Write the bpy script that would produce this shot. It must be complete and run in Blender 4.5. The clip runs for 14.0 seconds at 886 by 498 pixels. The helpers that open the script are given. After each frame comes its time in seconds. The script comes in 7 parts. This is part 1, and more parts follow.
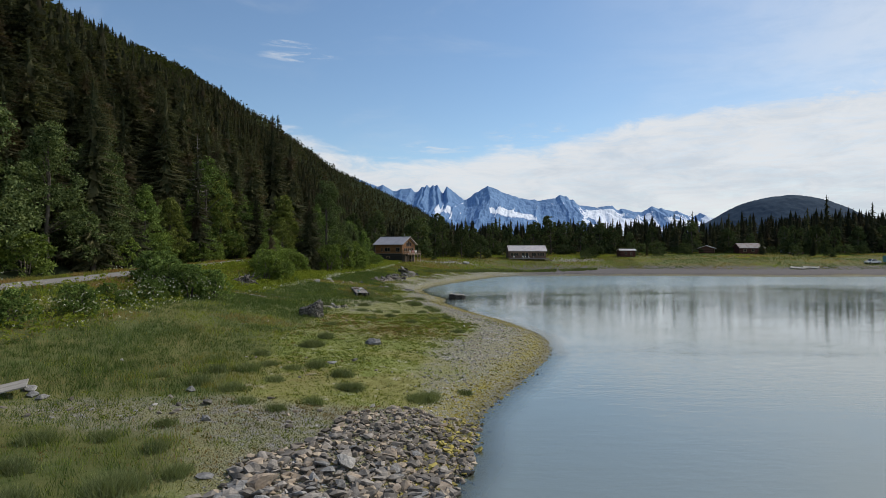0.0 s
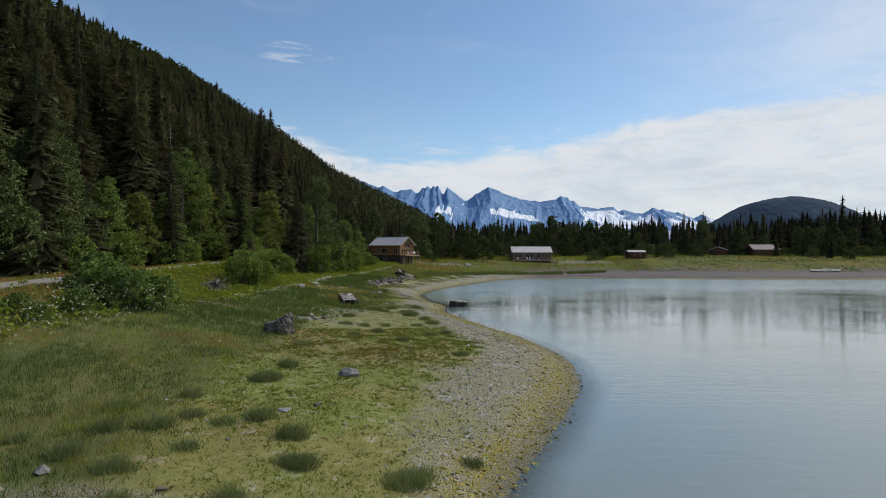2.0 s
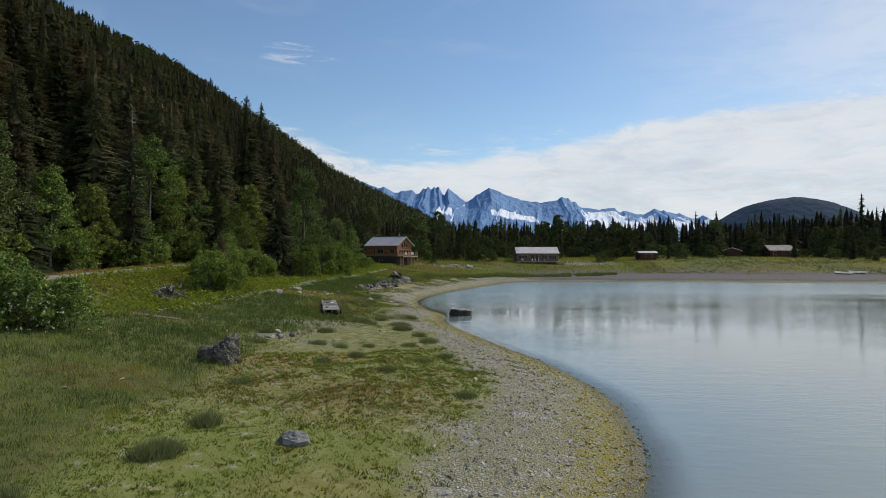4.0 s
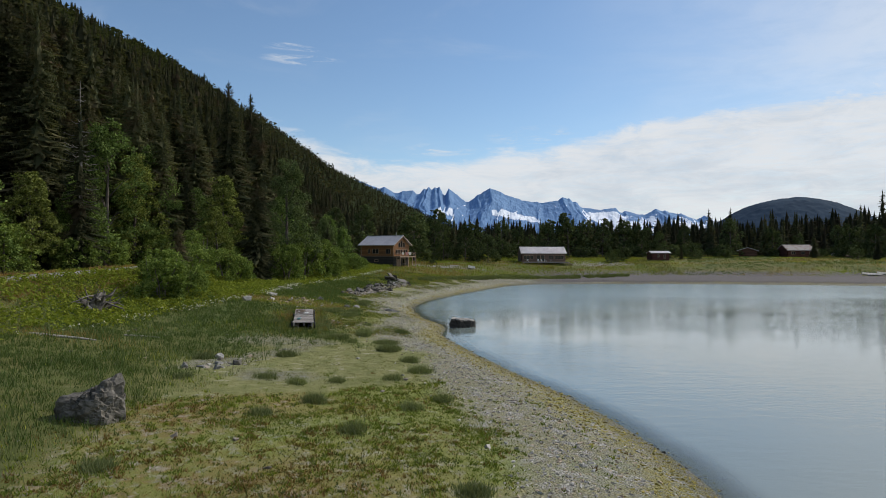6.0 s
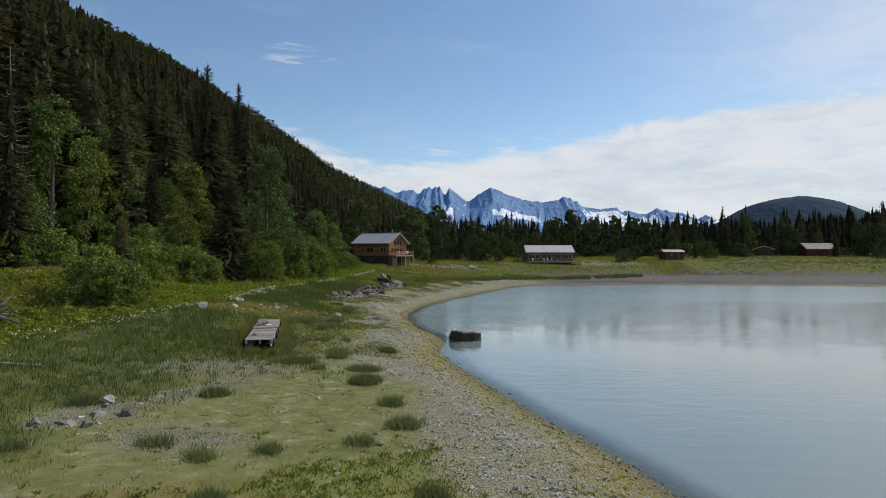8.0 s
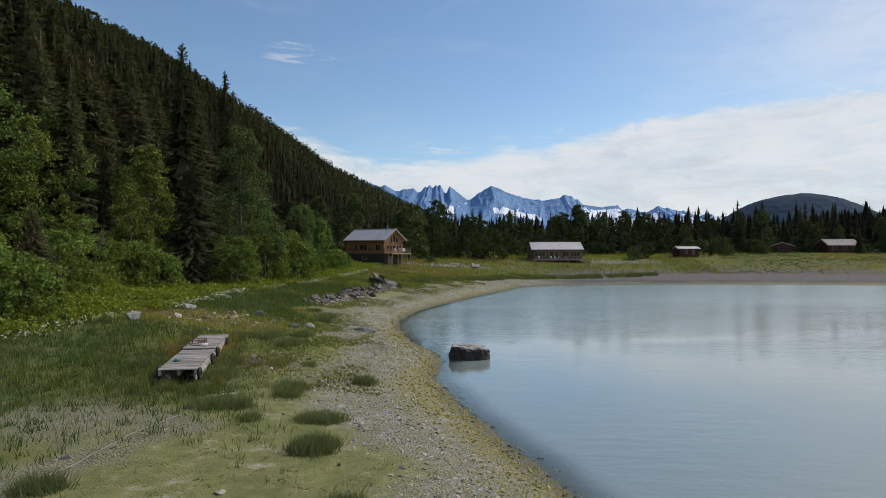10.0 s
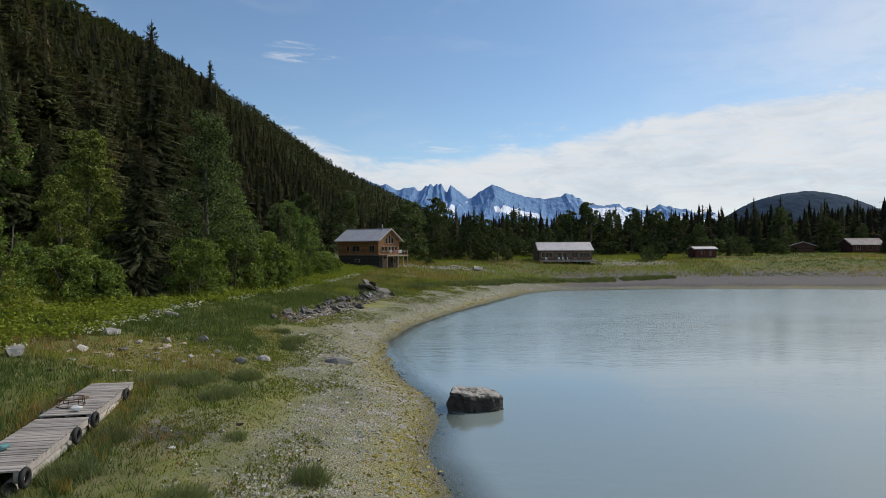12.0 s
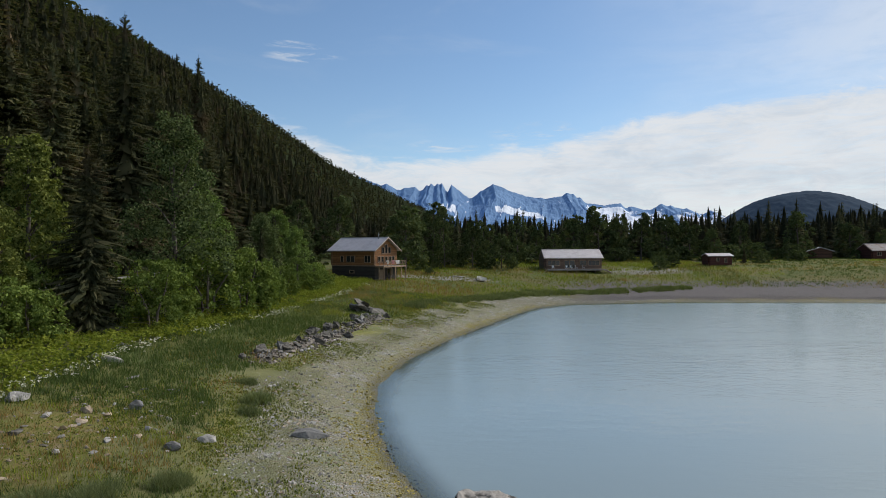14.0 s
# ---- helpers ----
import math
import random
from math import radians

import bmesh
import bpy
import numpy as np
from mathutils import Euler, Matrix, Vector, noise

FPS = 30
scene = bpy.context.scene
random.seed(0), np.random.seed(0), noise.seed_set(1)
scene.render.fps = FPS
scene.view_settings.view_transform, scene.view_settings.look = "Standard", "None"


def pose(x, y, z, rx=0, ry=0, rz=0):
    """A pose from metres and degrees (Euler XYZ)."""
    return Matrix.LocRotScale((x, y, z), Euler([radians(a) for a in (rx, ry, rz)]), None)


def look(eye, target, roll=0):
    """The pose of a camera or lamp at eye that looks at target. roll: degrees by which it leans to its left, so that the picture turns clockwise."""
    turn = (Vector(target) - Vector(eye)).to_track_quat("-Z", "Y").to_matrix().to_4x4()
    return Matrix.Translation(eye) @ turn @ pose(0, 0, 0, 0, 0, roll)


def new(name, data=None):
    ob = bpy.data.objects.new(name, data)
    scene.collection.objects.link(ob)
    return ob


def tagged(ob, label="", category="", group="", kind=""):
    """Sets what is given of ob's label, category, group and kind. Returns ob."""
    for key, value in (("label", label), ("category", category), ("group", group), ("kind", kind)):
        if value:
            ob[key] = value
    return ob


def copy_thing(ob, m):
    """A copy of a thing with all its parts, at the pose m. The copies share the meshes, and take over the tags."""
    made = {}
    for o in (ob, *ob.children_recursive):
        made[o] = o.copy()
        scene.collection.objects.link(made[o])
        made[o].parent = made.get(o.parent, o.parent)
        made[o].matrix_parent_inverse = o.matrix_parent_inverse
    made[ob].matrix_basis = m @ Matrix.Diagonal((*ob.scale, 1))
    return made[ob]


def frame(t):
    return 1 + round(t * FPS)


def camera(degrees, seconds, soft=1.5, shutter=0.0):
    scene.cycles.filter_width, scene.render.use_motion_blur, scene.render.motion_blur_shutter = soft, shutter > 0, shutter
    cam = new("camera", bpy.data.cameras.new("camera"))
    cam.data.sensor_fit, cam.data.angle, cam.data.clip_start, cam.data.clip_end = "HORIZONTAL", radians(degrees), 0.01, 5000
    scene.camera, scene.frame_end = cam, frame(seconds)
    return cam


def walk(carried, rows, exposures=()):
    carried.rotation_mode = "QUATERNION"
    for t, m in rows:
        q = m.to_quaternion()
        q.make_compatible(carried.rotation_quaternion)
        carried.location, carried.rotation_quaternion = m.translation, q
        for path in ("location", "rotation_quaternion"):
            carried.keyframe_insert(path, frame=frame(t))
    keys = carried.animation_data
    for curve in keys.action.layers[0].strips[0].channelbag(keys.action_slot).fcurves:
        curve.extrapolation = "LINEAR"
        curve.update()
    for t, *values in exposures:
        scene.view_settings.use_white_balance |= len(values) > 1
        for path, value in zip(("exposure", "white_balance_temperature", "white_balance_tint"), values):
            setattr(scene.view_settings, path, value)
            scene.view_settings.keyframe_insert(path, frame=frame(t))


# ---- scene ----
cam = camera(73.0, 14.0, soft=0.75)
PATH = [
    (0.0, 0.0, 0.0, 8.2, 0.0, -0.0, 0.0),
    (0.5, 0.041, 2.467, 8.207, 0.009, -0.02, 0.018),
    (1.0, 0.068, 5.086, 8.207, 0.044, -0.06, 0.018),
    (1.5, 0.102, 7.79, 8.214, 0.071, -0.08, 0.044),
    (2.0, 0.122, 10.594, 8.193, 0.107, -0.08, 0.053),
    (2.5, 0.156, 13.459, 8.186, 0.142, -0.09, 0.062),
    (3.0, 0.177, 16.4, 8.159, 0.169, -0.1, 0.08),
    (5.5, 0.381, 31.268, 8.003, 0.24, -0.09, 0.169),
    (6.0, 0.428, 34.179, 7.962, 0.249, -0.08, 0.186),
    (6.5, 0.469, 37.067, 7.908, 0.258, -0.06, 0.195),
    (7.0, 0.503, 39.939, 7.846, 0.249, -0.06, 0.213),
    (7.5, 0.544, 42.789, 7.785, 0.231, -0.07, 0.222),
    (8.0, 0.578, 45.631, 7.717, 0.213, -0.05, 0.231),
    (10.5, 0.809, 59.717, 7.384, 0.053, 0.18, 0.337),
    (11.0, 0.87, 62.536, 7.445, 0.018, 0.21, 0.364),
    (11.5, 0.925, 65.309, 7.629, -0.018, 0.23, 0.382),
    (12.0, 0.959, 67.898, 7.955, -0.027, 0.25, 0.408),
    (12.5, 0.945, 70.235, 8.336, -0.036, 0.27, 0.417),
    (13.0, 0.938, 72.356, 8.819, -0.044, 0.3, 0.444),
    (13.5, 0.925, 74.348, 9.376, -0.062, 0.3, 0.471),
    (14.0, 0.918, 76.232, 9.948, -0.062, 0.3, 0.488),
]
walk(cam, [(t, pose(x, y, z, 90 + pitch, roll, yaw)) for t, x, y, z, pitch, roll, yaw in PATH])

# ---- light ----
SUN_AZ, SUN_EL = radians(57), radians(44)  # azimuth from +y towards +x
world = bpy.data.worlds.new("sky")
scene.world = world
world.use_nodes = True
wn, wl = world.node_tree.nodes, world.node_tree.links
wn.clear()


class Net:
    """Short-hand for a node tree."""

    def __init__(self, tree):
        self.n, self.l = tree.nodes, tree.links

    def put(self, sock, v):
        if isinstance(v, bpy.types.NodeSocket):
            self.l.new(v, sock)
        elif v is not None:
            sock.default_value = v

    def math(self, op, a, b=None, c=None, clamp=False):
        k = self.n.new("ShaderNodeMath")
        k.operation, k.use_clamp = op, clamp
        for s, v in zip(k.inputs, (a, b, c)):
            self.put(s, v)
        return k.outputs[0]

    def ramp(self, v, a, b, lo=0.0, hi=1.0):
        k = self.n.new("ShaderNodeMapRange")
        k.interpolation_type = "SMOOTHSTEP"
        for s, x in zip(k.inputs, (v, a, b, lo, hi)):
            self.put(s, x)
        return k.outputs[0]

    def mix(self, f, a, b, blend="MIX"):
        k = self.n.new("ShaderNodeMix")
        k.data_type, k.blend_type = "RGBA", blend
        for s, v in ((k.inputs[0], f), (k.inputs[6], a), (k.inputs[7], b)):
            self.put(s, (*v, 1) if isinstance(v, tuple) and len(v) == 3 else v)
        return k.outputs[2]

    def noise(self, scale, detail=4.0, rough=0.55, vec=None, dist=0.0):
        k = self.n.new("ShaderNodeTexNoise")
        for s, v in (("Scale", scale), ("Detail", detail), ("Roughness", rough), ("Distortion", dist), ("Vector", vec)):
            self.put(k.inputs[s], v)
        return k.outputs["Fac"]

    def voronoi(self, scale, vec=None, feature="F1", out="Distance"):
        k = self.n.new("ShaderNodeTexVoronoi")
        k.feature = feature
        self.put(k.inputs["Scale"], scale)
        self.put(k.inputs["Vector"], vec)
        return k.outputs[out]

    def stretch(self, vec, x, y, z):
        k = self.n.new("ShaderNodeVectorMath")
        k.operation = "MULTIPLY"
        self.put(k.inputs[0], vec)
        k.inputs[1].default_value = (x, y, z)
        return k.outputs[0]

    def bump(self, h, strength=0.4, dist=0.05, normal=None):
        k = self.n.new("ShaderNodeBump")
        for s, v in (("Height", h), ("Strength", strength), ("Distance", dist), ("Normal", normal)):
            self.put(k.inputs[s], v)
        return k.outputs[0]


W = Net(world.node_tree)
sky = wn.new("ShaderNodeTexSky")
sky.sky_type, sky.sun_disc, sky.sun_elevation, sky.sun_rotation = "NISHITA", False, SUN_EL, SUN_AZ
sky.altitude, sky.air_density, sky.dust_density, sky.ozone_density = 0, 1.0, 0.15, 2.6
way = wn.new("ShaderNodeTexCoord").outputs["Generated"]
sep = wn.new("ShaderNodeSeparateXYZ")
wl.new(way, sep.inputs[0])
azim = W.math("ARCTAN2", sep.outputs[0], sep.outputs[1])
elev = W.math("ARCSINE", sep.outputs[2])
streak = W.stretch(way, 1.0, 1.0, 3.6)
n_big = W.noise(3.2, 6, 0.6, streak, 0.4)
n_fine = W.noise(11, 6, 0.65, streak, 0.6)
edge = W.math("ADD", W.ramp(azim, -0.05, 0.5, 0.142, 0.228), W.ramp(azim, -0.08, -0.3, 0.0, 0.06))
lift = W.math("ADD", W.math("MULTIPLY", W.math("SUBTRACT", n_big, 0.5), 0.10), W.math("MULTIPLY", W.math("SUBTRACT", n_fine, 0.5), 0.085))
bank = W.ramp(W.math("SUBTRACT", W.math("ADD", edge, lift), elev), -0.006, 0.034)
veil = W.math("MULTIPLY", W.ramp(azim, 0.1, 0.9), W.ramp(n_big, 0.2, 0.75, 0.35, 1.0))
veil = W.math("MULTIPLY", veil, 0.85)
high = W.math("MULTIPLY", W.ramp(W.noise(2.3, 5, 0.6, W.stretch(way, 1.5, 0.8, 4.0), 0.8), 0.5, 0.9), 0.22)


def wisp(a, e, wa, we):
    """A small drawn-out cloud at that azimuth and height."""
    da = W.math("DIVIDE", W.math("SUBTRACT", azim, a), wa)
    de = W.math("DIVIDE", W.math("SUBTRACT", elev, W.math("ADD", e, W.math("MULTIPLY", W.math("SUBTRACT", n_big, 0.5), 0.05))), we)
    r = W.math("ADD", W.math("MULTIPLY", da, da), W.math("MULTIPLY", de, de))
    body = W.ramp(r, 1.4, 0.0)
    return W.math("MULTIPLY", W.math("MULTIPLY", body, W.ramp(n_thread, 0.44, 0.70)), 0.62)


n_thread = W.noise(16, 6, 0.7, W.stretch(way, 1.0, 1.0, 6.0), 0.9)
mask = W.math("MAXIMUM", W.math("MULTIPLY", bank, W.ramp(n_thread, 0.28, 0.6, 0.78, 0.97)), W.math("MAXIMUM", veil, high))
for spec in ((-0.250, 0.316, 0.045, 0.006), (-0.235, 0.300, 0.065, 0.007), (0.145, 0.190, 0.075, 0.018), (0.0, 0.165, 0.07, 0.014)):
    mask = W.math("MAXIMUM", mask, wisp(*spec))
billow = W.math("ADD", W.math("MULTIPLY", n_big, 0.5), W.math("MULTIPLY", n_fine, 0.5))
cloud = W.mix(W.ramp(billow, 0.36, 0.62), (5.1, 5.6, 6.2), (6.55, 6.75, 7.0))
back = wn.new("ShaderNodeBackground")
back.inputs["Strength"].default_value = 0.114
clear = W.mix(1.0, sky.outputs[0], (0.985, 1.03, 1.035), "MULTIPLY")
wl.new(W.mix(mask, clear, cloud), back.inputs["Color"])
wl.new(back.outputs[0], wn.new("ShaderNodeOutputWorld").inputs[0])

lamp = bpy.data.lights.new("sun", "SUN")
lamp.energy, lamp.angle, lamp.color = 2.9, radians(0.6), (1.0, 0.905, 0.775)
sun_way = Vector((math.sin(SUN_AZ) * math.cos(SUN_EL), math.cos(SUN_AZ) * math.cos(SUN_EL), math.sin(SUN_EL)))
new("sun", lamp).matrix_world = look(sun_way * 400, (0, 0, 0))


# ---- materials ----
def material(name, rough=0.7, metal=0.0, spec=0.5):
    m = bpy.data.materials.new(name)
    m.use_nodes = True
    k = Net(m.node_tree)
    b = k.n["Principled BSDF"]
    b.inputs["Roughness"].default_value, b.inputs["Metallic"].default_value = rough, metal
    b.inputs["Specular IOR Level"].default_value = spec
    k.out = k.n["Material Output"]
    k.b = b
    k.pos = k.n.new("ShaderNodeNewGeometry").outputs["Position"]
    k.obj = k.n.new("ShaderNodeTexCoord").outputs["Object"]
    return m, k


def blotchy(name, dark, light, scale=2.0, fine=30.0, rough=0.75, bump=0.3, depth=0.02, metal=0.0, stretch=(1, 1, 1), vary=0.25, spec=0.4):
    """A surface that varies at two scales, and from one object to the next."""
    m, k = material(name, rough, metal, spec)
    v = k.stretch(k.obj, *stretch)
    big, small = k.noise(scale, 4, 0.6, v), k.noise(fine, 5, 0.65, v)
    f = k.math("ADD", k.math("MULTIPLY", big, 0.6), k.math("MULTIPLY", small, 0.4))
    col = k.mix(k.ramp(f, 0.3, 0.7), dark, light)
    rnd = k.n.new("ShaderNodeObjectInfo").outputs["Random"]
    col = k.mix(1.0, col, k.mix(rnd, (1 - vary,) * 3, (1 + vary,) * 3), "MULTIPLY")
    k.put(k.b.inputs["Base Color"], col)
    k.put(k.b.inputs["Roughness"], k.ramp(small, 0.2, 0.8, max(rough - 0.12, 0.05), min(rough + 0.1, 1)))
    k.put(k.b.inputs["Normal"], k.bump(f, bump, depth))
    return m


def foliage(name, dark, light, through_light=0.25, vary=0.3, rough=0.55, tip=None):
    """Leaves: shaded by the islands of the mesh and by the plant, with some light passing through."""
    m, k = material(name, max(rough, 0.75), 0.0, 0.02)
    isl = k.n.new("ShaderNodeNewGeometry").outputs["Random Per Island"]
    rnd = k.n.new("ShaderNodeObjectInfo").outputs["Random"]
    big = k.noise(0.35, 3, 0.6, k.pos)
    f = k.math("ADD", k.math("MULTIPLY", isl, 0.55), k.math("MULTIPLY", big, 0.45))
    col = k.mix(k.ramp(f, 0.15, 0.85), dark, light)
    if tip:
        col = k.mix(k.ramp(k.noise(0.11, 3, 0.6, k.pos), 0.52, 0.68), col, tip)
    col = k.mix(1.0, col, k.mix(rnd, (1 - vary,) * 3, (1 + vary, 1 + vary * 0.9, 1 + vary * 0.6)), "MULTIPLY")
    k.put(k.b.inputs["Base Color"], col)
    tr = k.n.new("ShaderNodeBsdfTranslucent")
    k.put(tr.inputs[0], k.mix(1.0, col, (1.25, 1.3, 0.7), "MULTIPLY"))
    mx = k.n.new("ShaderNodeMixShader")
    mx.inputs[0].default_value = through_light
    k.l.new(k.b.outputs[0], mx.inputs[1])
    k.l.new(tr.outputs[0], mx.inputs[2])
    k.l.new(mx.outputs[0], k.out.inputs[0])
    return m


M_SPRUCE = foliage("spruce_needles", (0.048, 0.062, 0.036), (0.118, 0.118, 0.066), 0.30, 0.35, 0.6, (0.118, 0.094, 0.062))
M_SCRUB = foliage("scrub_leaves", (0.034, 0.046, 0.022), (0.074, 0.080, 0.034), 0.45, 0.2, 0.7)
M_FAR = foliage("far_needles", (0.040, 0.047, 0.029), (0.066, 0.066, 0.039), 0.5, 0.15, 0.7, (0.070, 0.058, 0.041))
M_LEAF = foliage("cottonwood_leaves", (0.046, 0.079, 0.023), (0.220, 0.304, 0.094), 0.2, 0.25, 0.45)
M_ALDER = foliage("alder_leaves", (0.070, 0.112, 0.026), (0.235, 0.305, 0.085), 0.26, 0.2, 0.5)
M_ALDERTREE = foliage("bright_tree_leaves", (0.068, 0.095, 0.022), (0.295, 0.331, 0.098), 0.25, 0.2, 0.55)
M_DARKLEAF = foliage("dark_tree_leaves", (0.028, 0.050, 0.019), (0.194, 0.241, 0.106), 0.2, 0.2, 0.5)
M_FARLEAF = foliage("far_leaves", (0.050, 0.074, 0.034), (0.125, 0.150, 0.066), 0.2, 0.25, 0.7)
M_SEDGE = foliage("sedge_blades", (0.105, 0.139, 0.067), (0.230, 0.253, 0.132), 0.34, 0.2, 0.5)
M_GRASS = foliage("grass_blades", (0.115, 0.135, 0.036), (0.262, 0.245, 0.072), 0.38, 0.2, 0.5, (0.301, 0.173, 0.076))
M_TUSSOCK = foliage("tussock_blades", (0.063, 0.092, 0.031), (0.147, 0.176, 0.063), 0.3, 0.2, 0.6)
M_LUSH = foliage("rich_grass_blades", (0.046, 0.082, 0.028), (0.120, 0.162, 0.058), 0.34, 0.2, 0.6)
M_SEED = foliage("seeding_grass", (0.213, 0.149, 0.064), (0.340, 0.234, 0.106), 0.38, 0.2, 0.6)
M_RUST = foliage("rusty_turf", (0.140, 0.100, 0.040), (0.270, 0.175, 0.072), 0.3, 0.2, 0.6)
M_HERB = foliage("broad_herbs", (0.130, 0.180, 0.028), (0.300, 0.335, 0.058), 0.36, 0.2, 0.5)
M_VIVID = foliage("vivid_turf", (0.105, 0.148, 0.030), (0.225, 0.275, 0.066), 0.36, 0.2, 0.6)
M_PALE = foliage("pale_turf", (0.135, 0.155, 0.060), (0.255, 0.262, 0.110), 0.36, 0.15, 0.6)
M_FLOWER = foliage("white_blossom", (0.55, 0.56, 0.48), (0.75, 0.75, 0.66), 0.2, 0.1, 0.6)
M_BARK = blotchy("bark", (0.055, 0.045, 0.036), (0.16, 0.14, 0.115), 1.5, 14, 0.9, 0.6, 0.03, stretch=(1, 1, 0.25))
M_ROCK = blotchy("grey_rock", (0.10, 0.10, 0.102), (0.34, 0.335, 0.32), 1.1, 9, 0.8, 0.6, 0.05, vary=0.3)
M_ROCKDARK = blotchy("dark_wet_rock", (0.029, 0.026, 0.022), (0.198, 0.185, 0.158), 0.9, 7, 0.7, 0.7, 0.07, vary=0.1)
M_STONE = blotchy("beach_stone", (0.190, 0.185, 0.174), (0.414, 0.398, 0.370), 2.0, 16, 0.85, 0.4, 0.02, vary=0.4)
M_TAN = blotchy("tan_stone", (0.30, 0.23, 0.17), (0.46, 0.38, 0.29), 2.0, 16, 0.85, 0.4, 0.02, vary=0.2)

# ---- the lie of the land ----
SHORE = ((-9, -120), (-4, -40), (-1.5, -5), (-0.6, 12), (0.2, 19.7), (1.1, 24.2), (1.4, 27.5), (2.7, 31.7), (5.2, 37.9), (7.2, 43), (8.6, 48), (9.3, 53),
         (9.2, 57), (8.4, 62), (6.8, 68.5), (4.5, 75), (2.0, 83.7), (1.0, 87), (0.1, 91), (0.4, 96), (0.2, 99), (-1.4, 103), (-2.8, 108),
         (-3.8, 113.5), (-4.2, 119.5), (-2.9, 129), (1.2, 142), (6, 153.5), (10, 163.5), (15, 174.5), (22, 181.5), (42, 184.5), (72, 182.5),
         (100, 177), (134, 179), (190, 186), (330, 240), (620, 250), (700, -400), (-40, -400))


def smooth(a, b, v):
    t = np.clip((v - a) / (b - a), 0, 1)
    return t * t * (3 - 2 * t)


def value_noise(x, y, seed=0):
    xi, yi = np.floor(x), np.floor(y)
    fx, fy = x - xi, y - yi
    fx, fy = fx * fx * (3 - 2 * fx), fy * fy * (3 - 2 * fy)

    def h(a, b):
        v = np.sin(a * 127.1 + b * 311.7 + seed * 74.7) * 43758.5453
        return v - np.floor(v)

    return (h(xi, yi) * (1 - fx) + h(xi + 1, yi) * fx) * (1 - fy) + (h(xi, yi + 1) * (1 - fx) + h(xi + 1, yi + 1) * fx) * fy


def fbm(x, y, octaves=4, seed=0):
    s, a = 0.0, 0.5
    for i in range(octaves):
        s, a = s + a * (value_noise(x * 2 ** i + 17.3 * i, y * 2 ** i - 9.1 * i, seed + i) * 2 - 1), a * 0.5
    return s


def shore_distance(x, y):
    """Metres from the water's edge: more than 0 on land."""
    x, y = np.asarray(x, float), np.asarray(y, float)
    best, inside = np.full(x.shape, 1e9), np.zeros(x.shape, bool)
    for (x0, y0), (x1, y1) in zip(SHORE, SHORE[1:] + SHORE[:1]):
        dx, dy = x1 - x0, y1 - y0
        t = np.clip(((x - x0) * dx + (y - y0) * dy) / (dx * dx + dy * dy), 0, 1)
        best = np.minimum(best, np.hypot(x - x0 - t * dx, y - y0 - t * dy))
        if y0 != y1:
            inside ^= ((y0 > y) != (y1 > y)) & (x < x0 + (y - y0) * dx / dy)
    return np.where(inside, -best, best) + 0.35 * (value_noise(x * 0.45, y * 0.45, 3) - 0.5) * np.clip(best / 0.5, 0.4, 1)


def road_x(y):
    return -36.0 - 0.02 * (np.asarray(y, float) - 57) - 14 * smooth(165, 260, np.asarray(y, float))


def road_z(y):
    return 5.2 + 0.014 * (np.clip(y, -60, 400) - 57)


SLOPE_Y, SLOPE_TOP = (-400, 0, 300, 450, 1000, 1250, 1724, 2400, 3200), (92, 92, 134, 167, 221, 186, 165, 100, 18)


def slope_foot(y):
    return -43.0 + smooth(1000, 2500, y) * 170 - smooth(150, 260, y) * 10


def height(x, y):
    x, y = np.asarray(x, float), np.asarray(y, float)
    d = shore_distance(x, y)
    spit = np.interp(d, (-60, -12, -3, 0, 4, 8, 15, 20, 25, 32, 45, 90, 250), (-5, -2.2, -0.45, 0, 0.75, 1.1, 1.4, 1.75, 2.4, 3.5, 4.6, 6, 9))
    bay = np.interp(d, (-60, -12, -3, 0, 4, 8, 14, 18, 28, 37, 65, 200, 900), (-5, -2.2, -0.45, 0, 0.95, 1.6, 2.4, 2.9, 3.9, 4.5, 6, 9, 14))
    flat = np.interp(d, (-60, -12, -3, 0, 12, 22, 28, 38, 50, 75, 200, 900), (-5, -1.6, -0.3, 0, 0.7, 1.35, 2.4, 4.2, 5.1, 6.1, 9, 14))
    w = smooth(78, 108, y)
    z = spit * (1 - w) + bay * w
    v = smooth(8, 30, x) * smooth(150, 172, y)
    z = z * (1 - v) + flat * v
    land = np.clip(d / 4, 0, 1)
    z = z + land * (0.16 * fbm(x * 0.22, y * 0.22, 3, 5) + 0.05 * fbm(x * 1.1, y * 1.1, 3, 9))
    rz, off = road_z(y), x - road_x(y)
    near = (1 - smooth(3.3, 8.5, np.abs(off))) * smooth(-200, -100, y) * (1 - smooth(200, 260, y))
    z = z * (1 - near) + rz * near
    m = np.clip(slope_foot(y) - x, 0, None)
    top = np.interp(y, SLOPE_Y, SLOPE_TOP)
    rise = 0.92 * m * m / (m + 9.0)
    k = 40.0
    rise = np.where(rise < top - k, rise, top - k + k * (1 - np.exp(-np.clip(rise - top + k, 0, None) / k)))
    z = z + rise + np.clip(m / 40, 0, 1) * 5 * fbm(x * 0.03, y * 0.03, 3, 21)
    knoll = 130 * np.exp(-(((x - 1316) / np.where(x > 1316, 300, 330)) ** 2 + ((y - 2300) / 420) ** 2) ** 1.1)
    return z + knoll


def ground_z(x, y):
    return float(height(np.array([x]), np.array([y]))[0])


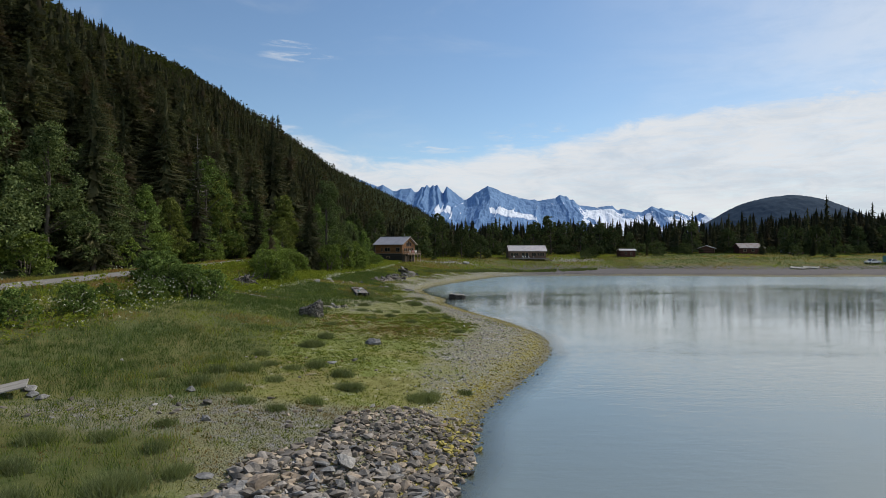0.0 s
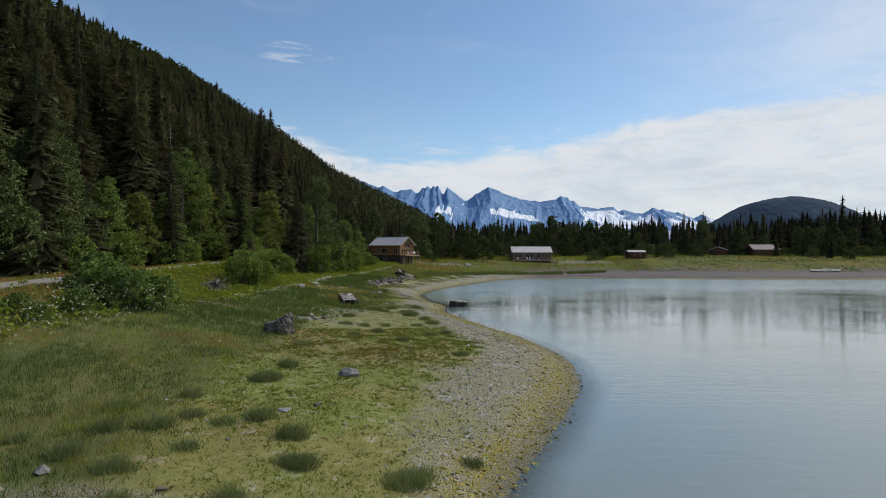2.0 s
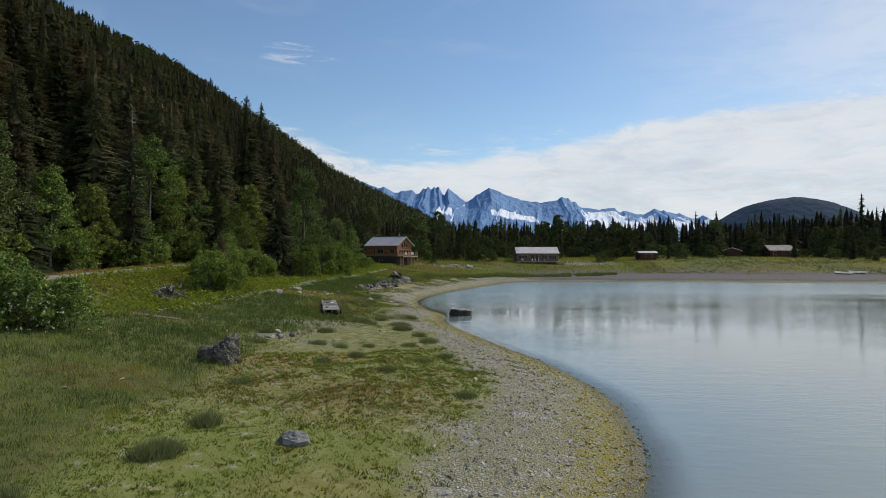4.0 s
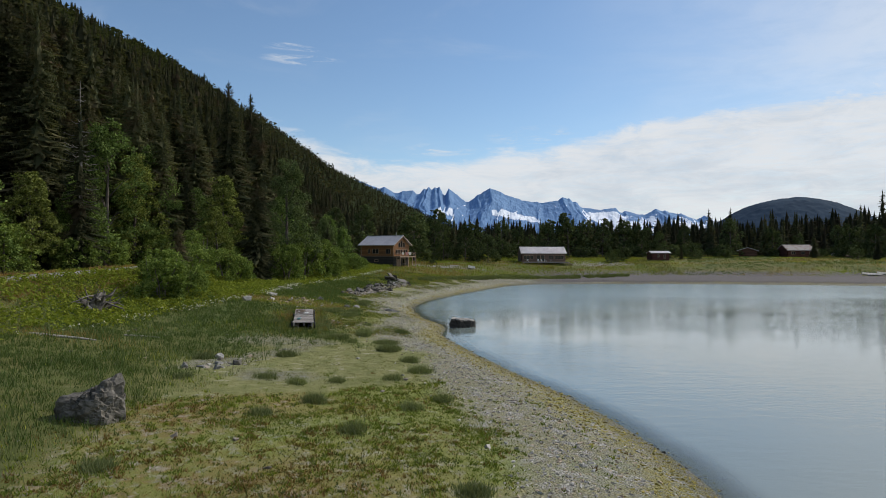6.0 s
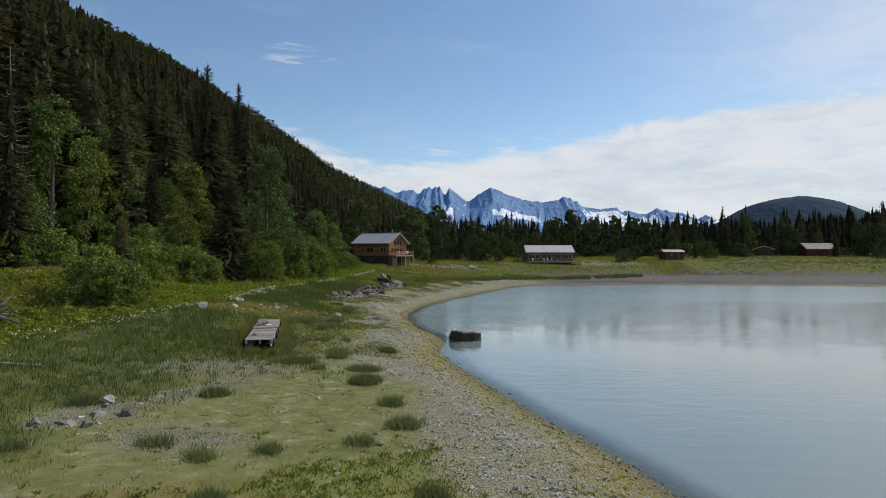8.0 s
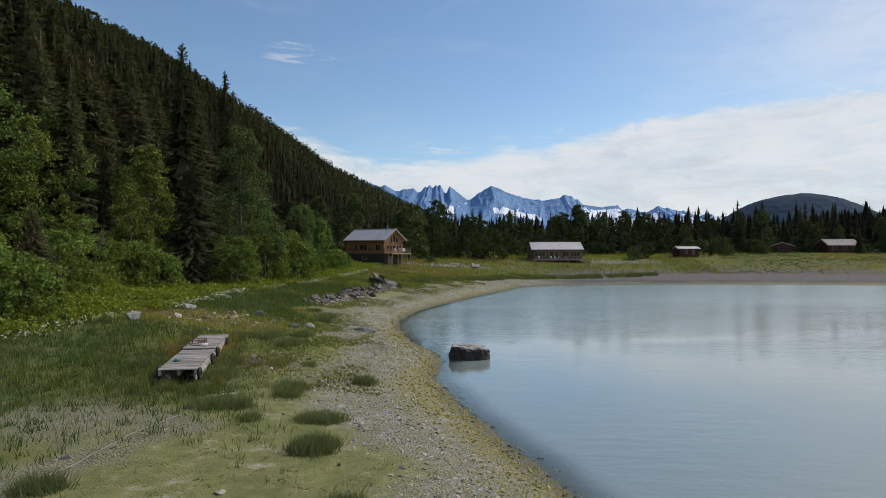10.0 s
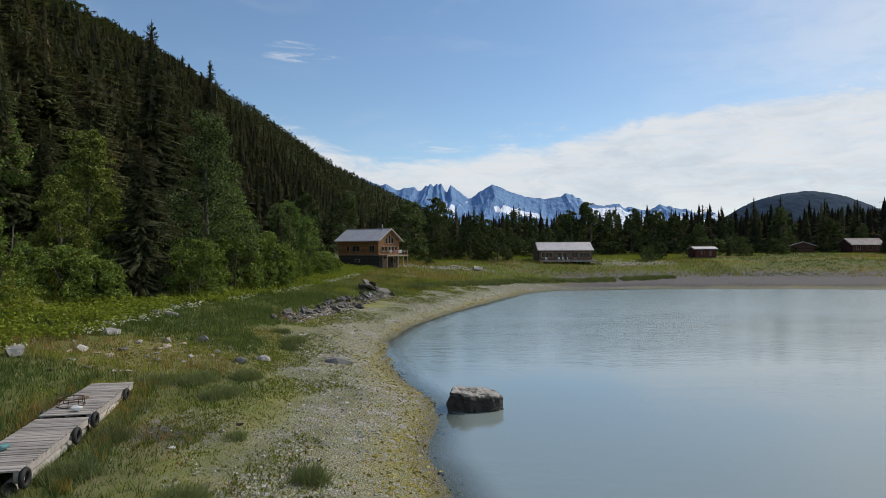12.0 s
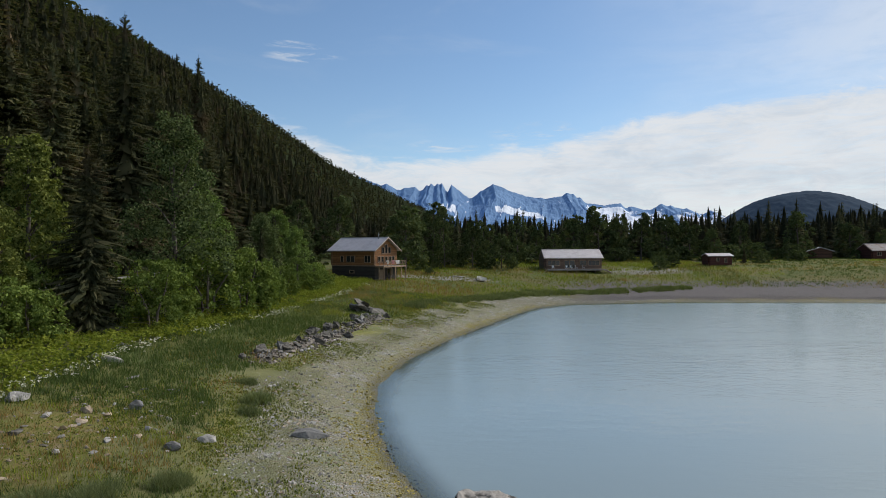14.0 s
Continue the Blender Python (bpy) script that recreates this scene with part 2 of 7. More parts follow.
def mesh_from(name, verts, faces, mats, smooth_shade=False, index=None):
    """A mesh from arrays of vertices and of faces, all triangles or all quads."""
    verts, faces = np.asarray(verts, np.float32), np.asarray(faces, np.int32)
    me = bpy.data.meshes.new(name)
    n = faces.shape[1]
    me.vertices.add(len(verts))
    me.vertices.foreach_set("co", verts.ravel())
    me.loops.add(faces.size)
    me.loops.foreach_set("vertex_index", faces.ravel())
    me.polygons.add(len(faces))
    me.polygons.foreach_set("loop_start", np.arange(0, faces.size, n, dtype=np.int32))
    for m in mats if isinstance(mats, (list, tuple)) else [mats]:
        me.materials.append(m)
    if index is not None:
        me.polygons.foreach_set("material_index", np.asarray(index, np.int32))
    me.update(calc_edges=True)
    me.validate()
    me.polygons.foreach_set("use_smooth", np.full(len(me.polygons), smooth_shade))
    return me


def spaced(lo, hi, fine_lo, fine_hi, step, grow):
    mid = list(np.arange(fine_lo, fine_hi + 1e-6, step))
    a, s = [], step
    while (a[-1] if a else fine_lo) > lo:
        s *= grow
        a.append((a[-1] if a else fine_lo) - s)
    b, s = [], step
    while (b[-1] if b else fine_hi) < hi:
        s *= grow
        b.append((b[-1] if b else fine_hi) + s)
    return np.array(a[::-1] + mid + b)


GX, GY = spaced(-4600, 4600, -42, 14, 0.7, 1.07), spaced(-4600, 4700, 12, 192, 0.7, 1.055)
gx, gy = np.meshgrid(GX, GY)
gx, gy = gx.ravel(), gy.ravel()
gz = height(gx, gy)
nx, ny = len(GX), len(GY)
quad = np.arange(nx * (ny - 1)).reshape(ny - 1, nx)[:, :-1].ravel()
quad = np.stack([quad, quad + 1, quad + nx + 1, quad + nx], 1)

def lushness(x, y):
    wob_ = 2.2 * fbm(x * 0.16, y * 0.16, 4, 31)
    low = smooth(np.interp(y, (28, 36, 50, 65), (-7.0, -9.6, -11.0, -9.8)), np.interp(y, (28, 36, 50, 65), (-11.0, -12.2, -14.0, -14.2)), x + 1.0 * wob_) * (1 - smooth(72, 92, y))
    high = smooth(8.0, 10.5, np.abs(shore_distance(x, y)) + 1.4 * wob_) * smooth(74, 84, y)
    high = high * (1 - 0.9 * np.exp(-((x + 8.6) / 2.0) ** 2 - ((y - 91) / 2.6) ** 2))
    front = smooth(-6.5, -9.5, x + wob_) * (1 - smooth(20.5, 23.5, y + wob_)) * 0.9
    stony = 1 - np.clip(np.exp(-((x + 9.5) / 9.0) ** 2 - ((y - 25.5 + wob_) / 2.2) ** 2) * 1.3, 0, 1)
    rubble = 1 - np.clip(1.4 * np.exp(-((x + 12.3) / 2.4) ** 2 - ((y - 67.2) / 1.7) ** 2), 0, 1)
    thin_ = 1 - 0.85 * np.exp(-((x + 16) / 4.5) ** 2 - ((y - 102) / 7) ** 2)
    bare_ = 1 - 0.85 * np.exp(-((x + 12.5 + wob_) / 3.0) ** 2 - ((y - 77.5 + wob_) / 2.6) ** 2)
    return np.clip((low + high + front) * stony * rubble * thin_ * bare_, 0, 1)


# what covers the ground: how much gravel, weed, road and dark wooded ground; mud, dry herbs, lush grass, stony patches
def salt_meadow(x, y):
    """Where the flat of short pale turf lies, past the coarse front of the spit."""
    bend_ = fbm(x * 0.35, y * 0.35, 3, 35)
    return smooth(-0.7, 0.7, y - 66.0 - 0.62 * np.clip(x, -12, 3) + 1.2 * bend_) * (1 - smooth(80, 86, y + 3 * bend_))


def stony_strip(x, y):
    """A strip of bare rubble along the foot of the tall grass."""
    t = np.clip(((x + 13.2) * 4.6 + (y - 66.2) * 11.4) / (4.6 ** 2 + 11.4 ** 2), 0, 1)
    off = np.hypot(x + 13.2 - 4.6 * t, y - 66.2 - 11.4 * t) + 1.1 * fbm(x * 0.7, y * 0.7, 3, 37)
    return 1 - smooth(0.5, 1.3, off)


gd = shore_distance(gx, gy)
wob = 2.2 * fbm(gx * 0.16, gy * 0.16, 4, 31)
beach_w = np.interp(gy, (0, 20, 28, 35, 43, 50, 60, 75, 90, 110, 130, 150, 170, 185), (9, 7, 2.5, 2.9, 6, 7.5, 7.5, 7.0, 6.6, 6.6, 6.8, 7.5, 9, 8))
c_gravel = (1 - smooth(-1.1, 1.1, gd - beach_w + wob * 1.8 + 1.2 * fbm(gx * 0.55, gy * 0.4, 3, 39))) * (gx < 400)
weed_w = np.interp(gy, (75, 100), (1.0, 0.55)) + 1.7 * smooth(30, 50, gx) * (gy > 120)
c_weed = (1 - smooth(0.7 * weed_w, 3.2 * weed_w, gd + wob * 0.9 * weed_w)) * (gx < 400)
c_road = (1 - smooth(2.5, 3.1, np.abs(gx - road_x(gy)))) * (gy < 230)
c_road = np.maximum(c_road, (1 - smooth(0.8, 1.25, np.hypot((gx + 1) / 11, (gy - 199) / 3.2))))
c_road = np.maximum(c_road, (1 - smooth(0.8, 1.25, np.hypot((gx - 49) / 11, (gy - 224) / 5))))
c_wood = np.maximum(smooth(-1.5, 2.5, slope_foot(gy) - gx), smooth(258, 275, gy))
c_mud = smooth(16, 34, gx) * (1 - smooth(26, 29, gd + wob * 0.6)) * (gy > 120) * smooth(2.0, 5.0, gd + wob)
c_mud = np.maximum(c_mud, 1 - smooth(0.75, 1.1, np.hypot((gx + 9.0 + 0.3 * wob) / 1.5, (gy - 89.3) / 0.8)))
c_dry = np.clip(smooth(0.05, 0.4, fbm(gx * 0.12, gy * 0.12, 3, 41)) * smooth(7, 12, gd) * (1 - salt_meadow(gx, gy)) + 1.0 * np.exp(-((gx + 15.5) / 3.5) ** 2 - ((gy - 104) / 6) ** 2) + 0.8 * smooth(7.5, 5.5, np.abs(gx - road_x(gy))) * (gy < 120) + 0.9 * (1 - smooth(0.5, 1.3, np.hypot((gx + 7 + wob) / 7, (gy - 50.5) / 3.2))), 0, 1)
c_lush = lushness(gx, gy) * (gx < 30) + smooth(20, 30, gd) * (gx >= 30) * 0.15
c_stony = (1 - smooth(0.7, 1.2, np.hypot((gx + 9) / 9.5, (gy - 25.5 + wob) / 3.0))) + (1 - smooth(0.6, 1.2, np.hypot((gx + 2) / 7, (gy - 21.0) / 6)))
c_stony += (1 - smooth(0.6, 1.3, np.hypot((gx + 8.5) / 2.2, (gy - 66 + wob) / 1.6)))
c_stony += 0.8 * (1 - smooth(0.6, 1.3, np.hypot((gx + 12.5 + wob) / 3.0, (gy - 77.5 + wob) / 2.6)))
c_stony = np.clip(c_stony + 0.9 * stony_strip(gx, gy) + (1 - smooth(0.6, 1.3, np.hypot((gx + 8.6) / 1.7, (gy - 90 + wob) / 2.4))), 0, 1)
c_pale = salt_meadow(gx, gy) * (1 - np.clip(c_lush, 0, 1))
c_vivid = (1 - c_gravel) * smooth(30, 34, gy) * (1 - salt_meadow(gx, gy)) * (1 - smooth(66, 70, gy)) * (1 - np.clip(c_lush, 0, 1)) * smooth(0.40, 0.60, value_noise(gx * 0.24, gy * 0.3, 301))
# thin green growth on the upper beach of the bay; gravel between the cushions at the front of the spit
c_film = smooth(2.4, 4.4, gd + 0.5 * wob) * (1 - smooth(11, 14, gd)) * smooth(80, 86, gy) * (1 - smooth(165, 175, gy)) * smooth(0.40, 0.62, value_noise(gx * 0.5, gy * 0.33, 291) * 0.6 + 0.4 * value_noise(gx * 1.3, gy * 0.9, 293))
c_front = (1 - c_gravel) * smooth(44, 49, gy) * (1 - smooth(56, 60, gy)) * (1 - np.clip(c_lush, 0, 1))
ground_mesh = mesh_from("ground", np.stack([gx, gy, gz], 1), quad, [], True)
for nm, cols in (("cover_a", (c_gravel, c_weed, c_road, c_wood)), ("cover_b", (c_mud, c_dry, np.clip(c_lush, 0, 1), c_stony)), ("cover_c", (c_pale, c_vivid, c_film, c_front))):
    at = ground_mesh.attributes.new(nm, "FLOAT_COLOR", "POINT")
    at.data.foreach_set("color", np.stack(cols, 1).astype(np.float32).ravel())


def ground_material():
    m, k = material("shore_ground", 0.9, 0.0, 0.25)

    def cover(name):
        a = k.n.new("ShaderNodeAttribute")
        a.attribute_name = name
        s = k.n.new("ShaderNodeSeparateColor")
        k.l.new(a.outputs["Color"], s.inputs[0])
        return s.outputs[0], s.outputs[1], s.outputs[2], a.outputs["Alpha"]

    gravel, weed, road, wood = cover("cover_a")
    mud, dry, lush, stony = cover("cover_b")
    pale, vivid, film, front = cover("cover_c")
    n1, n2, n3, n4 = k.noise(0.18, 4, 0.6, k.pos), k.noise(1.3, 5, 0.65, k.pos), k.noise(9, 5, 0.7, k.pos), k.noise(38, 4, 0.7, k.pos)
    cell = k.voronoi(7.0, k.pos, "F1", "Color")
    cellg = k.n.new("ShaderNodeSeparateColor")
    k.l.new(cell, cellg.inputs[0])
    gap = k.voronoi(7.0, k.pos, "DISTANCE_TO_EDGE")
    cell2 = k.voronoi(17.0, k.pos, "F1", "Color")
    cells2 = k.n.new("ShaderNodeSeparateColor")
    k.l.new(cell2, cells2.inputs[0])
    turf = k.mix(k.ramp(n2, 0.3, 0.7), (0.190, 0.194, 0.050), (0.300, 0.288, 0.090))
    turf = k.mix(k.ramp(k.noise(0.5, 3, 0.5, k.pos), 0.5, 0.66, 0, 0.7), turf, (0.180, 0.238, 0.042))
    turf = k.mix(k.ramp(n3, 0.48, 0.75, 0, 0.8), turf, (0.27, 0.245, 0.135))
    turf = k.mix(k.ramp(k.noise(11, 4, 0.8, k.pos), 0.50, 0.66, 0, 0.5), turf, (0.090, 0.112, 0.032))
    turf = k.mix(k.ramp(n4, 0.55, 0.75, 0, 0.6), turf, (0.32, 0.30, 0.19))
    turf = k.mix(k.math("MULTIPLY", vivid, 0.55), turf, k.mix(n3, (0.135, 0.180, 0.036), (0.250, 0.290, 0.078)))
    turf = k.mix(k.math("MULTIPLY", pale, 0.8), turf, k.mix(k.ramp(n2, 0.3, 0.7), (0.155, 0.172, 0.066), (0.262, 0.256, 0.112)))
    turf = k.mix(k.math("MULTIPLY", dry, k.ramp(n2, 0.4, 0.65, 0.1, 0.75)), turf, (0.22, 0.125, 0.052))
    turf = k.mix(k.math("MULTIPLY", lush, 0.8), turf, k.mix(k.ramp(n1, 0.35, 0.65), k.mix(n3, (0.036, 0.062, 0.018), (0.088, 0.118, 0.034)), k.mix(n3, (0.075, 0.088, 0.024), (0.150, 0.140, 0.046))))
    zed = k.n.new("ShaderNodeSeparateXYZ")
    k.l.new(k.pos, zed.inputs[0])
    turf = k.mix(k.ramp(zed.outputs[1], 160, 190, 0, 0.85), turf, k.mix(k.ramp(n1, 0.4, 0.62), (0.082, 0.105, 0.026), (0.130, 0.115, 0.040)))
    pebble = k.mix(cells2.outputs[0], (0.245, 0.238, 0.224), (0.62, 0.600, 0.560))
    pebble = k.mix(k.ramp(cellg.outputs[1], 0.72, 0.95), pebble, (0.42, 0.36, 0.28))
    pebble = k.mix(k.ramp(n4, 0.5, 0.8, 0, 0.6), pebble, (0.15, 0.135, 0.115))
    pebble = k.mix(k.math("MULTIPLY", stony, 0.5), pebble, (0.175, 0.165, 0.148))
    bare = k.math("MAXIMUM", stony, gravel)
    thin = k.math("MULTIPLY", bare, k.ramp(k.math("ADD", n2, k.math("MULTIPLY", n1, 0.4)), 0.50, 0.72, 1.0, 0.4))
    scatter = k.math("MULTIPLY", k.math("MULTIPLY", k.ramp(n2, 0.56, 0.70), k.ramp(zed.outputs[1], 185, 165)), k.math("SUBTRACT", 0.55, k.math("MULTIPLY", lush, 0.5)))
    col = k.mix(k.math("MAXIMUM", thin, scatter), turf, pebble)
    col = k.mix(k.math("MULTIPLY", front, k.ramp(k.noise(1.9, 5, 0.75, k.pos), 0.50, 0.64, 0.0, 0.6)), col, k.mix(0.35, pebble, (0.16, 0.14, 0.09)))
    col = k.mix(k.math("MULTIPLY", film, k.ramp(n3, 0.3, 0.6, 0.35, 0.85)), col, k.mix(n2, (0.130, 0.142, 0.062), (0.225, 0.226, 0.112)))
    weedy = k.mix(n3, (0.20, 0.17, 0.030), (0.46, 0.40, 0.075))
    col = k.mix(k.math("MULTIPLY", weed, k.ramp(k.math("ADD", k.math("MULTIPLY", cellg.outputs[2], 0.6), n2), 0.7, 0.95)), col, weedy)
    # dirt in the pebble gaps, doubling as crevice shade painted into the colour
    col = k.mix(k.math("MULTIPLY", k.math("MAXIMUM", bare, weed), k.ramp(gap, 0.07, 0.0, 0.0, 0.4)), col, (0.085, 0.078, 0.062))
    col = k.mix(mud, col, k.mix(n2, (0.098, 0.090, 0.088), (0.165, 0.152, 0.148)))
    col = k.mix(k.math("MULTIPLY", mud, k.math("MULTIPLY", weed, k.ramp(n1, 0.35, 0.5))), col, (0.25, 0.22, 0.09))
    col = k.mix(road, col, k.mix(n3, (0.19, 0.18, 0.165), (0.33, 0.315, 0.29)))
    # near-black green wherever the ground is wooded
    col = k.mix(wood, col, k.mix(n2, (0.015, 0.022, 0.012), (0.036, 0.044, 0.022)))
    wet = k.ramp(zed.outputs[2], 0.28, 0.02)
    col = k.mix(k.math("MULTIPLY", wet, 0.6), col, (0.095, 0.090, 0.072))
    k.put(k.b.inputs["Base Color"], col)
    k.put(k.b.inputs["Specular IOR Level"], k.math("SUBTRACT", 0.2, k.math("MULTIPLY", wood, 0.2)))
    k.put(k.b.inputs["Roughness"], k.math("SUBTRACT", 0.92, k.math("MULTIPLY", wet, 0.4)))
    h = k.math("ADD", k.math("MULTIPLY", k.ramp(gap, 0.0, 0.25), k.math("MULTIPLY", bare, 0.7)), k.math("ADD", k.math("MULTIPLY", n3, 0.8), k.math("MULTIPLY", n4, 0.4)))
    k.put(k.b.inputs["Normal"], k.bump(h, 0.9, 0.09))
    return m


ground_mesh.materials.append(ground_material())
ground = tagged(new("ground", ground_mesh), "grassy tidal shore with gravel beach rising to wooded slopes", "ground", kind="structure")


# ---- water ----
def water_material():
    m, k = material("glacial_water", 0.035, 0.0, 0.5)
    k.b.inputs["IOR"].default_value = 1.98
    a = k.n.new("ShaderNodeAttribute")
    a.attribute_name = "depth"
    v = k.stretch(k.pos, 1, 2.6, 1)
    n1, n2 = k.noise(0.022, 3, 0.5, k.pos), k.noise(0.12, 3, 0.5, k.pos)
    calm = k.ramp(k.math("ADD", n1, k.math("MULTIPLY", n2, 0.3)), 0.50, 0.78)
    wave = k.math("ADD", k.noise(1.5, 4, 0.6, v, 0.4), k.math("MULTIPLY", k.noise(0.45, 3, 0.55, v, 0.3), 1.1))
    wave = k.math("ADD", wave, k.math("MULTIPLY", k.noise(0.8, 2, 0.5, k.stretch(k.pos, 0.45, 1.3, 1), 0.5), 1.2))
    sep_ = k.n.new("ShaderNodeSeparateXYZ")
    k.l.new(k.pos, sep_.inputs[0])
    milky = k.ramp(k.math("ADD", sep_.outputs[1], k.math("MULTIPLY", n1, 40)), 80, 130)
    k.put(k.b.inputs["Base Color"], k.mix(milky, k.mix(n1, (0.170, 0.200, 0.174), (0.196, 0.230, 0.200)), (0.240, 0.298, 0.290)))
    lane = k.ramp(k.math("ADD", k.noise(0.045, 3, 0.5, k.stretch(k.pos, 0.5, 1.3, 1), 0.6), k.ramp(sep_.outputs[1], 95, 150, -0.04, 0.34)), 0.40, 0.72)
    breeze = k.ramp(k.math("ADD", sep_.outputs[1], k.math("MULTIPLY", k.noise(0.05, 3, 0.5, k.stretch(k.pos, 0.4, 1.6, 1)), 60)), 135, 175)
    k.put(k.b.inputs["Roughness"], k.math("ADD", 0.03, k.math("ADD", k.math("MULTIPLY", lane, 0.07), k.math("MULTIPLY", breeze, 0.13))))
    k.put(k.b.inputs["Normal"], k.bump(wave, k.math("ADD", 0.02, k.math("ADD", k.math("MULTIPLY", calm, 0.04), k.math("MULTIPLY", lane, 0.05))), 0.25))
    tr = k.n.new("ShaderNodeBsdfTransparent")
    tr.inputs[0].default_value = (0.78, 0.86, 0.82, 1)
    gl = k.n.new("ShaderNodeBsdfGlossy")
    gl.inputs["Roughness"].default_value = 0.05
    fr = k.n.new("ShaderNodeFresnel")
    fr.inputs[0].default_value = 1.333
    thin = k.n.new("ShaderNodeMixShader")
    for s, o in ((thin.inputs[0], fr.outputs[0]), (thin.inputs[1], tr.outputs[0]), (thin.inputs[2], gl.outputs[0])):
        k.l.new(o, s)
    mx = k.n.new("ShaderNodeMixShader")
    k.put(mx.inputs[0], k.ramp(a.outputs["Fac"], -0.06, 0.30))
    k.l.new(thin.outputs[0], mx.inputs[1])
    k.l.new(k.b.outputs[0], mx.inputs[2])
    k.l.new(mx.outputs[0], k.out.inputs[0])
    return m


WX, WY = spaced(-42, 720, -8, 14, 0.7, 1.12), spaced(-410, 260, 10, 190, 0.8, 1.12)
wx, wy = np.meshgrid(WX, WY)
wx, wy = wx.ravel(), wy.ravel()
q = np.arange(len(WX) * (len(WY) - 1)).reshape(len(WY) - 1, len(WX))[:, :-1].ravel()
water_mesh = mesh_from("water", np.stack([wx, wy, np.zeros_like(wx)], 1), np.stack([q, q + 1, q + len(WX) + 1, q + len(WX)], 1), water_material(), True)
water_mesh.attributes.new("depth", "FLOAT", "POINT").data.foreach_set("value", np.clip(-height(wx, wy), 0, 5).astype(np.float32))
tagged(new("water", water_mesh), "calm milky turquoise glacial bay reflecting the sky", "water", kind="structure")


# ---- far mountains ----
def mountain_material():
    m, k = material("snowy_rock_haze_blue", 0.9, 0.0, 0.1)
    v = k.stretch(k.pos, 1, 0.5, 0.4)
    n1, n2, n3 = k.noise(0.010, 5, 0.6, v, 0.5), k.noise(0.045, 4, 0.65, v, 0.3), k.noise(0.0035, 3, 0.5, k.pos)
    a = k.n.new("ShaderNodeAttribute")
    a.attribute_name = "snow"
    # the blue of distant haze is put into the rock colour
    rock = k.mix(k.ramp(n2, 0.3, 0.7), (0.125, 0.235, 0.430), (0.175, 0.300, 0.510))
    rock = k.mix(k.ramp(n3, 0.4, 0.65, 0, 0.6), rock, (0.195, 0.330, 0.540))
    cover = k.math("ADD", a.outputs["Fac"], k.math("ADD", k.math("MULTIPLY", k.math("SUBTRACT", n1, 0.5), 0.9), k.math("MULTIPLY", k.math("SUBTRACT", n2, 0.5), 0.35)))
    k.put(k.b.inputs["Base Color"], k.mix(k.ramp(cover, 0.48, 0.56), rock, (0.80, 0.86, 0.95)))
    k.put(k.b.inputs["Normal"], k.bump(k.math("ADD", n1, k.math("MULTIPLY", n2, 0.5)), 0.35, 10.0))
    return m


def far_range():
    """A jagged range with snow fields: peaks as x, height, fall to the left, fall to the right."""
    peaks = ((-640, 535, 0.3, 0.42), (-443, 486, 0.5, 0.62), (-306, 454, 0.55, 0.2), (-232, 461, 0.2, 1.0), (-148, 474, 0.95, 0.35), (-122, 488, 1.6, 1.3), (-72, 487, 1.1, 0.9), (-40, 493, 1.1, 2.3),
             (28, 475, 1.9, 0.84), (238, 424, 0.75, 0.12), (322, 477, 0.72, 0.40), (440, 430, 0.2, 0.53), (852, 410, 0.80, 0.5), (905, 399, 0.15, 1.05), (948, 380, 0.3, 1.0), (1236, 331, 0.10, 0.8),
             (1308, 309, 0.6, 0.24), (1530, 325, 0.55, 0.4), (1592, 313, 0.3, 0.30), (1712, 290, 0.3, 0.42), (1886, 276, 0.5, 0.5), (2200, 240, 0.2, 0.3))
    nx_, ny_ = 760, 64
    xs, ys = np.linspace(-1500, 2700, nx_), 4460 - 900 * np.linspace(1, 0, ny_) ** 1.5
    x, y = [a.ravel() for a in np.meshgrid(xs, ys)]
    away = np.clip((4380 - y) / 800, 0, 1)
    bent = x + 300 * away * fbm(x * 0.0035, y * 0.004, 3, 61) + 7 * fbm(x * 0.05, y * 0.01, 3, 63)
    crest = np.full_like(x, 150.0) + 40 * np.exp(-((x - 1100) / 500) ** 2)
    wide = np.full_like(x, 130.0)
    for px, h, a, b in peaks:
        d = bent - px
        crest = np.maximum(crest, h - np.where(d < 0, -a * d, b * d))
        wide = np.maximum(wide, (h - 25) - 0.16 * np.abs(d))
    gully = np.abs(fbm(x * 0.011 + 1.5 * away, y * 0.0022, 5, 71))
    spur = np.clip(away * 5, 0, 1)
    z = crest * (1 - 0.93 * np.clip(np.abs(y - 4380) / 830, 0, 1) ** 0.85) + spur * (10 - 34 * gully ** 0.8) + 9 * fbm(x * 0.03, y * 0.03, 4, 77)
    hollow = (wide - crest) / 95 + 0.5 * smooth(0.07, 0.02, gully) * (away > 0.05) - 0.22
    shelf = np.exp(-((z / np.maximum(crest, 1) - 0.60) / 0.09) ** 2) * smooth(0.40, 0.58, value_noise(x * 0.0075, x * 0 + 3.0, 15))
    snow = 0.10 + 0.66 * np.clip(hollow, 0, 1) + 0.55 * shelf + 0.42 * smooth(640, 760, x) * smooth(0.03, 0.10, away) * (1 - 0.55 * smooth(260, 400, crest)) + 0.35 * np.exp(-((x - 1130) / 90) ** 2)
    q = np.arange(nx_ * (ny_ - 1)).reshape(ny_ - 1, nx_)[:, :-1].ravel()
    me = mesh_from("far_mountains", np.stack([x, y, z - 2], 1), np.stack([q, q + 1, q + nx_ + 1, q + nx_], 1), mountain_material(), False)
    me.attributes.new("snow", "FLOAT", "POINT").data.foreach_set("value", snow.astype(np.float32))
    tagged(new("backdrop", me), "distant jagged haze-blue mountains with snow fields and glaciers", "mountains", kind="structure")


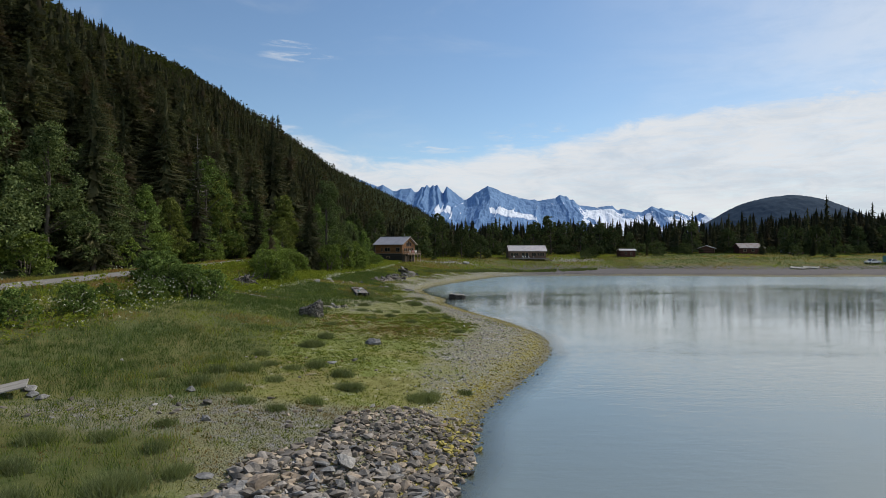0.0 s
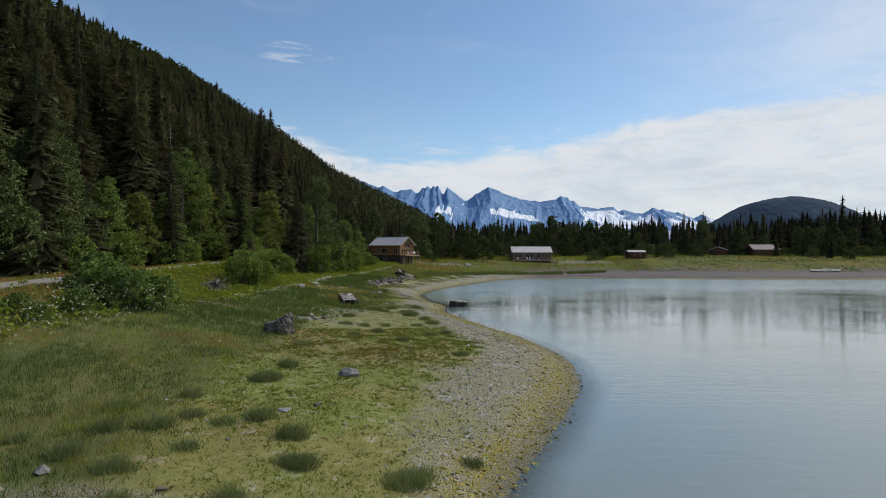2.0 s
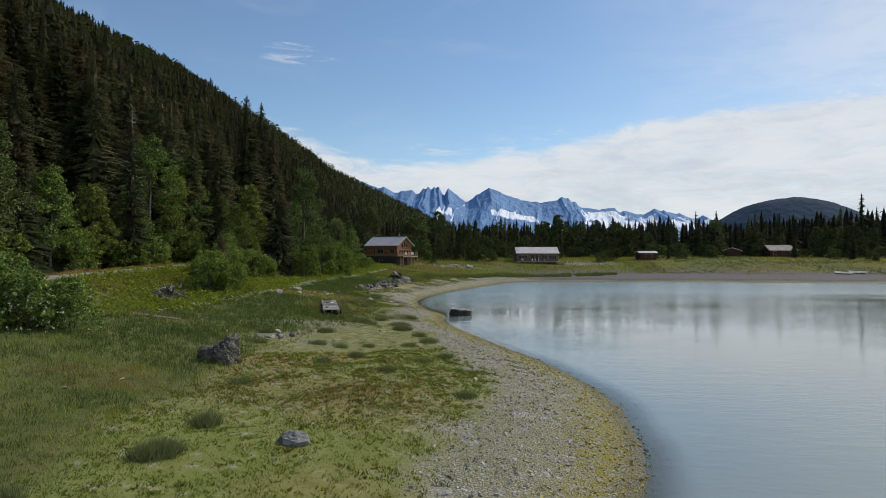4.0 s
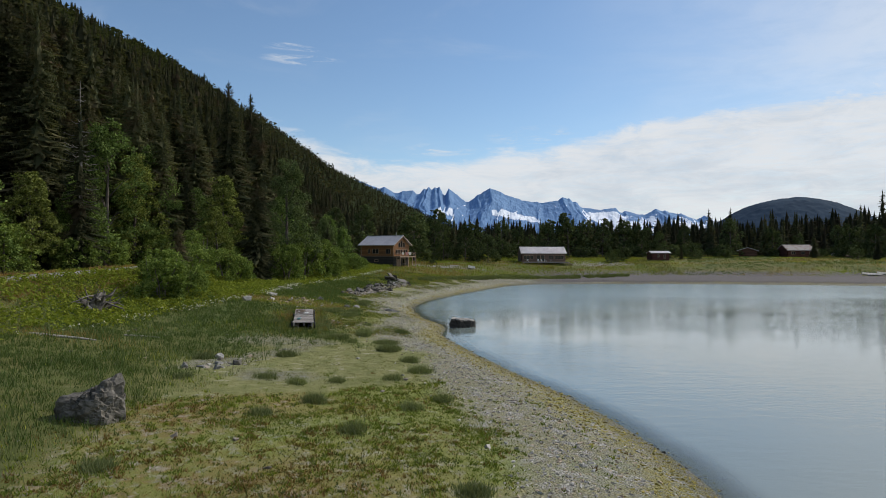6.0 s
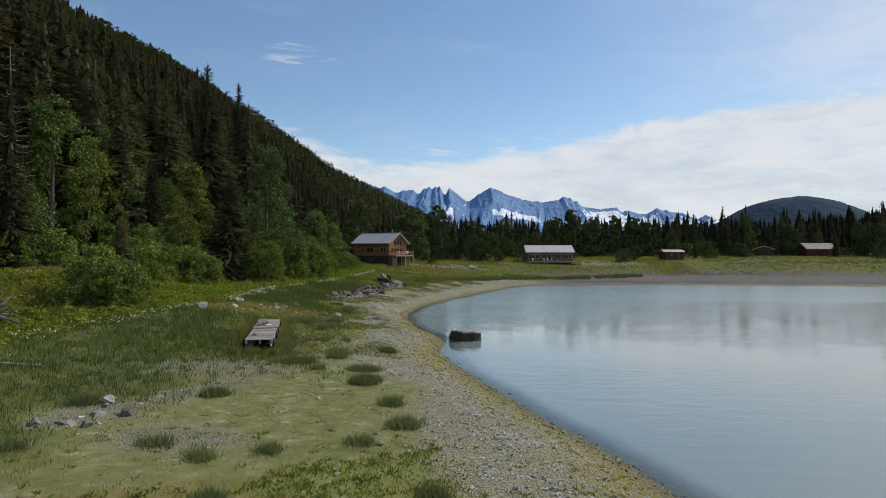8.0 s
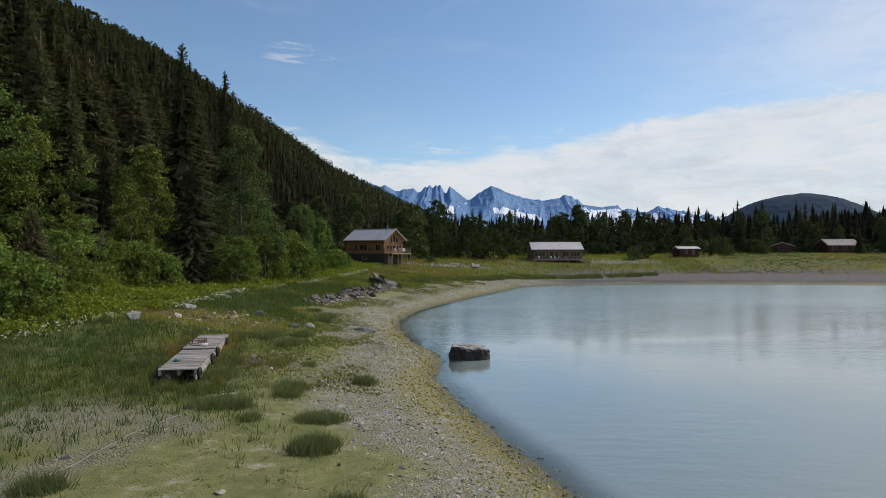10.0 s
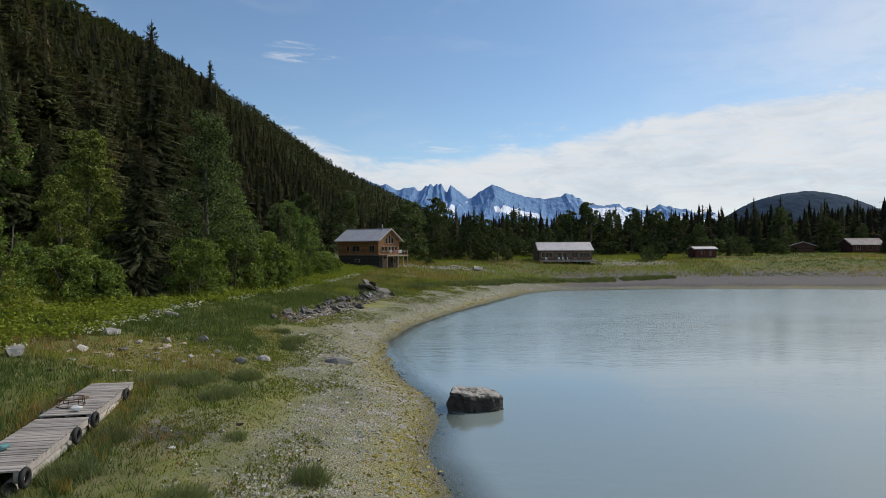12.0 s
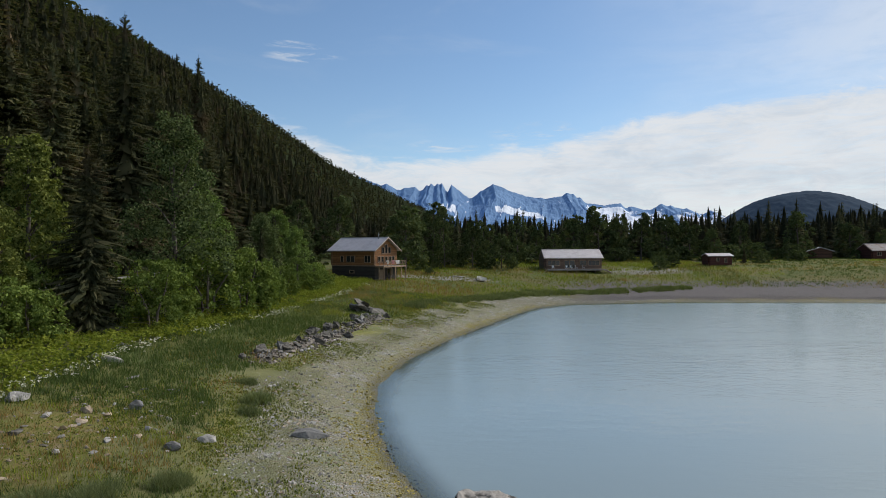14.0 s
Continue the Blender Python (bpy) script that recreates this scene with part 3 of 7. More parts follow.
far_range()


def far_hill():
    """The round wooded hill beyond the flats, its canopy as fine relief."""
    xs, ys = np.linspace(700, 2000, 230), np.linspace(1800, 2700, 100)
    x, y = [v_.ravel() for v_ in np.meshgrid(xs, ys)]
    side = np.where(x > 1316, 300, 330)
    h = 214 * np.exp(-(((x - 1316 + 40 * fbm(x * 0.006, y * 0.006, 2, 4)) / side) ** 2 + ((y - 2300) / 420) ** 2) ** 1.1)
    z = h + np.clip(h / 40, 0, 1) * (5 * fbm(x * 0.012, y * 0.012, 3, 91) + 4 * fbm(x * 0.08, y * 0.08, 3, 93)) - 4
    q_ = np.arange(230 * 99).reshape(99, 230)[:, :-1].ravel()
    # green canopy shifted to blue: haze painted into the base colour
    mat = blotchy("far_canopy_haze_blue", (0.020, 0.042, 0.072), (0.036, 0.064, 0.100), 0.012, 0.09, 0.95, 0.5, 3.0, vary=0.0, spec=0.05)
    tagged(new("backdrop", mesh_from("far_hill", np.stack([x, y, z], 1), np.stack([q_, q_ + 1, q_ + 231, q_ + 230], 1), mat, True)), "dark haze-blue wooded round hill beyond the flats", "hill", kind="structure")


far_hill()


# ---- trees ----
def thing(name, label, category, group="", m=None):
    ob = new(name)
    ob.empty_display_size = 0.2
    tagged(ob, label, category, group)
    if m is not None:
        ob.matrix_world = m
    return ob


def child(name, me, parent, label=""):
    ob = new(name, me)
    ob.parent = parent
    if label:
        tagged(ob, label)
    return ob


def tube(points, radii, sides=6):
    """Vertices and quads of a tapering tube."""
    pts, vs, fs = [Vector(p) for p in points], [], []
    for i, p in enumerate(pts):
        d = (pts[min(i + 1, len(pts) - 1)] - pts[max(i - 1, 0)]).normalized()
        a = d.orthogonal().normalized()
        b = d.cross(a)
        for s in range(sides):
            t = 2 * math.pi * s / sides
            vs.append(p + (a * math.cos(t) + b * math.sin(t)) * radii[i])
    for i in range(len(pts) - 1):
        for s in range(sides):
            fs.append((i * sides + s, i * sides + (s + 1) % sides, (i + 1) * sides + (s + 1) % sides, (i + 1) * sides + s))
    return [tuple(v) for v in vs], fs


def join_tubes(tubes):
    vs, fs = [], []
    for v, f in tubes:
        fs += [tuple(i + len(vs) for i in q) for q in f]
        vs += v
    return np.array(vs), np.array(fs)


def spruce_crown(rng, h, rad, boughs, hang, start=0.05, core=10, fine=1.0):
    """Triangles (n, 3, 3) of drooping boughs with hanging sprays about a thin dark heart; uneven from side to side."""
    f = np.sort(rng.random(boughs) ** (1.12 + 0.1 * rng.random()))
    a = rng.random(boughs) * 6.283
    k1, k2, k3 = rng.random(3) * 6.283
    lobes = 0.80 + 0.20 * np.sin(a + 5 * f + k1) + 0.17 * np.sin(2 * a - 17 * f + k2) + 0.13 * np.sin(31 * f + k3)
    reach = rad * ((1 - f) ** 0.72 * np.clip(0.62 + 3.2 * f, 0, 1) * lobes * (0.68 + 0.45 * rng.random(boughs)) + 0.035)
    z = h * (start + (1 - start) * f)
    droop = 0.10 + 0.40 * (1 - f) + 0.16 * rng.normal(size=boughs) - 0.55 * (f > 0.93)
    out_ = np.stack([np.cos(a), np.sin(a), 0 * a], 1)
    side = np.stack([-np.sin(a), np.cos(a), 0 * a], 1)
    up = np.array((0, 0, 1.0))

    def along(u):
        u = np.asarray(u, float) * np.ones(boughs)
        return out_ * (reach * u)[:, None] + up * (z - droop * reach * u + 0.25 * droop * reach * u * u)[:, None]

    tris = []
    root, tip = along(0.05), along(1.0)
    for sg in (-1, 1):
        w = fine * reach * (0.13 + 0.10 * rng.random(boughs))
        elbow = along(0.45 + 0.2 * rng.random(boughs)) + side * (sg * w)[:, None] - up * (0.35 * w)[:, None]
        tris.append(np.stack([root, elbow, tip], 1))
    for i in range(hang):
        u = 0.28 + 0.68 * (i + rng.random(boughs)) / hang
        p = along(u)
        w = fine * reach * (0.10 + 0.10 * rng.random(boughs)) * (1.25 - 0.6 * u)
        drop = fine * (reach * (0.10 + 0.20 * rng.random(boughs)) * (1.2 - 0.5 * u) + 0.006 * h)
        sway = side * (rng.normal(size=boughs) * w * 0.9)[:, None]
        fan = side * (w * rng.choice((-1, 1), boughs))[:, None] + out_ * (0.5 * w)[:, None]
        tris.append(np.stack([p - 0.5 * fan, p + fan, p + sway - up * drop[:, None] + out_ * (0.25 * w)[:, None]], 1))
    heart = []
    for i in range(core):
        f0 = i / core
        r = rad * 0.36 * (1 - f0) ** 0.8
        z0, z1 = h * (start + (1 - start) * f0), h * (start + (1 - start) * (f0 + 1.6 / core))
        b0 = rng.random() * 6
        rim = [np.array((r * (0.7 + 0.5 * rng.random()) * math.cos(b0 + 1.0472 * j), r * (0.7 + 0.5 * rng.random()) * math.sin(b0 + 1.0472 * j), z0 + 0.04 * h * rng.normal() / 2)) for j in range(6)]
        top = np.array((0, 0, min(z1, h)))
        heart += [(top, rim[j - 1], rim[j]) for j in range(6)]
    lead = [np.array((0.045 * rad * math.cos(2.094 * j), 0.045 * rad * math.sin(2.094 * j), 0.86 * h)) for j in range(3)]
    heart += [(np.array((0, 0, 1.02 * h)), lead[j - 1], lead[j]) for j in range(3)]
    return np.concatenate(tris + [np.array(heart)])


def leaf_quads(rng, centers, radii, per, size, up=0.35):
    """Leaf clumps (n, 4, 3): quads scattered round each centre."""
    n = len(centers) * per
    c = np.repeat(np.asarray(centers), per, 0)
    r = np.repeat(np.asarray(radii), per, 0)[:, None]
    off = rng.normal(size=(n, 3))
    off /= np.linalg.norm(off, axis=1)[:, None]
    c = c + off * r * rng.random((n, 1)) ** 0.45 * np.array((1, 1, 0.8))
    nrm = rng.normal(size=(n, 3)) + off * 0.7 + np.array((0, 0, up))
    nrm /= np.linalg.norm(nrm, axis=1)[:, None]
    a = np.cross(nrm, rng.normal(size=(n, 3)))
    a /= np.linalg.norm(a, axis=1)[:, None]
    b = np.cross(nrm, a)
    s = size * (0.6 + 0.8 * rng.random((n, 1)))
    return np.stack([c - a * s, c - b * s * 0.6 + nrm * s * 0.15, c + a * s, c + b * s * 0.6 + nrm * s * 0.15], 1)


def soup(name, polys, mat, smooth_shade=False):
    """A mesh of loose faces."""
    n, k = polys.shape[0], polys.shape[1]
    return mesh_from(name, polys.reshape(-1, 3), np.arange(n * k).reshape(n, k), mat, smooth_shade)


def crown_points(rng, h, rad, n, base=0.1, dome=False):
    """Clump centres over the boughs of an uneven crown: each bough a leafy lobe, open between them."""
    m = 30 if not dome else 20
    f = base + (1 - base) * ((np.arange(m) + rng.random(m)) / m) ** 1.1
    a = 2.4 * np.arange(m) + 0.9 * rng.normal(size=m)
    if dome:
        env = np.sqrt(np.clip(1 - (f * 0.96) ** 2.2, 0.02, 1)) * np.clip(0.88 + f, 0, 1)
        size = rad * (0.28 + 0.16 * rng.random(m))
    else:
        env = (1.03 - f) ** 0.6 * np.clip(0.72 + 1.6 * f, 0, 1)
        size = rad * (0.26 + 0.18 * rng.random(m)) * (1.10 - 0.45 * f)
    r = np.clip(rad * env * (0.62 + 0.42 * rng.random(m)) - 0.5 * size, 0, None)
    hub = np.stack([r * np.cos(a), r * np.sin(a), h * 0.95 * f], 1)
    pick = rng.integers(m, size=n)
    way = rng.normal(size=(n, 3)) + 0.55 * np.stack([np.cos(a[pick]), np.sin(a[pick]), np.full(n, 0.8)], 1)
    way /= np.linalg.norm(way, axis=1)[:, None]
    pts = hub[pick] + way * (size[pick] * (0.72 + 0.36 * rng.random(n)))[:, None] * np.array((1, 1, 1.15))
    pts[:, 2] = np.clip(pts[:, 2], 0.02 * h, 1.02 * h)
    return pts, rad * (0.08 + 0.08 * rng.random(n))


def make_spruce(seed, h, rad, boughs, hang, fine, label, category="tree"):
    rng = np.random.default_rng(seed)
    ob = thing("spruce_tree", label, category, "spruces on the slope")
    lean = rng.normal() * 0.15
    v, f = tube([(0, 0, -1.2), (0.02, 0, h * 0.3), (lean * 0.5, 0, h * 0.7), (0, 0, h)], [h * 0.015, h * 0.011, h * 0.005, 0.01], 7)
    child("trunk", mesh_from("trunk", v, f, M_BARK, True), ob)
    child("crown", soup("crown", spruce_crown(rng, h, rad, boughs, hang, core=16, fine=fine), M_SPRUCE), ob)
    return ob


def make_leafy(seed, h, rad, clumps, per, size, mat, name, label, category, group, base=0.1, dome=False, stems=1):
    rng = np.random.default_rng(seed)
    ob = thing(name, label, category, group)
    pts, rr = crown_points(rng, h, rad, clumps, base, dome)
    tubes = []
    for s in range(stems):
        a = 6.283 * s / stems
        sx, sy = (0.15 * rad * math.cos(a), 0.15 * rad * math.sin(a)) if stems > 1 else (0, 0)
        tubes.append(tube([(sx * 0.4, sy * 0.4, -1.0), (sx, sy, h * 0.3), (sx * 3 + 0.02 * h, sy * 3, h * 0.62), (sx * 3.5, sy * 3.5, h * 0.9)],
                          [h * 0.019, h * 0.014, h * 0.008, 0.02], 7))
    for i in range(0, min(len(pts), 126), 7):
        p = pts[i]
        z0 = max(h * 0.12, p[2] * 0.72)
        tubes.append(tube([(0.01 * h, 0, z0), (p[0] * 0.5, p[1] * 0.5, (z0 + p[2]) / 2 + 0.02 * h), tuple(p)], [h * 0.004, h * 0.0025, 0.012], 5))
    v, f = join_tubes(tubes)
    child("trunk", mesh_from("trunk", v, f, M_BARK, True), ob, "grey-brown trunk with limbs")
    child("crown", soup("crown", leaf_quads(rng, pts, rr, per, size), mat), ob)
    return ob


def upright(x, y, scale=1.0, turn=0.0, sink=0.0):
    return Matrix.LocRotScale((x, y, ground_z(x, y) - sink), Euler((0, 0, turn)), (scale,) * 3)


def place(proto, x, y, scale=1.0, turn=0.0, sink=0.1, label="", broad=1.0):
    ob = copy_thing(proto, Matrix())
    ob.matrix_basis = upright(x, y, scale, turn, sink) @ Matrix.Diagonal((broad, broad, 1, 1))
    if label:
        ob["label"] = label
    return ob


def discard(proto):
    for o in (*proto.children_recursive, proto):
        bpy.data.objects.remove(o)


RNG = np.random.default_rng(11)
near_spruce = [make_spruce(40 + i, h, r, 820, 12, 0.48, "tall dark green spruce on the wooded slope") for i, (h, r) in enumerate(((27, 5.6), (24, 5.2), (29, 6.0), (22, 4.9), (20, 6.4)))]
slope_spruce = [make_spruce(50 + i, h, r, 480, 7, 0.7, "tall dark green spruce on the wooded slope") for i, (h, r) in enumerate(((26, 5.6), (23, 5.2), (28, 6.0), (21, 4.9)))]
mid_spruce = [make_spruce(60 + i, h, r, 190, 4, 1.0, "dark green spruce in the forest belt") for i, (h, r) in enumerate(((20, 3.7), (18, 3.5), (23, 3.9)))]
LEAFY_SIZES = ((18, 6.0), (15, 5.3), (20, 6.6))
cottonwood = [make_leafy(80 + i, h, r, 300, 36, 0.175, M_LEAF, "cottonwood_tree", "leafy green cottonwood at the edge of the forest", "tree", "leafy trees by the road") for i, (h, r) in enumerate(LEAFY_SIZES)]
bright_tree = [make_leafy(70 + i, h, r, 300, 40, 0.165, M_ALDERTREE, "alder_tree", "bright yellow-green alder tree by the road", "tree", "leafy trees by the road") for i, (h, r) in enumerate(LEAFY_SIZES)]
dark_tree = [make_leafy(74 + i, h, r, 320, 48, 0.15, M_DARKLEAF, "cottonwood_tree", "large dark cottonwood with pale glinting leaves", "tree", "leafy trees by the road", 0.2) for i, (h, r) in enumerate(LEAFY_SIZES)]
far_cottonwood = [make_leafy(84 + i, h, r, 260, 13, 0.40, M_FARLEAF, "cottonwood_tree", "broad green cottonwood behind the meadow houses", "tree", "leafy trees behind the houses", 0.02, True) for i, (h, r) in enumerate(LEAFY_SIZES)]
alder = [make_leafy(90 + i, h, r, 260, 22, 0.125, M_ALDER, "alder_bush", "dense bright green alder bush by the road", "bush", "bushes along the road", 0.03, True, 4)
         for i, (h, r) in enumerate(((5.0, 3.0), (3.6, 2.6), (6.5, 3.3)))]

# leafy trees and spruces told apart by eye: kind, x, y, scale
# d: dark, b: bright, g: green
LEAFY = (("d", 0, -47, 71, 0.95), ("d", 1, -46.5, 79, 1.1), ("d", 2, -47.5, 84, 0.9), ("d", 1, -48, 62, 1.2), ("g", 1, -47, 94, 0.8), ("b", 1, -46, 101, 0.75), ("g", 1, -45.5, 109, 0.8), ("g", 2, -46.5, 117, 1.0), ("b", 2, -45.8, 123, 0.85), ("g", 2, -45.5, 128.5, 0.95),
         ("g", 1, -45, 131, 0.9), ("g", 1, -44, 140, 0.9), ("b", 1, -33.2, 124.5, 0.9), ("b", 1, -31.5, 118, 0.62), ("d", 2, -26.5, 136, 0.98), ("g", 0, -29, 151, 0.72), ("d", 1, -24.5, 158, 0.72), ("g", 1, -22, 167, 0.62), ("g", 0, -27, 173, 0.66),
         ("g", 1, -34, 160, 0.9), ("g", 1, -25.5, 182, 0.7), ("g", 0, -30, 200, 0.75), ("g", 0, -24, 210, 0.8), ("g", 1, -9, 216, 0.85), ("g", 2, 0, 223, 0.68), ("g", 1, 7, 226, 0.72), ("d", 0, -3, 232, 0.8), ("g", 1, 14, 223, 0.5),
         ("g", 2, 21, 250, 0.80), ("g", 1, 30, 243, 0.66), ("d", 1, 38.5, 256, 1.0), ("g", 0, 46.5, 258, 0.92), ("d", 2, 53, 259, 0.84), ("g", 0, 59, 257, 0.9), ("d", 1, 68.5, 262, 1.0), ("g", 1, 74, 258, 0.8), ("g", 1, 80, 257, 0.78),
         ("d", 0, 92, 264, 0.75), ("g", 2, 109, 262, 0.78), ("d", 1, 125, 262, 0.75), ("g", 1, 134, 261, 0.72), ("g", 0, 147, 258, 0.75), ("d", 1, 153, 260, 0.9), ("g", 1, 161, 258, 0.85), ("d", 0, 174, 266, 0.8), ("g", 1, 190, 274, 0.95),
         ("d", 1, 11, 244, 0.85), ("d", 2, -12, 240, 0.7), ("d", 1, 28, 260, 0.95), ("g", 1, 206, 280, 1.0))
for i, (tone, kind, x, y, s) in enumerate(LEAFY):
    pool = {"d": dark_tree, "b": bright_tree, "g": cottonwood}[tone] if y < 176 else far_cottonwood
    place(pool[kind], x, y, s * (1.0 if y < 176 else (1.0 if y < 236 else 0.80) + 0.05 * (i % 4)), i * 1.7, broad=1.0 if y < 176 else 0.80 + 0.10 * (i % 4))
elder = [make_leafy(99 + i, h, r, 220, 20, 0.13, M_LEAF, "elder_bush", "dark green elder bush with white blossom by the road", "bush", "bushes along the road", 0.03, True, 4)
         for i, (h, r) in enumerate(((5.0, 3.0), (3.6, 2.6), (6.5, 3.3)))]
low_alder = [make_leafy(96 + i, h, r, 90, 13, 0.26, M_FARLEAF, "alder_bush", "low green alder bush at the edge of the woods", "bush", "bushes before the woods", 0.03, True, 3) for i, (h, r) in enumerate(((4.0, 3.2), (3.0, 2.8)))]
for i in range(34):
    x = -8 + 5.6 * i + 2.0 * math.sin(i * 2.7)
    y = (231 if x < 16 else 247) + 0.06 * max(x, 0) + 5 * math.sin(i * 1.9)
    if not (62 < x < 80 and y < 244) and not (107 < x < 142):
        place(low_alder[i % 2], x, y, 0.7 + 0.5 * abs(math.sin(i * 1.3)), i, broad=1.2)
BUSH = ((1, -29.3, 61.5, 1.0), (1, -27.8, 59.6, 0.8), (0, -31.0, 63.5, 0.6), (1, -26.6, 57.5, 0.95), (1, -24.2, 57.2, 0.85), (1, -22.4, 58.6, 0.75), (1, -26.6, 43.4, 0.6), (1, -28.2, 50.5, 0.4), (1, -27.6, 38.3, 0.62), (1, -29.5, 34, 0.6), (1, -26, 49, 0.35), (1, -25.5, 52.5, 0.5), (1, -29.6, 70, 0.5),
        (0, -27, 92, 0.95), (1, -25.6, 94, 0.95), (1, -29, 97, 1.0), (0, -30, 104, 0.95), (2, -31, 110, 0.85), (1, -28.6, 118, 0.95), (0, -29.8, 116, 0.85), (1, -32, 122, 1.0), (0, -24.0, 126.5, 1.15),
        (0, -23.6, 137, 1.45), (0, -21.5, 141.5, 1.3), (0, -25.5, 132, 1.05), (1, -20.5, 147, 1.0), (0, -21, 155, 0.8), (1, -46, 66, 1.2), (1, -46, 84, 1.2), (0, -46, 97, 1.0), (1, -44, 106, 1.2),
        (0, -44.5, 114, 1.0), (0, -43, 124, 1.0), (0, -37, 138, 1.1), (1, -19, 163, 0.8), (1, -18.5, 170, 0.7), (1, -48, 57, 1.4), (1, -22, 178, 0.9), (0, 53.5, 226, 0.8), (1, 57, 229, 0.9), (1, 87, 241, 0.8),
        (1, 150, 232, 0.9), (0, 142, 240, 0.9), (1, 100, 258, 0.9), (0, 17, 228, 0.6), (1, -3, 206, 0.5))
for i, (kind, x, y, s) in enumerate(BUSH):
    place((elder if y < 64 else alder if y < 200 else [low_alder[0], low_alder[1], low_alder[0]])[kind], x, y, s, i * 2.3)
for i, (kind, x, y, s) in enumerate(((4, -27.6, 123.5, 0.74), (3, -22.5, 151, 0.42), (1, -40, 128, 0.6), (3, 132, 248, 0.42), (3, 82, 241, 0.2), (3, 146, 236, 0.4), (4, -28.5, 99, 0.36), (3, -24.5, 163, 0.5), (0, -45, 77, 0.95), (2, -49, 130, 0.95), (1, -47, 88, 0.95), (0, -44, 128, 0.9), (2, -50, 108, 1.0))):
    place(near_spruce[kind], x, y, s, i)


for kind, x, y, top in ((0, -47, 165, 45), (2, -64, 232, 60), (1, -55, 190, 44), (3, -48, 150, 36), (0, -52, 205, 47)):
    place(near_spruce[kind], x, y, (top - ground_z(x, y)) / (27, 24, 29, 22)[kind], y)


def snag(x, y, h, label):
    """A half-dead spruce: bare grey limbs above a thin green skirt."""
    rng = np.random.default_rng(8)
    ob = thing("spruce_tree", label, "tree", "", upright(x, y, 1.0, 0.0, 0.2))
    v, f = tube([(0, 0, -1), (0.1, 0, h * 0.5), (0, 0, h)], [0.36, 0.22, 0.03], 8)
    child("trunk", mesh_from("trunk", v, f, M_DEADWOOD, True), ob)
    for i in range(46):
        z = h * (0.35 + 0.62 * rng.random())
        a, r = rng.random() * 6.283, (1.02 - z / h) * 5.0 * (0.5 + 0.6 * rng.random()) + 0.3
        v, f = tube([(0, 0, z), (r * 0.5 * math.cos(a), r * 0.5 * math.sin(a), z - 0.15 * r), (r * math.cos(a), r * math.sin(a), z - 0.1 * r + 0.2)], [0.06, 0.045, 0.015], 5)
        child("limb", mesh_from("limb", v, f, M_DEADWOOD, True), ob)
    child("crown", soup("crown", spruce_crown(rng, h * 0.92, 3.6, 420, 10, fine=0.5), M_SPRUCE), ob)


M_DEADWOOD = blotchy("dead_grey_wood", (0.10, 0.092, 0.08), (0.22, 0.205, 0.185), 2, 20, 0.9, 0.3, 0.01)
snag(-43.5, 106, 23.5, "half-dead spruce with bare grey limbs by the road")


def wood(area, spacing, test):
    """Jittered places in a rectangle that pass the test."""
    x0, x1, y0, y1 = area
    nx_, ny_ = int((x1 - x0) / spacing), int((y1 - y0) / spacing)
    x, y = np.meshgrid(np.arange(nx_), np.arange(ny_))
    x = x0 + (x.ravel() + RNG.random(nx_ * ny_) * 0.95) * spacing
    y = y0 + (y.ravel() + RNG.random(nx_ * ny_) * 0.95) * spacing
    ok = test(x, y)
    return x[ok], y[ok]


# the spruces of the lower slope, each a tree
tx, ty = wood((-86, -46, 48, 250), 7.0, lambda x, y: (slope_foot(y) - x > 4) & (slope_foot(y) - x < 38))
for i, (x, y) in enumerate(zip(tx, ty)):
    place(near_spruce[i % 4] if y < 125 else slope_spruce[i % 4], x, y, 0.62 + 0.42 * RNG.random(), RNG.random() * 6, broad=1.4)
# the belt behind the meadow
tx, ty = wood((-45, 300, 236, 284), 8.6, lambda x, y: (y > 262 + 0.05 * x + 5 * np.sin(x * 0.09)) | ((x < -8) & (y > 232 - 0.5 * (x + 8))))
for i, (x, y) in enumerate(zip(tx, ty)):
    place(mid_spruce[i % 3], x, y, 0.64 + 0.17 * RNG.random() + 0.14 * RNG.random() ** 4 + 0.03 * (x > 100) + 0.36 * (x > 166), RNG.random() * 6, broad=1.2)


def forest(name, label, xs, ys, hs, variants, mat):
    """Many far trees joined into one mesh."""
    parts = []
    zs = height(xs, ys)
    pick = RNG.integers(len(variants), size=len(xs))
    for v, tri in enumerate(variants):
        sel = np.where(pick == v)[0]
        a = RNG.random(len(sel)) * 6.283
        c, s = np.cos(a), np.sin(a)
        h = hs[sel]
        wd = h * (1.0 + 0.5 * RNG.random(len(sel)))
        t = tri[None]
        x = (t[..., 0] * c[:, None, None] - t[..., 1] * s[:, None, None]) * wd[:, None, None] + xs[sel][:, None, None]
        y = (t[..., 0] * s[:, None, None] + t[..., 1] * c[:, None, None]) * wd[:, None, None] + ys[sel][:, None, None]
        z = t[..., 2] * h[:, None, None] + zs[sel][:, None, None] - 0.5
        parts.append(np.stack([x, y, z], -1).reshape(-1, 3, 3))
    tagged(new(name, soup(name, np.concatenate(parts), mat)), label, "forest", kind="stuff")


far_a = [spruce_crown(np.random.default_rng(200 + i), 1.0, 0.34, 80, 3, 0.02, 6) for i in range(7)]
far_b = [spruce_crown(np.random.default_rng(220 + i), 1.0, 0.33, 44, 2, 0.02, 5) for i in range(6)]
far_c = [spruce_crown(np.random.default_rng(240 + i), 1.0, 0.36, 14, 1, 0.02, 3) for i in range(4)]


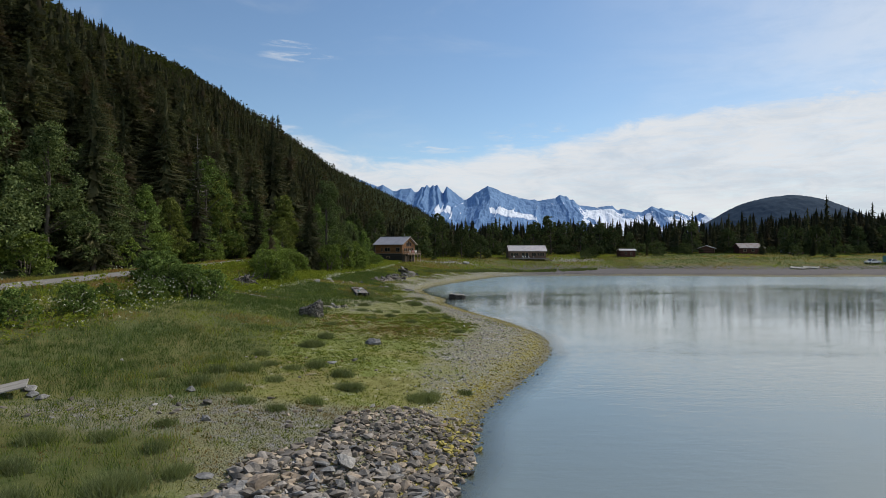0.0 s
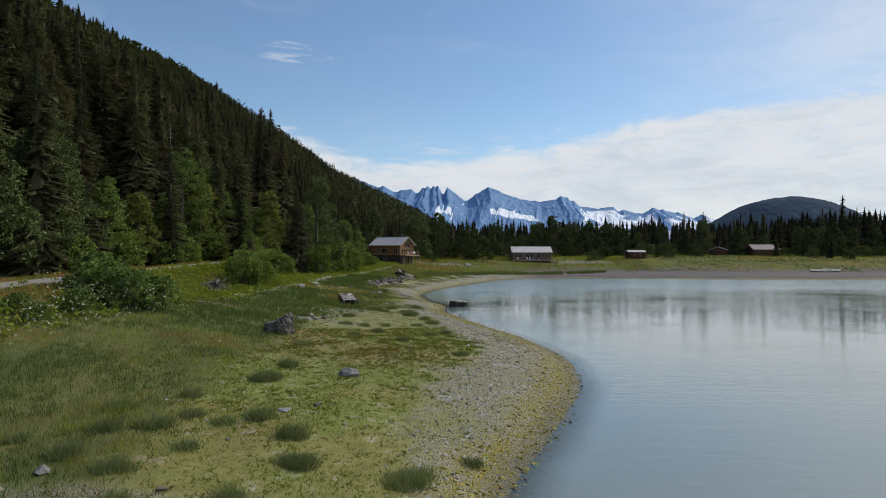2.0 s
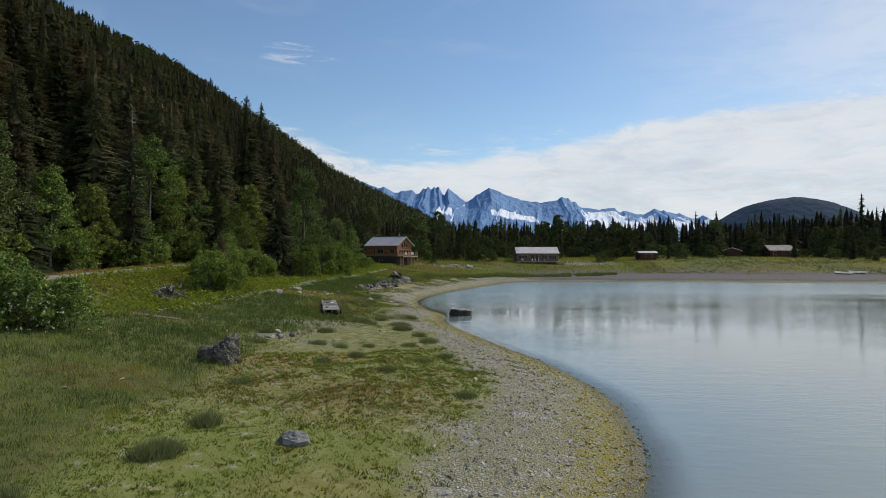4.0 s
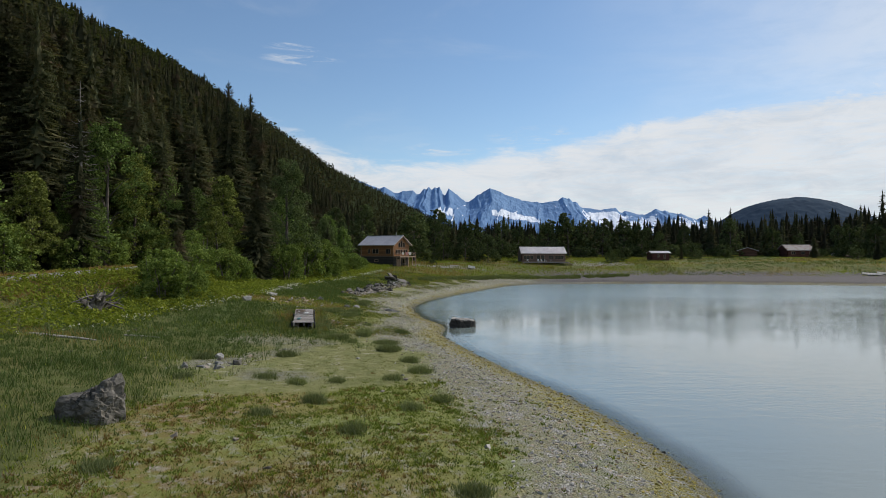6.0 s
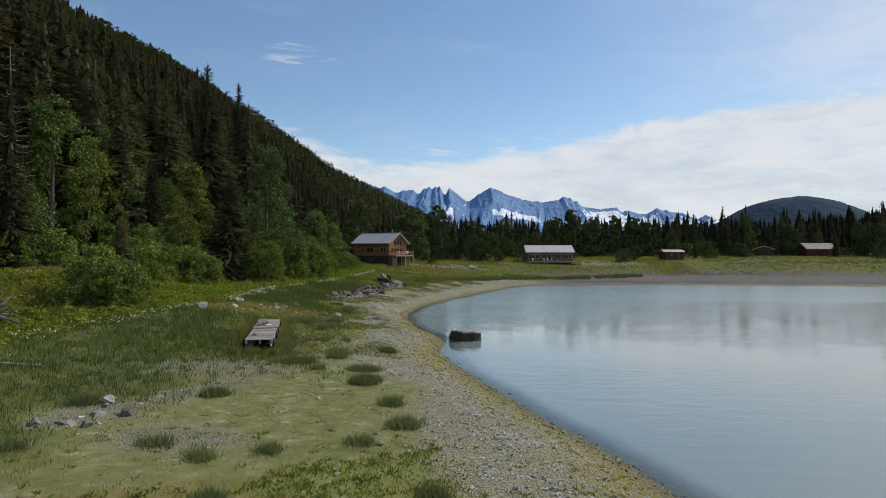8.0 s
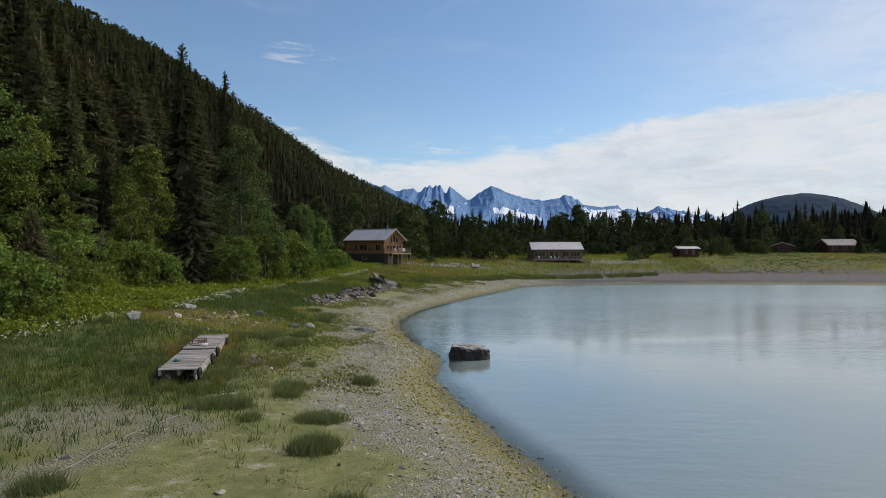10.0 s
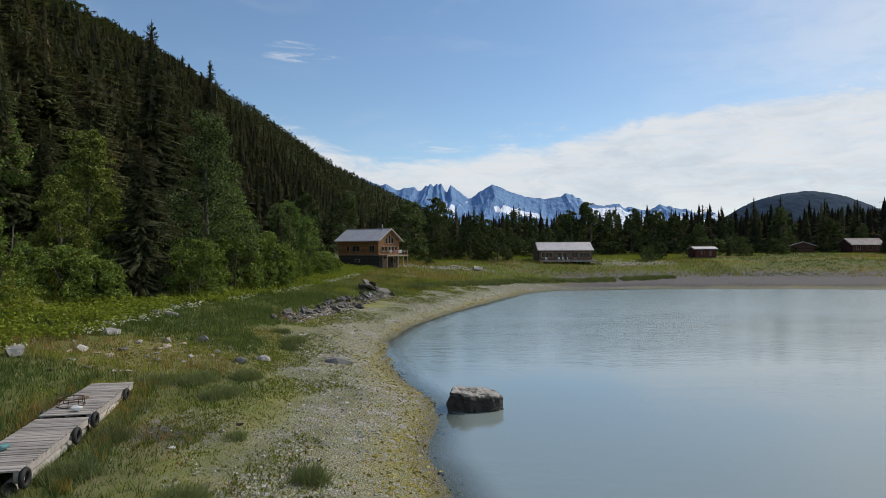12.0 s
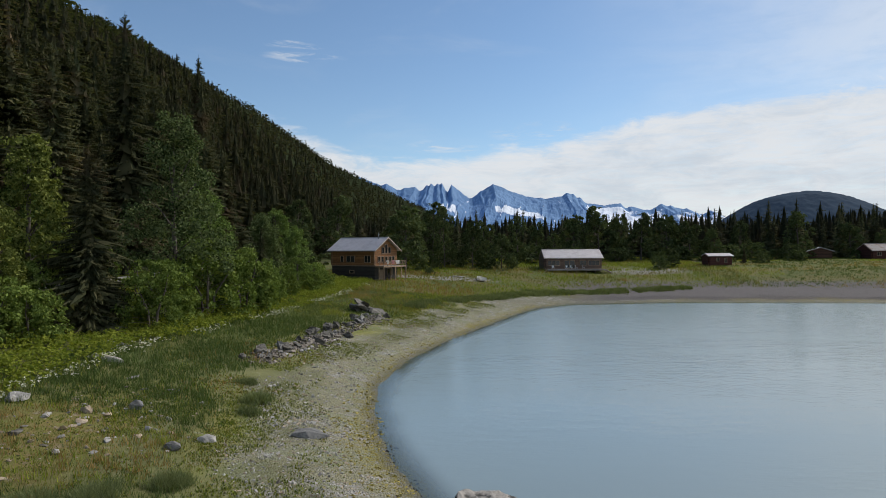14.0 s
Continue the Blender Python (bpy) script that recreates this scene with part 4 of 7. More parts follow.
def scrub_clump(seed, clumps, per):
    """A low leafy crown, wide for its height, as triangles."""
    rng = np.random.default_rng(seed)
    pts, rr = crown_points(rng, 1.0, 0.62, clumps, 0.1, True)
    q_ = leaf_quads(rng, pts, rr * 1.6, per, 0.5 / (clumps * per) ** 0.5 + 0.03)
    return np.concatenate([q_[:, (0, 1, 2)], q_[:, (0, 2, 3)]])


scrub = [scrub_clump(260 + i, 16, 6) for i in range(5)]
low_scrub = [scrub_clump(270 + i, 10, 4) for i in range(4)]


def crest_share(x, y):
    """From 0 on the steep slope to 1 on the rounded crest, where only scrub stands."""
    m = np.clip(slope_foot(y) - x, 0, None)
    return smooth(-75, -30, 0.92 * m * m / (m + 9.0) - np.interp(y, SLOPE_Y, SLOPE_TOP))


tx, ty = wood((-220, -50, 40, 520), 7.2, lambda x, y: (slope_foot(y) - x >= 38) | ((y > 250) & (slope_foot(y) - x > 0)))
forest("slope_forest", "dense dark spruce forest on the steep slope", tx, ty, (15 + 7 * RNG.random(len(tx)) + 5 * RNG.random(len(tx)) ** 8) * (1 - 0.62 * crest_share(tx, ty)), far_a, M_FAR)
tx, ty = wood((-420, 160, 520, 2700), 12.5, lambda x, y: (slope_foot(y) - x > -10) & (slope_foot(y) - x < 330) & (x > -0.80 * y))
forest("ridge_forest", "far dark spruce forest on the ridge", tx, ty, (8 + 7 * RNG.random(len(tx))) * (1 - 0.4 * crest_share(tx, ty)), far_c + low_scrub[:2], M_FAR)
tx, ty = wood((-400, -220, 200, 520), 8.0, lambda x, y: x > -0.95 * y)
forest("upper_forest", "dark spruce forest high on the slope", tx, ty, (14 + 9 * RNG.random(len(tx))) * (1 - 0.6 * crest_share(tx, ty)), far_b, M_FAR)
tx, ty = wood((-330, -70, 60, 620), 5.2, lambda x, y: (crest_share(x, y) > RNG.random(len(x)) * 0.8 + 0.1) & (crest_share(x, y) < 0.999) & (x > -0.95 * y))
forest("crest_scrub", "low dark green alder scrub on the crest of the slope", tx, ty, 4.5 + 4.5 * RNG.random(len(tx)), scrub, M_SCRUB)
tx, ty = wood((-60, 480, 284, 400), 6.6, lambda x, y: (slope_foot(y) - x < 5) & (x < 0.85 * y + 60) )
forest("valley_forest", "dark spruce forest on the valley floor", tx, ty, 11 + 5 * RNG.random(len(tx)) + 3.5 * RNG.random(len(tx)) ** 6 + 0.8 * (tx > 100) + 5.5 * (tx > 190), far_b, M_FAR)
for proto in (*near_spruce, *slope_spruce, *mid_spruce, *cottonwood, *bright_tree, *dark_tree, *far_cottonwood, *alder, *elder, *low_alder):
    discard(proto)


# ---- building helpers ----
def box(bm, x0, x1, y0, y1, z0, z1, bevel=0.0):
    vs = [bm.verts.new((x, y, z)) for z in (z0, z1) for x, y in ((x0, y0), (x1, y0), (x1, y1), (x0, y1))]
    fs = [bm.faces.new([vs[i] for i in q]) for q in ((3, 2, 1, 0), (4, 5, 6, 7), (0, 1, 5, 4), (1, 2, 6, 5), (2, 3, 7, 6), (3, 0, 4, 7))]
    if bevel:
        bmesh.ops.bevel(bm, geom=list({e for f in fs for e in f.edges}), offset=bevel, segments=2, affect="EDGES")


def part(name, bm, mat, parent, label="", smooth_shade=False):
    me = bpy.data.meshes.new(name)
    bmesh.ops.recalc_face_normals(bm, faces=bm.faces)
    bm.to_mesh(me)
    bm.free()
    me.materials.append(mat)
    if smooth_shade:
        me.polygons.foreach_set("use_smooth", [True] * len(me.polygons))
    return child(name, me, parent, label)


def box_part(name, dims, mat, parent, label="", bevel=0.0):
    bm = bmesh.new()
    box(bm, *dims, bevel)
    return part(name, bm, mat, parent, label)


def prism(bm, outline, y0, y1):
    """An outline in x and z, drawn out along y."""
    a = [bm.verts.new((x, y0, z)) for x, z in outline]
    b = [bm.verts.new((x, y1, z)) for x, z in outline]
    bm.faces.new(a)
    bm.faces.new(b[::-1])
    for i in range(len(a)):
        j = (i + 1) % len(a)
        bm.faces.new((a[i], b[i], b[j], a[j]))


def boards_material(name, dark, light, pitch, axis=2, rough=0.7):
    """Wood cladding: board joints as relief, with grain and weathering."""
    m, k = material(name, rough, 0, 0.3)
    s = k.n.new("ShaderNodeSeparateXYZ")
    k.l.new(k.obj, s.inputs[0])
    u = k.math("DIVIDE", s.outputs[axis], pitch)
    fr = k.math("FRACT", u)
    n = k.noise(1.3, 4, 0.6, k.stretch(k.obj, 1, 1, 3 if axis == 2 else 0.4))
    g = k.noise(22, 4, 0.6, k.stretch(k.obj, 0.15, 0.15, 1) if axis == 2 else k.stretch(k.obj, 1, 1, 0.1))
    row = k.n.new("ShaderNodeTexWhiteNoise")
    row.noise_dimensions = "1D"
    k.put(row.inputs["W"], k.math("FLOOR", u))
    f = k.math("ADD", k.math("MULTIPLY", n, 0.5), k.math("ADD", k.math("MULTIPLY", g, 0.25), k.math("MULTIPLY", row.outputs[0], 0.3)))
    k.put(k.b.inputs["Base Color"], k.mix(k.ramp(f, 0.25, 0.8), dark, light))
    k.put(k.b.inputs["Normal"], k.bump(k.math("ADD", k.ramp(fr, 0.0, 0.12), k.math("MULTIPLY", g, 0.2)), 0.6, 0.02))
    return m


def metal_roof_material(name, colour, worn, pitch=0.4, rough=0.42, metal=0.35):
    m, k = material(name, rough, metal, 0.3)
    s = k.n.new("ShaderNodeSeparateXYZ")
    k.l.new(k.obj, s.inputs[0])
    rib = k.ramp(k.math("PINGPONG", k.math("DIVIDE", s.outputs[0], pitch), 0.5), 0.40, 0.48)
    n = k.noise(0.8, 5, 0.65, k.obj)
    k.put(k.b.inputs["Base Color"], k.mix(k.ramp(n, 0.4, 0.75), colour, worn))
    k.put(k.b.inputs["Normal"], k.bump(rib, 0.7, 0.03))
    return m


M_CEDAR = boards_material("cedar_boards", (0.16, 0.075, 0.030), (0.33, 0.165, 0.070), 0.19)
M_SLATE = boards_material("charcoal_boards", (0.030, 0.027, 0.025), (0.062, 0.056, 0.050), 0.24)
M_BROWN = boards_material("brown_boards", (0.11, 0.070, 0.050), (0.20, 0.135, 0.10), 0.2)
M_REDWOOD = boards_material("dark_red_boards", (0.060, 0.018, 0.013), (0.102, 0.036, 0.027), 0.2)
M_LOGWALL = boards_material("dark_logs", (0.060, 0.028, 0.018), (0.13, 0.065, 0.04), 0.28)
M_ROOF = metal_roof_material("pale_metal_roof", (0.560, 0.525, 0.515), (0.450, 0.412, 0.400))
M_WHITEROOF = metal_roof_material("white_metal_roof", (0.535, 0.535, 0.535), (0.433, 0.426, 0.419), rough=0.8, metal=0.0)
M_RUSTROOF = metal_roof_material("stained_metal_roof", (0.312, 0.292, 0.287), (0.212, 0.131, 0.106), rough=0.8, metal=0.0)
M_TRIM = blotchy("trim_wood", (0.22, 0.15, 0.10), (0.36, 0.26, 0.18), 2, 20, 0.6, 0.2, 0.01)
M_WHITE = blotchy("white_paint", (0.70, 0.70, 0.68), (0.82, 0.82, 0.80), 2, 20, 0.5, 0.1, 0.005, vary=0.04)
M_GREYWOOD = blotchy("weathered_planks", (0.185, 0.165, 0.148), (0.430, 0.398, 0.368), 2.5, 26, 0.85, 0.5, 0.012, stretch=(0.25, 2.5, 1), vary=0.22)
M_DRIFT = blotchy("bleached_driftwood", (0.27, 0.25, 0.22), (0.52, 0.49, 0.44), 2.0, 22, 0.85, 0.5, 0.015, stretch=(0.4, 2, 2))
M_STUMP = blotchy("dark_root_wood", (0.045, 0.038, 0.032), (0.22, 0.20, 0.18), 3.0, 18, 0.9, 0.7, 0.03)
M_TYRE = blotchy("black_rubber", (0.018, 0.018, 0.018), (0.035, 0.035, 0.034), 4, 30, 0.75, 0.2, 0.005)
M_IRON = blotchy("rusty_iron", (0.05, 0.030, 0.022), (0.14, 0.08, 0.05), 6, 40, 0.75, 0.3, 0.004)
M_PINK = blotchy("pink_cloth", (0.55, 0.26, 0.27), (0.68, 0.36, 0.36), 4, 40, 0.9, 0.2, 0.01)
M_PIPE = blotchy("dull_steel", (0.22, 0.22, 0.22), (0.36, 0.36, 0.36), 3, 30, 0.4, 0.1, 0.003, 0.8)
M_TEAL = blotchy("teal_paint", (0.10, 0.24, 0.26), (0.16, 0.33, 0.34), 2, 22, 0.4, 0.1, 0.004)


def glass_material():
    m, k = material("window_glass", 0.04, 0.0, 0.6)
    n = k.noise(0.7, 2, 0.5, k.obj)
    k.put(k.b.inputs["Base Color"], k.mix(n, (0.012, 0.014, 0.016), (0.030, 0.034, 0.038)))
    k.put(k.b.inputs["Normal"], k.bump(n, 0.05, 0.02))
    return m


M_GLASS = glass_material()


def window(parent, w, h, m, mullions=0, label="dark glazed window in a wooden frame"):
    """A framed window with its pane set back; it lies in x and z and faces -y."""
    bm = bmesh.new()
    t, d = 0.09, 0.10
    box(bm, -w / 2, w / 2, -d, 0, h / 2 - t, h / 2)
    box(bm, -w / 2, w / 2, -d - 0.04, 0, -h / 2, -h / 2 + t)
    for sx in (-w / 2, w / 2 - t):
        box(bm, sx, sx + t, -d, 0, -h / 2 + t, h / 2 - t)
    for i in range(mullions):
        cx = -w / 2 + w * (i + 1) / (mullions + 1)
        box(bm, cx - 0.035, cx + 0.035, -d, 0, -h / 2 + t, h / 2 - t)
    bm.transform(m)
    ob = part("window", bm, M_TRIM, parent, label)
    bm = bmesh.new()
    box(bm, -w / 2 + t, w / 2 - t, -0.035, -0.015, -h / 2 + t, h / 2 - t)
    bm.transform(m)
    part("pane", bm, M_GLASS, ob)
    return ob


EAST = Matrix.Rotation(radians(90), 4, "Z")  # turns what faces -y to face +x
WEST = Matrix.Rotation(radians(-90), 4, "Z")


def gable_walls(parent, lx, ly, z0, z1, rise, mat, name="wall", label=""):
    """Four walls with gables at the two ends in x, each of its own thickness."""
    t = 0.2
    for y0 in (-ly / 2, ly / 2 - t):
        box_part(name, (-lx / 2, lx / 2, y0, y0 + t, z0, z1), mat, parent, label)
    for sx in (-1, 1):
        bm = bmesh.new()
        prism(bm, [(-ly / 2 + t, z0), (ly / 2 - t, z0), (ly / 2 - t, z1), (0, z1 + rise * (1 - 2 * t / ly)), (-ly / 2 + t, z1)], 0, t)
        m = Matrix.Translation((sx * lx / 2 - (t if sx < 0 else 0), 0, 0)) @ EAST if sx < 0 else Matrix.Translation((sx * lx / 2, 0, 0)) @ EAST
        bm.transform(m)
        part(name, bm, mat, parent, label)


def gable_roof(parent, lx, ly, z1, rise, over, mat, label, thick=0.16):
    slope = rise / (ly / 2)
    for s in (-1, 1):
        bm = bmesh.new()
        ye, ze = s * (ly / 2 + over), z1 - slope * over
        prof = [(ye, ze + 0.02), (0, z1 + rise + 0.02), (0, z1 + rise + 0.02 + thick), (ye, ze + 0.02 + thick)]
        prism(bm, prof, 0, lx + 2 * over)
        bm.transform(Matrix.Translation((lx / 2 + over, 0, 0)) @ EAST)
        part("roof", bm, mat, parent, label)
    box_part("ridge_cap", (-lx / 2 - over, lx / 2 + over, -0.14, 0.14, z1 + rise + thick - 0.01, z1 + rise + thick + 0.05), mat, parent)
    for sx in (-1, 1):
        for s in (-1, 1):
            bm = bmesh.new()
            ye, ze = s * (ly / 2 + over), z1 - slope * over
            prism(bm, [(ye, ze - 0.14), (0, z1 + rise - 0.14), (0, z1 + rise + 0.015), (ye, ze + 0.015)], 0, 0.06)
            x = sx * (lx / 2 + over) + (0.06 if sx > 0 else 0)
            bm.transform(Matrix.Translation((x, 0, 0)) @ EAST)
            part("barge_board", bm, M_TRIM, parent)


def railing(parent, x0, y0, x1, y1, z, h=0.95, step=1.2):
    a, b = Vector((x0, y0, z)), Vector((x1, y1, z))
    n = max(1, round((b - a).length / step))
    rot = Matrix.Rotation(math.atan2(y1 - y0, x1 - x0), 4, "Z")
    for i in range(n + 1):
        p = a.lerp(b, i / n)
        box_part("rail_post", (p.x - 0.05, p.x + 0.05, p.y - 0.05, p.y + 0.05, z, z + h), M_TRIM, parent)
    for k in (0.35, 0.62, 0.92):
        bm = bmesh.new()
        box(bm, 0.05, (b - a).length - 0.05, -0.03, 0.03, z + k * h - 0.03, z + k * h + 0.03)
        bm.transform(Matrix.Translation((x0, y0, 0)) @ rot)
        part("rail", bm, M_TRIM, parent)


# ---- the cedar house ----
def cedar_house():
    gz_ = ground_z(-13, 188.5) - 0.1
    ob = thing("house", "two-storey cedar house with pale metal roof and raised deck", "house", "", pose(-15.4, 192.7, 0, 0, 0, -31))
    lx, ly, mid, eave = 10.5, 7.0, 6.75, 9.85
    bm = bmesh.new()
    box(bm, -lx / 2 + 0.05, lx / 2 - 0.05, -ly / 2 + 0.05, ly / 2 - 0.05, gz_ - 0.6, mid)
    part("lower_wall", bm, M_SLATE, ob, "charcoal lower storey wall")
    gable_walls(ob, lx, ly, mid, eave, 2.15, M_CEDAR, "wall", "warm cedar board wall")
    box_part("belt_board", (-lx / 2 - 0.03, lx / 2 + 0.03, -ly / 2 - 0.03, -ly / 2 + 0.0, mid - 0.1, mid + 0.12), M_TRIM, ob)
    gable_roof(ob, lx, ly, eave, 2.15, 0.65, M_ROOF, "pale grey metal roof slope")
    for sx in (-lx / 2, lx / 2 - 0.16):
        box_part("corner_board", (sx, sx + 0.16, -ly / 2 - 0.035, -ly / 2 - 0.002, mid + 0.12, eave), M_TRIM, ob)
    front = lambda x, z: Matrix.Translation((x, -ly / 2, z))
    for x, z, w, h, k in ((-2.6, 8.0, 0.7, 1.25, 0), (-0.5, 8.0, 2.1, 1.25, 1), (3.6, 8.0, 1.5, 1.35, 1), (-0.2, 5.6, 1.2, 0.6, 0)):
        window(ob, w, h, front(x, z), k)
    gab = lambda y, z: Matrix.Translation((lx / 2, y, z)) @ EAST
    for y in (-2.2, -1.2, 0.0, 1.2, 2.2):
        window(ob, 0.85, 1.15 if abs(y) > 0.5 else 1.15, gab(y, 7.95), 0)
    window(ob, 0.85, 1.25, gab(-1.0, 9.65))
    window(ob, 0.85, 1.75, gab(0.0, 9.9))
    window(ob, 0.85, 1.25, gab(1.0, 9.65))
    window(ob, 1.6, 1.3, gab(1.2, 5.5), 1)
    bm = bmesh.new()
    box(bm, lx / 2, lx / 2 + 0.05, -1.9, -0.9, gz_, gz_ + 2.05)
    part("door", bm, M_TRIM, ob, "brown wooden lower door")
    v, f = tube([(3.9, -0.5, 11.2), (3.9, -0.5, 13.0)], [0.11, 0.11], 10)
    child("chimney_pipe", mesh_from("chimney_pipe", v, f, M_PIPE, True), ob, "slim steel stove pipe")
    dx0, dx1 = lx / 2, lx / 2 + 2.1
    for i in range(20):
        y = -ly / 2 + 0.02 + i * 0.36
        box_part("deck_board", (dx0, dx1, y, y + 0.34, mid - 0.02, mid + 0.03), M_GREYWOOD, ob)
    for y in (-ly / 2, 0, ly / 2 + 0.1):
        box_part("deck_joist", (dx0, dx1, y, y + 0.12, mid - 0.27, mid - 0.025), M_TRIM, ob)
    box_part("deck_beam", (dx1 - 0.15, dx1, -ly / 2 + 0.12, ly / 2 + 0.1, mid - 0.27, mid - 0.03), M_TRIM, ob)
    for x in (dx0 + 0.9, dx1 - 0.15):
        for y in (-ly / 2 + 0.02, 0.13, ly / 2):
            box_part("deck_post", (x, x + 0.16, y, y + 0.16, gz_ - 0.5, mid - 0.27), M_TRIM, ob)
    railing(ob, dx0 + 0.1, -ly / 2 + 0.05, dx1 - 0.05, -ly / 2 + 0.05, mid + 0.03)
    railing(ob, dx1 - 0.05, -ly / 2 + 0.05, dx1 - 0.05, ly / 2 + 0.1, mid + 0.03)
    m = ob.matrix_world
    for name, lab, mat, y, w in (("beach_towel", "pink towel hung over the deck rail", M_PINK, -1.1, 0.9), ("beach_towel", "white sheet hung over the deck rail", M_WHITE, 0.3, 1.1),
                                 ("beach_towel", "pale towel hung over the deck rail", M_WHITE, -2.6, 0.6)):
        bm = bmesh.new()
        n = 8
        rows = []
        for j, (dx, dz) in enumerate(((0.09, -0.65), (0.10, -0.3), (0.08, 0.0), (0.0, 0.04), (-0.08, 0.0), (-0.09, -0.3))):
            rows.append([bm.verts.new((dx1 - 0.05 + dx + 0.025 * math.sin(i * 2.1 + j), y + w * i / n, mid + 0.98 + dz)) for i in range(n + 1)])
        for a, b in zip(rows, rows[1:]):
            for i in range(n):
                bm.faces.new((a[i], a[i + 1], b[i + 1], b[i]))
        bmesh.ops.solidify(bm, geom=bm.faces[:], thickness=0.015)
        me = bpy.data.meshes.new(name)
        bm.to_mesh(me)
        me.materials.append(mat)
        t = tagged(new(name, me), lab, "towel", "washing on the deck")
        t.matrix_world = m
        bm.free()


# ---- the long low house ----
def long_house():
    ob = thing("house", "long brown single-storey house with pale metal roof and deck", "house", "", pose(31.4, 226, -0.15))
    lx, ly, fl, eave, rise = 13.6, 8.0, 5.0, 7.65, 1.9
    gable_walls(ob, lx, ly, fl, eave, rise, M_BROWN, "wall", "brown board wall")
    gable_roof(ob, lx, ly, eave, rise, 0.4, M_ROOF, "pale metal roof slope")
    box_part("floor_slab", (-lx / 2, lx / 2, -ly / 2, ly / 2, fl - 0.3, fl - 0.004), M_TRIM, ob)
    front = lambda x, z: Matrix.Translation((x, -ly / 2, z))
    for x, w, k in ((-4.8, 3.0, 2), (4.9, 2.8, 2), (2.3, 1.7, 1)):
        window(ob, w, 1.25, front(x, 6.35), k, "wide dark window")
    for x in (-1.6, -0.3):
        window(ob, 1.25, 2.0, front(x, 6.05), 0, "glazed sliding door")
    for y in (-1.8, 1.6):
        window(ob, 1.4, 1.15, Matrix.Translation((-lx / 2, y, 6.4)) @ WEST, 1)
    for i in range(8):
        y = -ly / 2 - 0.36 - i * 0.3
        box_part("deck_board", (-lx / 2 + 0.2, lx / 2 + 0.6, y, y + 0.28, fl - 0.12, fl - 0.07), M_GREYWOOD, ob)
    box_part("deck_fascia", (-lx / 2 + 0.2, lx / 2 + 0.6, -ly / 2 - 2.54, -ly / 2 - 2.48, fl - 0.36, fl - 0.06), M_GREYWOOD, ob)
    for i in range(7):
        x = -lx / 2 + 0.3 + i * (lx - 0.2) / 6
        box_part("deck_post", (x, x + 0.15, -ly / 2 - 2.45, -ly / 2 - 2.3, 3.4, fl - 0.12), M_TRIM, ob)
    for i in range(6):
        x = -lx / 2 + 0.5 + i * (lx - 1.2) / 5
        box_part("footing", (x, x + 0.25, -ly / 2 + 0.1, -ly / 2 + 0.35, 3.5, fl - 0.3), M_TRIM, ob)
    for sx in (-1, 1):
        for i in range(4):
            x0 = -lx / 2 + 0.18 - 0.3 * (i + 1) if sx < 0 else lx / 2 + 0.62 + 0.3 * i
            box_part("step", (x0, x0 + 0.28, -ly / 2 - 2.4, -ly / 2 - 1.2, fl - 0.34 - 0.17 * i, fl - 0.28 - 0.17 * i), M_GREYWOOD, ob)
        for y in (-2.45, -1.16):
            bm = bmesh.new()
            prism(bm, [(0, fl - 0.5), (0, fl - 0.28), (1.35, fl - 1.02), (1.35, fl - 1.25)], 0, 0.05)
            bm.transform(Matrix.Translation((sx * (lx / 2) + (0.62 if sx > 0 else 0.18), -ly / 2 + y, 0)) @ Matrix.Diagonal((sx, 1, 1, 1)))
            part("stair_stringer", bm, M_TRIM, ob)
    # chairs and a table on the deck
    for i, x in enumerate((26.2, 29.6, 30.6, 31.8, 33.6)):
        c = thing("deck_chair", "white chair on the timber deck", "chair", "chairs on the deck", pose(x, 220.8 + 0.2 * (i % 2), fl - 0.22, 0, 0, 20 * i))
        box_part("seat", (-0.25, 0.25, -0.25, 0.22, 0.40, 0.44), M_WHITE, c)
        box_part("backrest", (-0.25, 0.25, 0.22, 0.26, 0.40, 0.9), M_WHITE, c)
        for lx_, ly_ in ((-0.25, -0.25), (0.21, -0.25), (-0.25, 0.22), (0.21, 0.22)):
            box_part("leg", (lx_, lx_ + 0.04, ly_, ly_ + 0.04, 0, 0.4), M_WHITE, c)


def small_house(x, y, lx, ly, wall_h, rise, turn, wall_mat, roof_mat, label, windows, over=0.4, base=None):
    z0 = ground_z(x, y) if base is None else base
    ob = thing("house", label, "house", "houses on the meadow", pose(x, y, z0, 0, 0, turn))
    gable_walls(ob, lx, ly, -0.5, wall_h, rise, wall_mat)
    gable_roof(ob, lx, ly, wall_h, rise, over, roof_mat, "")
    for side, u, z, w, h in windows:
        if side == "f":
            window(ob, w, h, Matrix.Translation((u, -ly / 2, z)), 1)
        elif side == "w":
            window(ob, w, h, Matrix.Translation((-lx / 2, u, z)) @ WEST, 1)
        else:
            window(ob, w, h, Matrix.Translation((lx / 2, u, z)) @ EAST, 1)
    return ob


